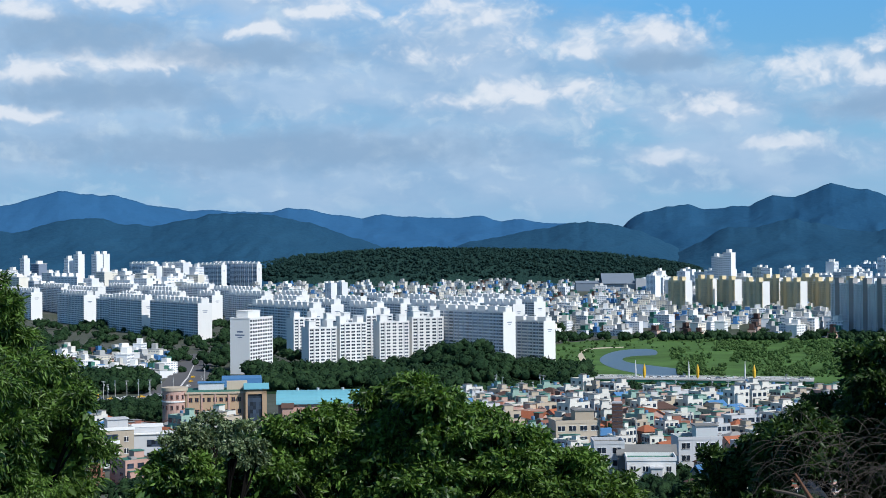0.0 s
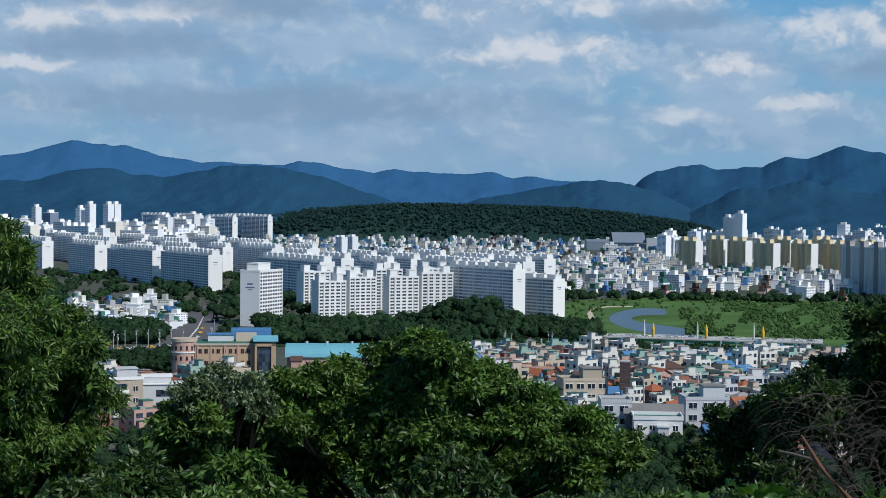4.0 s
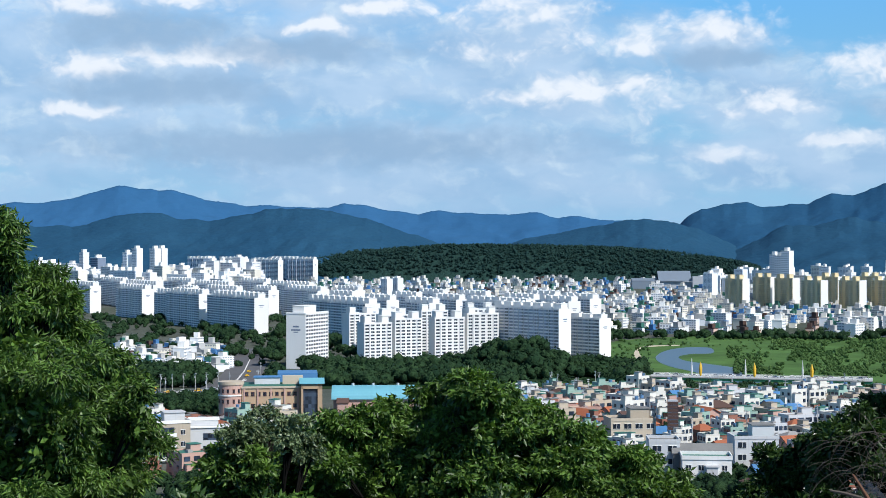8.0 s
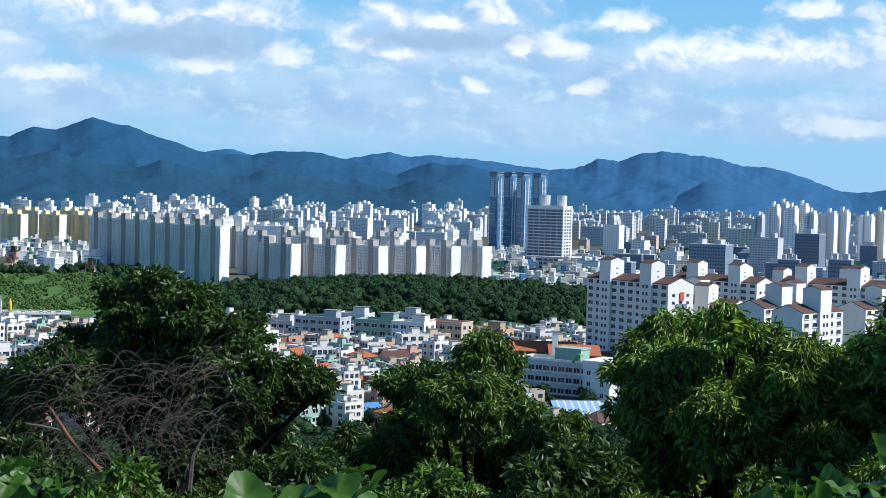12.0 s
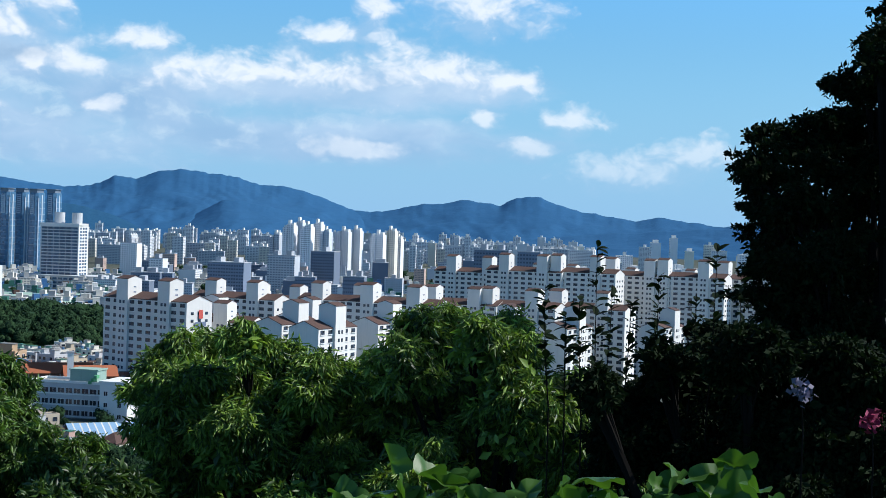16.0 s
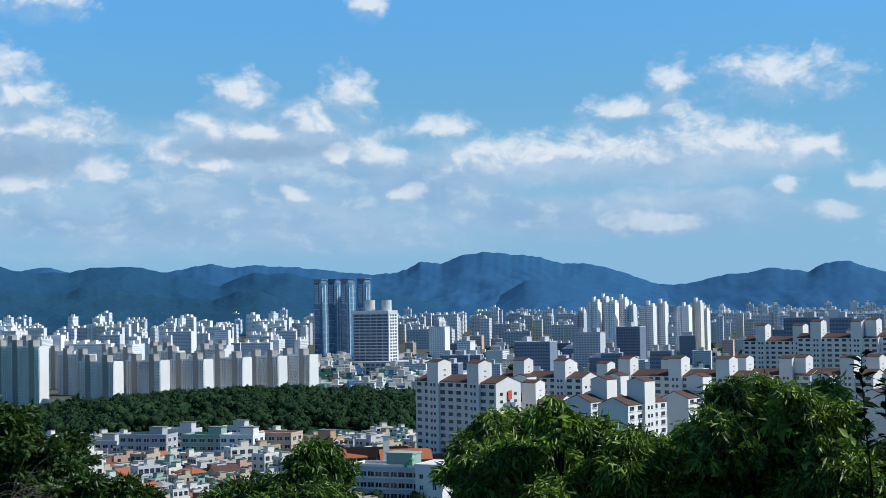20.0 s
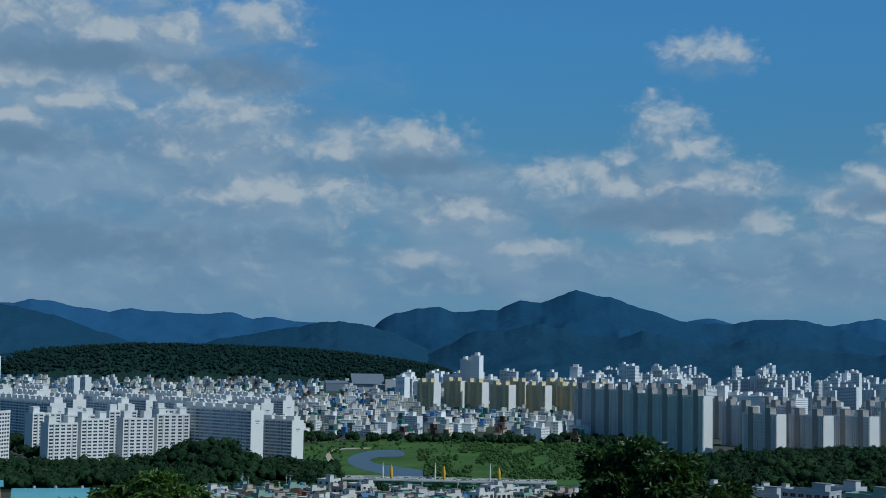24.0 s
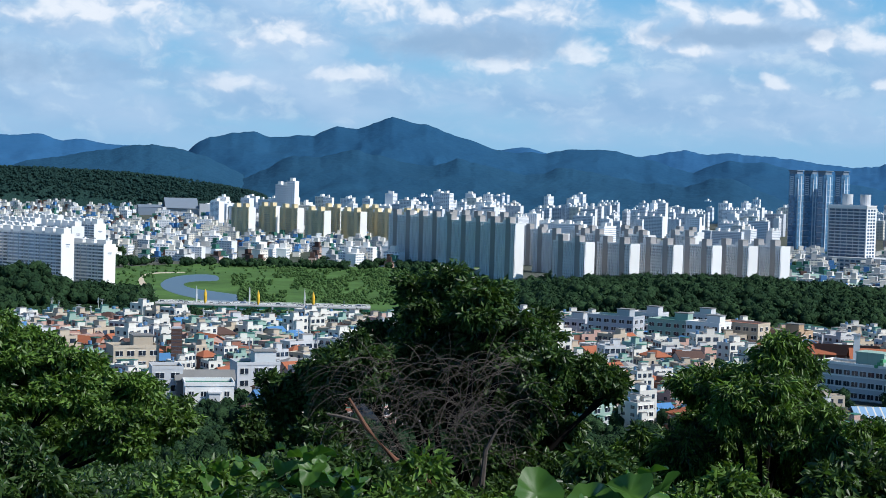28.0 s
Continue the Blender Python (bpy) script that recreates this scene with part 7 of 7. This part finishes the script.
def lookout_tree(name, label, d, lobes, leaf, sprays, material, seed, droop=0.6, slim=0.2, per=8, root=None, swell=1.12):
    """A tree close by. lobes: bearing, height and radius in degrees of the rounded masses of its crown, all about d metres off."""
    r = np.random.RandomState(seed)
    top = thing(name, label, "tree" if name == "leafy_tree" else "shrub")
    k = d * math.pi / 180
    mid = []
    for i, (b, h, rad) in enumerate(lobes):
        dd = d * (1 + 0.06 * math.sin(i * 2.4))
        a = radians(b)
        mid.append((np.array([dd * math.sin(a), dd * math.cos(a), EYE + dd * math.tan(radians(h))]), rad * k * swell))
    # every mass is broken up into flat tufts that hang like shingles, with gaps between them
    tufts = []
    for c, q in mid:
        for _ in range(17):
            v = r.normal(0, 1, 3)
            v[2] += 0.3
            v /= np.linalg.norm(v)
            tufts.append((c + v * q * r.uniform(0.55, 1.0), min(q * r.uniform(0.18, 0.42), 0.2)))
    area = sum(q * q for _, q in tufts)
    cs, ws = [], []
    for c, q in tufts:
        m = max(3, int(sprays * q * q / area))
        v = r.normal(0, 1, (m, 3))
        v[:, 2] = np.where(r.uniform(0, 1, m) < 0.75, np.abs(v[:, 2]), v[:, 2])
        v /= np.linalg.norm(v, axis=1)[:, None]
        cs.append(c + v * (q * r.uniform(0.1, 1.25, m) ** 0.6)[:, None] * np.array([1.15, 1.15, 0.6]))
        ws.append(v * np.array([0.8, 0.8, 0.5]) + r.normal(0, 0.3, (m, 3)))
    verts, faces = spray_leaves(np.concatenate(cs), np.concatenate(ws), leaf, per, r, droop, slim)
    # broader old leaves fill the heart of the crown
    hearts = []
    for c, q in mid:
        v = r.normal(0, 1, (int(sprays * 0.22 * q * q / sum(p * p for _, p in mid)) + 2, 3))
        v /= np.linalg.norm(v, axis=1)[:, None]
        hearts.append(c + v * q * r.uniform(0.05, 0.72, (len(v), 1)) - np.array([0, 0, 0.12]) * q)
    heart = np.concatenate(hearts)
    v2, f2 = spray_leaves(heart, r.normal(0, 0.5, heart.shape), max(leaf * 1.15, 0.045), 8, r, 0.3, 0.26)
    verts, faces = np.concatenate([verts, v2]), np.concatenate([faces, f2 + len(verts)])
    part("crown", mesh_from_arrays("crown", verts, faces, material), top)
    b0, d0 = root if root else (sum(b for b, _, _ in lobes) / len(lobes), d)
    foot = at(b0, d0)
    fork = foot.lerp(Vector(np.mean([c for c, _ in mid], 0)), 0.3)
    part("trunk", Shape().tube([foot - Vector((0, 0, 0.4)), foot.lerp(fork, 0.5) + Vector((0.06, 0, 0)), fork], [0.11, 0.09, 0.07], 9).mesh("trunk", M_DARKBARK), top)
    limbs = Shape()
    for c, q in mid:
        c = Vector(c) - Vector((0, 0, 0.2 * q))
        bend = fork.lerp(c, 0.5) + Vector(r.uniform(-0.15, 0.15, 3)) * q
        limbs.tube([fork, bend, c], [0.035, 0.024, 0.013], 6)
        for _ in range(7):
            e = c + Vector(r.normal(0, 1, 3)).normalized() * q * 0.8
            limbs.tube([bend.lerp(c, r.uniform(0.3, 1)), c.lerp(e, 0.5) + Vector(r.uniform(-0.1, 0.1, 3)) * q, e], [0.012, 0.008, 0.004], 5)
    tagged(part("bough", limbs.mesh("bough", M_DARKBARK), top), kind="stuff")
    return top


WEST_TREE = [(-19.4, -0.5, 2.3), (-17.5, -2.8, 1.9), (-17.9, -5.2, 3.2), (-15.7, -5.3, 2.1), (-14.7, -6.9, 1.9), (-17.1, -8.1, 2.8), (-14.3, -8.6, 1.6), (-18.3, 0.3, 1.0), (-16.6, -1.8, 1.0), (-14.5, -4.3, 0.9), (-13.6, -5.9, 0.8), (-15.9, -3.4, 1.1)]
WIDE_TREE = [(-1.1, -5.1, 0.6), (-1.8, -5.9, 1.2), (-0.6, -6.3, 1.4), (-3.1, -7.05, 1.5), (-4.8, -7.05, 1.2), (-6.5, -7.65, 1.3), (-8.1, -8.05, 1.2), (-9.6, -8.35, 1.1), (-10.3, -9.05, 1.0), (1.3, -7.2, 1.5), (2.4, -7.6, 1.2), (3.7, -8.0, 1.1), (5.1, -8.4, 1.0), (6.3, -9.0, 0.8), (-5.2, -9.15, 1.8), (-1.8, -8.8, 2.0), (1.5, -9.0, 1.8), (-7.5, -9.25, 1.3), (4.5, -9.3, 1.2)]
OAK_TREE = [(16.6, -3.9, 0.8), (15.5, -4.7, 1.0), (17.9, -4.6, 1.0), (14.6, -6.0, 1.2), (16.7, -5.9, 1.6), (18.8, -5.8, 1.2), (20.1, -5.5, 0.8), (13.3, -7.2, 1.2), (15.5, -7.7, 1.8), (18.0, -7.9, 1.8), (20.1, -7.3, 1.2), (21.6, -7.3, 1.0), (11.7, -7.8, 0.9), (10.4, -8.1, 0.8), (9.4, -9.4, 0.9), (12.1, -9.6, 1.1), (20.6, -9.3, 1.2), (22.7, -7.3, 0.6), (19.0, -10.3, 1.6), (21.5, -10.6, 1.2)]
SMALL_TREE = [(28.5, -6.9, 0.9), (29.2, -7.5, 0.9), (27.4, -7.9, 0.9), (25.8, -7.3, 0.8), (26.8, -7.1, 0.8), (28.8, -6.0, 0.8), (29.5, -6.5, 0.7), (28.2, -7.8, 1.0), (26.5, -8.7, 1.1), (29.1, -8.6, 1.2), (30.4, -8.8, 1.0), (31.8, -9.1, 1.0), (25.3, -9.7, 0.8), (27.4, -10.3, 1.2), (29.8, -10.4, 1.4), (32.0, -10.5, 1.2), (23.8, -9.6, 0.7)]
DROOPING_TREE = [(35.3, -5.0, 0.8), (36.7, -4.8, 0.8), (38.0, -4.7, 0.8), (39.3, -5.3, 0.8), (34.7, -6.3, 1.1), (36.3, -6.7, 1.6), (38.5, -6.7, 1.7), (40.6, -6.3, 1.2), (41.8, -6.0, 0.9), (41.4, -7.5, 1.2), (37.6, -8.4, 1.6), (39.8, -8.4, 1.6), (35.1, -8.2, 1.1), (35.8, -9.8, 1.5), (38.6, -10.1, 1.7), (41.8, -9.6, 1.5)]
ROUND_TREE = [(44.3, -4.0, 0.8), (45.3, -4.0, 0.8), (46.4, -4.2, 0.8), (47.7, -3.9, 0.7), (48.3, -4.6, 0.6), (43.9, -5.4, 1.1), (45.6, -5.7, 1.6), (47.7, -5.7, 1.3), (43.5, -6.8, 1.2), (45.7, -7.6, 1.8), (48.2, -7.3, 1.4), (42.9, -8.1, 1.2), (49.9, -6.6, 1.2), (50.4, -8.4, 1.5), (47.8, -9.3, 1.6), (44.2, -9.7, 1.6), (50.6, -10.0, 1.4), (52.0, -8.8, 1.4), (52.4, -10.4, 1.4)]
# Lobes past bearing 63 reach out of view, added for their shade.
TALL_TREE = [(60.5, 5.8, 1.2), (61.9, 7.6, 1.2), (61.0, 6.6, 1.0), (59.8, 4.4, 1.2), (58.6, 3.4, 1.2), (57.0, 2.9, 1.0), (56.5, 2.1, 0.8), (58.3, 1.5, 1.6), (60.2, 2.5, 1.9), (57.1, 0.7, 1.1), (58.8, -0.7, 1.8), (60.7, -0.3, 1.9), (57.7, -1.8, 1.3), (59.6, -2.9, 2.0), (61.2, -3.7, 1.9), (58.6, -4.2, 1.5), (63.2, 5.0, 2.0), (64.5, 1.5, 2.3), (65.5, 7.0, 2.2), (63.6, 9.0, 1.6), (67, 4, 2.4), (67, -1, 2.4), (64, -2.5, 2.2), (69, 8, 2.2), (70, 2, 2.4)]
DARK_SHRUB = [(53.6, -5.0, 1.0), (55.2, -4.5, 1.0), (56.7, -4.7, 1.3), (54.9, -6.5, 1.8), (57.4, -6.8, 2.0), (59.8, -6.6, 2.2), (52.8, -6.7, 1.1), (51.1, -6.1, 0.8), (52.0, -7.9, 1.6), (55.2, -8.5, 1.8), (58.2, -8.7, 1.8)]


lookout_tree("leafy_tree", "broad leafy tree with narrow drooping leaves", 12.5, WEST_TREE, 0.07, 14000, M_LEAF, 61, droop=0.8, slim=0.12)
lookout_tree("leafy_tree", "wide tree with small glossy leaves", 13.5, WIDE_TREE, 0.062, 19000, M_LEAF, 62, slim=0.2)
lookout_tree("shrub", "shrub with small pale silvery leaves", 12.6, [(-9.7, -7.0, 0.7), (-8.7, -6.6, 0.8), (-7.8, -6.8, 0.7), (-9.1, -7.5, 0.8), (-7.2, -7.4, 0.6)], 0.042, 1300, M_SILVER, 90)
lookout_tree("leafy_tree", "dark oak tree with dead twigs on one side", 12.0, OAK_TREE, 0.062, 17000, M_LEAF_DARK, 63, slim=0.2)
lookout_tree("leafy_tree", "small tree with clumps of drooping leaves", 12.5, SMALL_TREE, 0.075, 10000, M_LEAF, 64, droop=1.1, slim=0.12)
lookout_tree("leafy_tree", "broad tree with long narrow drooping leaves", 11.5, DROOPING_TREE, 0.082, 12000, M_LEAF_BRIGHT, 65, droop=1.1, slim=0.11)
lookout_tree("leafy_tree", "round tree with long narrow drooping leaves", 11.0, ROUND_TREE, 0.082, 11500, M_LEAF_BRIGHT, 66, droop=1.1, slim=0.11)
lookout_tree("leafy_tree", "tall tree against the light, shade put into its leaf colour", 9.5, TALL_TREE, 0.036, 26000, M_LEAF_BLACK, 67, slim=0.28, swell=1.2)
lookout_tree("shrub", "dense shrub with deep shade put into its leaf colour", 6.4, DARK_SHRUB + [(58.5, -8.5, 2.2), (61, -8, 2.4), (63.5, -8, 2.6), (56, -10.5, 2.0), (60, -11.5, 2.4), (63, -12, 2.4), (51, -11.5, 1.8)], 0.032, 20000, M_LEAF_BLACK, 68, slim=0.28)
# Stands right of the view; added to throw shade on the round tree.
lookout_tree("leafy_tree", "unseen tall tree added to shade the trees beside it", 13.0, [(66.5, 6, 2.2), (68, 10, 2.5), (66.5, 13, 2.0), (71, 7, 2.6), (71, 13, 2.5), (67, 1, 2.4), (72, 2, 2.6), (69, 16, 2.0)], 0.08, 5000, M_LEAF_DARK, 69)
for i, (b, h, rad) in enumerate(((8, -12.0, 1.8), (12.5, -11.6, 1.8), (16, -12.6, 2.2), (22.5, -11.8, 1.8), (27, -12.2, 2.0), (32.5, -11.2, 2.0), (34, -13.0, 2.2), (-12, -10.8, 1.8), (-8, -11.6, 2.2), (0, -12, 2.4), (40, -12.5, 2.2), (46, -12.8, 2.4))):
    lookout_tree("shrub", "low leafy shrub on the hillside", 10.0, [(b, h, rad), (b + 1.5, h - 1.2, rad), (b - 1.6, h - 0.9, rad * 0.8)], 0.075, 1600, M_LEAF_DARK if i % 2 else M_LEAF, 70 + i)


# ---- dead branches, shoots, vines and flowers ----
def near(bearing, height, d):
    a = radians(bearing)
    return Vector((d * math.sin(a), d * math.cos(a), EYE + d * math.tan(radians(height))))


def dead_branches():
    top = thing("dead_branch", "broken red-brown dead branch with bare twigs", "branch")
    part("main_branch", Shape().tube([near(b, h, 10.4) for b, h in ((12.9, -8.1), (13.6, -9.2), (14.7, -10.35), (15.8, -10.85), (16.6, -11.8), (17.2, -13.4), (17.4, -19))], [0.008, 0.017, 0.022, 0.026, 0.03, 0.036, 0.045], 8).mesh("main_branch", M_RUSTWOOD), top)
    part("side_branch", Shape().tube([near(b, h, 10.4) for b, h in ((12.1, -8.7), (12.6, -8.78), (13.3, -8.95))], [0.008, 0.012, 0.014], 6).mesh("side_branch", M_DEADWOOD), top)
    part("side_branch", Shape().tube([near(b, h, 10.6) for b, h in ((17.9, -13), (17.95, -11.6), (18.1, -9.9), (18.5, -9.1))], [0.03, 0.022, 0.016, 0.008], 6).mesh("side_branch", M_DEADWOOD), top)
    r = random.Random(3)
    twigs = Shape()
    for _ in range(380):
        b, h = r.uniform(12.6, 19.4), r.uniform(-10.6, -6.6)
        way = Vector((r.uniform(-0.7, 0.7), r.uniform(-0.2, 0.2), r.uniform(0.0, 0.9))).normalized()
        pts, sag = [near(b, h, r.uniform(10.6, 11.3))], r.uniform(0.15, 0.5)
        for _ in range(7):
            way = (way + Vector((r.uniform(-0.12, 0.12), r.uniform(-0.1, 0.1), -sag))).normalized()
            pts.append(pts[-1] + way * r.uniform(0.04, 0.075))
        twigs.tube(pts, [0.0024, 0.0022, 0.002, 0.0018, 0.0016, 0.0013, 0.001, 0.0007], 4)
    tagged(part("twig_tangle", twigs.mesh("twig_tangle", M_DEADWOOD), top, label="tangle of bare grey twigs"), kind="stuff")


dead_branches()


def blade(length, width, bend=0.25):
    """A small narrow leaf with a fold along its midrib."""
    s, n = Shape(), 5
    ribs = []
    for i in range(n):
        t = i / (n - 1)
        w = width * math.sin(math.pi * min(1, t * 0.94 + 0.06)) ** 0.8
        y, z = t * length, -bend * length * t * t
        ribs.append([(-w, y, z + 0.25 * w), (0, y, z), (w, y, z + 0.25 * w)])
    v = [p for r in ribs for p in r]
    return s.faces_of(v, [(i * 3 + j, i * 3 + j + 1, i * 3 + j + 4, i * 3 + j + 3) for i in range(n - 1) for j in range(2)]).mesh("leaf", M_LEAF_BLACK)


def lobed_leaf(size, fold, cut, wave, seed):
    """A broad three-lobed leaf, notched at the stalk, folded at the midrib and wavy at the edge."""
    r = random.Random(seed)
    rim, n = [], 26
    for i in range(n):
        p = math.tau * i / n
        q = 0.5 * size * (1 + cut * math.cos(3 * p) + 0.14 * math.cos(p) + r.uniform(-0.05, 0.05))
        x, y = q * math.sin(p), q * math.cos(p)
        rim.append((x, y, fold * abs(x) - 0.25 * y * y / size + wave * size * math.cos(5 * p + seed)))
    inner = [(x * 0.55, y * 0.55, z * 0.5) for x, y, z in rim]
    v = [(0, 0, -0.01 * size)] + inner + rim
    f = [(0, 1 + i, 1 + (i + 1) % n) for i in range(n)] + [(1 + i, 1 + n + i, 1 + n + (i + 1) % n, 1 + (i + 1) % n) for i in range(n)]
    m = Shape().faces_of(v, f).mesh("leaf", M_VINE)
    m.polygons.foreach_set("use_smooth", [True] * len(m.polygons))
    return m


VINE_BLADES = [lobed_leaf(0.085, 0.45, 0.2, 0.05, 1), lobed_leaf(0.075, 0.7, 0.26, 0.06, 2), lobed_leaf(0.09, 0.25, 0.22, 0.07, 3), lobed_leaf(0.065, 0.9, 0.15, 0.05, 4), lobed_leaf(0.08, -0.3, 0.24, 0.06, 5)]


def vine(spots, d, seed, spread, count, label):
    r = random.Random(seed)
    top = thing("vine", label, "vine")
    base = [near(b, h, d) for b, h in spots]
    line = []
    for p, q in zip(base, base[1:]):
        line += [p - Vector((0, 0, 0.05)), p.lerp(q, 0.5) - Vector((0, 0, r.uniform(0.03, 0.1)))]
    part("stem", Shape().tube(line + [base[-1] - Vector((0, 0, 0.05))], [0.004] * (len(line) + 1), 6).mesh("vine_stem", M_STEM), top)
    for p in base[::2]:
        part("stem", Shape().tube([p - Vector((0, 0, 0.05)), p.lerp(Vector((p.x, p.y, ground(d))), 0.5) + Vector((0.03, 0, 0)), Vector((p.x * 1.02, p.y * 1.02, ground(d) - 0.05))], [0.004, 0.005, 0.006], 5).mesh("vine_stem", M_STEM), top)
    for p in base:
        for _ in range(count):
            q = p + Vector((r.uniform(-spread, spread), r.uniform(-0.12, 0.12), r.uniform(-0.12, 0.02)))
            o = part("leaf", r.choice(VINE_BLADES), top, q)
            o.rotation_euler = (r.gauss(0.5, 0.55), r.gauss(0, 0.5), r.uniform(0, math.tau))
            k = r.uniform(0.6, 1.2)
            o.scale = (k, k, k)


vine([(40.0, -10.9), (41.4, -10.6), (42.9, -10.3), (44.5, -9.6), (46.3, -9.9), (47.7, -10.2), (49.8, -9.7), (51.2, -10.3), (52.5, -9.5), (54.3, -9.0), (55.4, -8.8), (56.6, -9.6), (58.0, -10.2)], 2.9, 5, 0.075, 11, "bright green broad-leaved vine along the edge of the lookout")
vine([(20.0, -12.2), (20.9, -11.8), (21.9, -11.0), (23.0, -11.2), (24.2, -11.0), (25.0, -11.9), (25.8, -12.6)], 3.0, 6, 0.06, 8, "bright green broad-leaved vine below the lookout")
vine([(8.8, -10.6), (9.9, -10.3), (11.2, -10.1), (12.2, -10.7)], 5.5, 7, 0.12, 9, "heap of broad green vine leaves")


def shoots():
    r = random.Random(8)
    small = blade(0.055, 0.014, 0.2)
    for b, top_h, low in ((49.0, -2.1, -7.5), (50.9, -0.6, -8), (53.2, -1.6, -8), (55.3, -0.4, -8), (49.8, -3.1, -8), (54.6, -2.2, -8), (52.2, -2.6, -8), (51.5, -2.0, -8), (56.2, -1.4, -8), (50.3, -2.4, -8)):
        ob = thing("shoot", "upright leafy shoot of a dark shrub", "plant", group="upright shoots")
        d = r.uniform(6.1, 6.8)
        lean = r.uniform(-0.4, 0.4)
        pts = [near(b + lean * (1 - t) ** 2, low + (top_h - low) * t, d) for t in np.linspace(0, 1, 7)]
        pts[0] = near(b + lean, -24, d)
        part("stem", Shape().tube(pts, [0.004, 0.0035, 0.003, 0.0025, 0.002, 0.0016, 0.0012], 5).mesh("shoot_stem", M_DARKBARK), ob)
        for i in range(46):
            t = r.uniform(0.3, 1.0)
            k = t * 6
            p = pts[int(min(k, 5))].lerp(pts[int(min(k, 5)) + 1], k - int(min(k, 5)))
            o = part("leaf", small, ob, p)
            o.rotation_euler = (r.uniform(-0.2, 1.0), r.uniform(-0.5, 0.5), r.uniform(0, math.tau))
            o.scale = (r.uniform(0.7, 1.2),) * 3


shoots()


def flowers(b, h, d, material, label, seed):
    r = random.Random(seed)
    ob = thing("flower_cluster", label, "flowers")
    petals = Shape()
    for _ in range(70):
        p = near(b + r.gauss(0, 0.2), h + r.gauss(0, 0.2), d + r.uniform(-0.1, 0.1))
        a, c = Vector((r.gauss(0, 1), r.gauss(0, 1), r.gauss(0, 1))).normalized() * 0.013, Vector((r.gauss(0, 1), r.gauss(0, 1), r.gauss(0, 1))).normalized() * 0.013
        petals.faces_of([p - a, p + c, p + a, p - c], [(0, 1, 2, 3)])
    tagged(part("petal_heap", petals.mesh("petal_heap", material), ob), kind="stuff")
    part("stem", Shape().tube([near(b, -22, d), near(b + 0.1, h - 1.5, d), near(b, h, d)], [0.004, 0.003, 0.002], 5).mesh("flower_stem", M_DARKBARK), ob)


flowers(61.0, -6.5, 5.0, M_FLOWER, "magenta flower cluster on a shaded shrub", 1)
flowers(58.5, -5.6, 5.5, M_PALEFLOWER, "pale lilac flower cluster on a shaded shrub", 2)
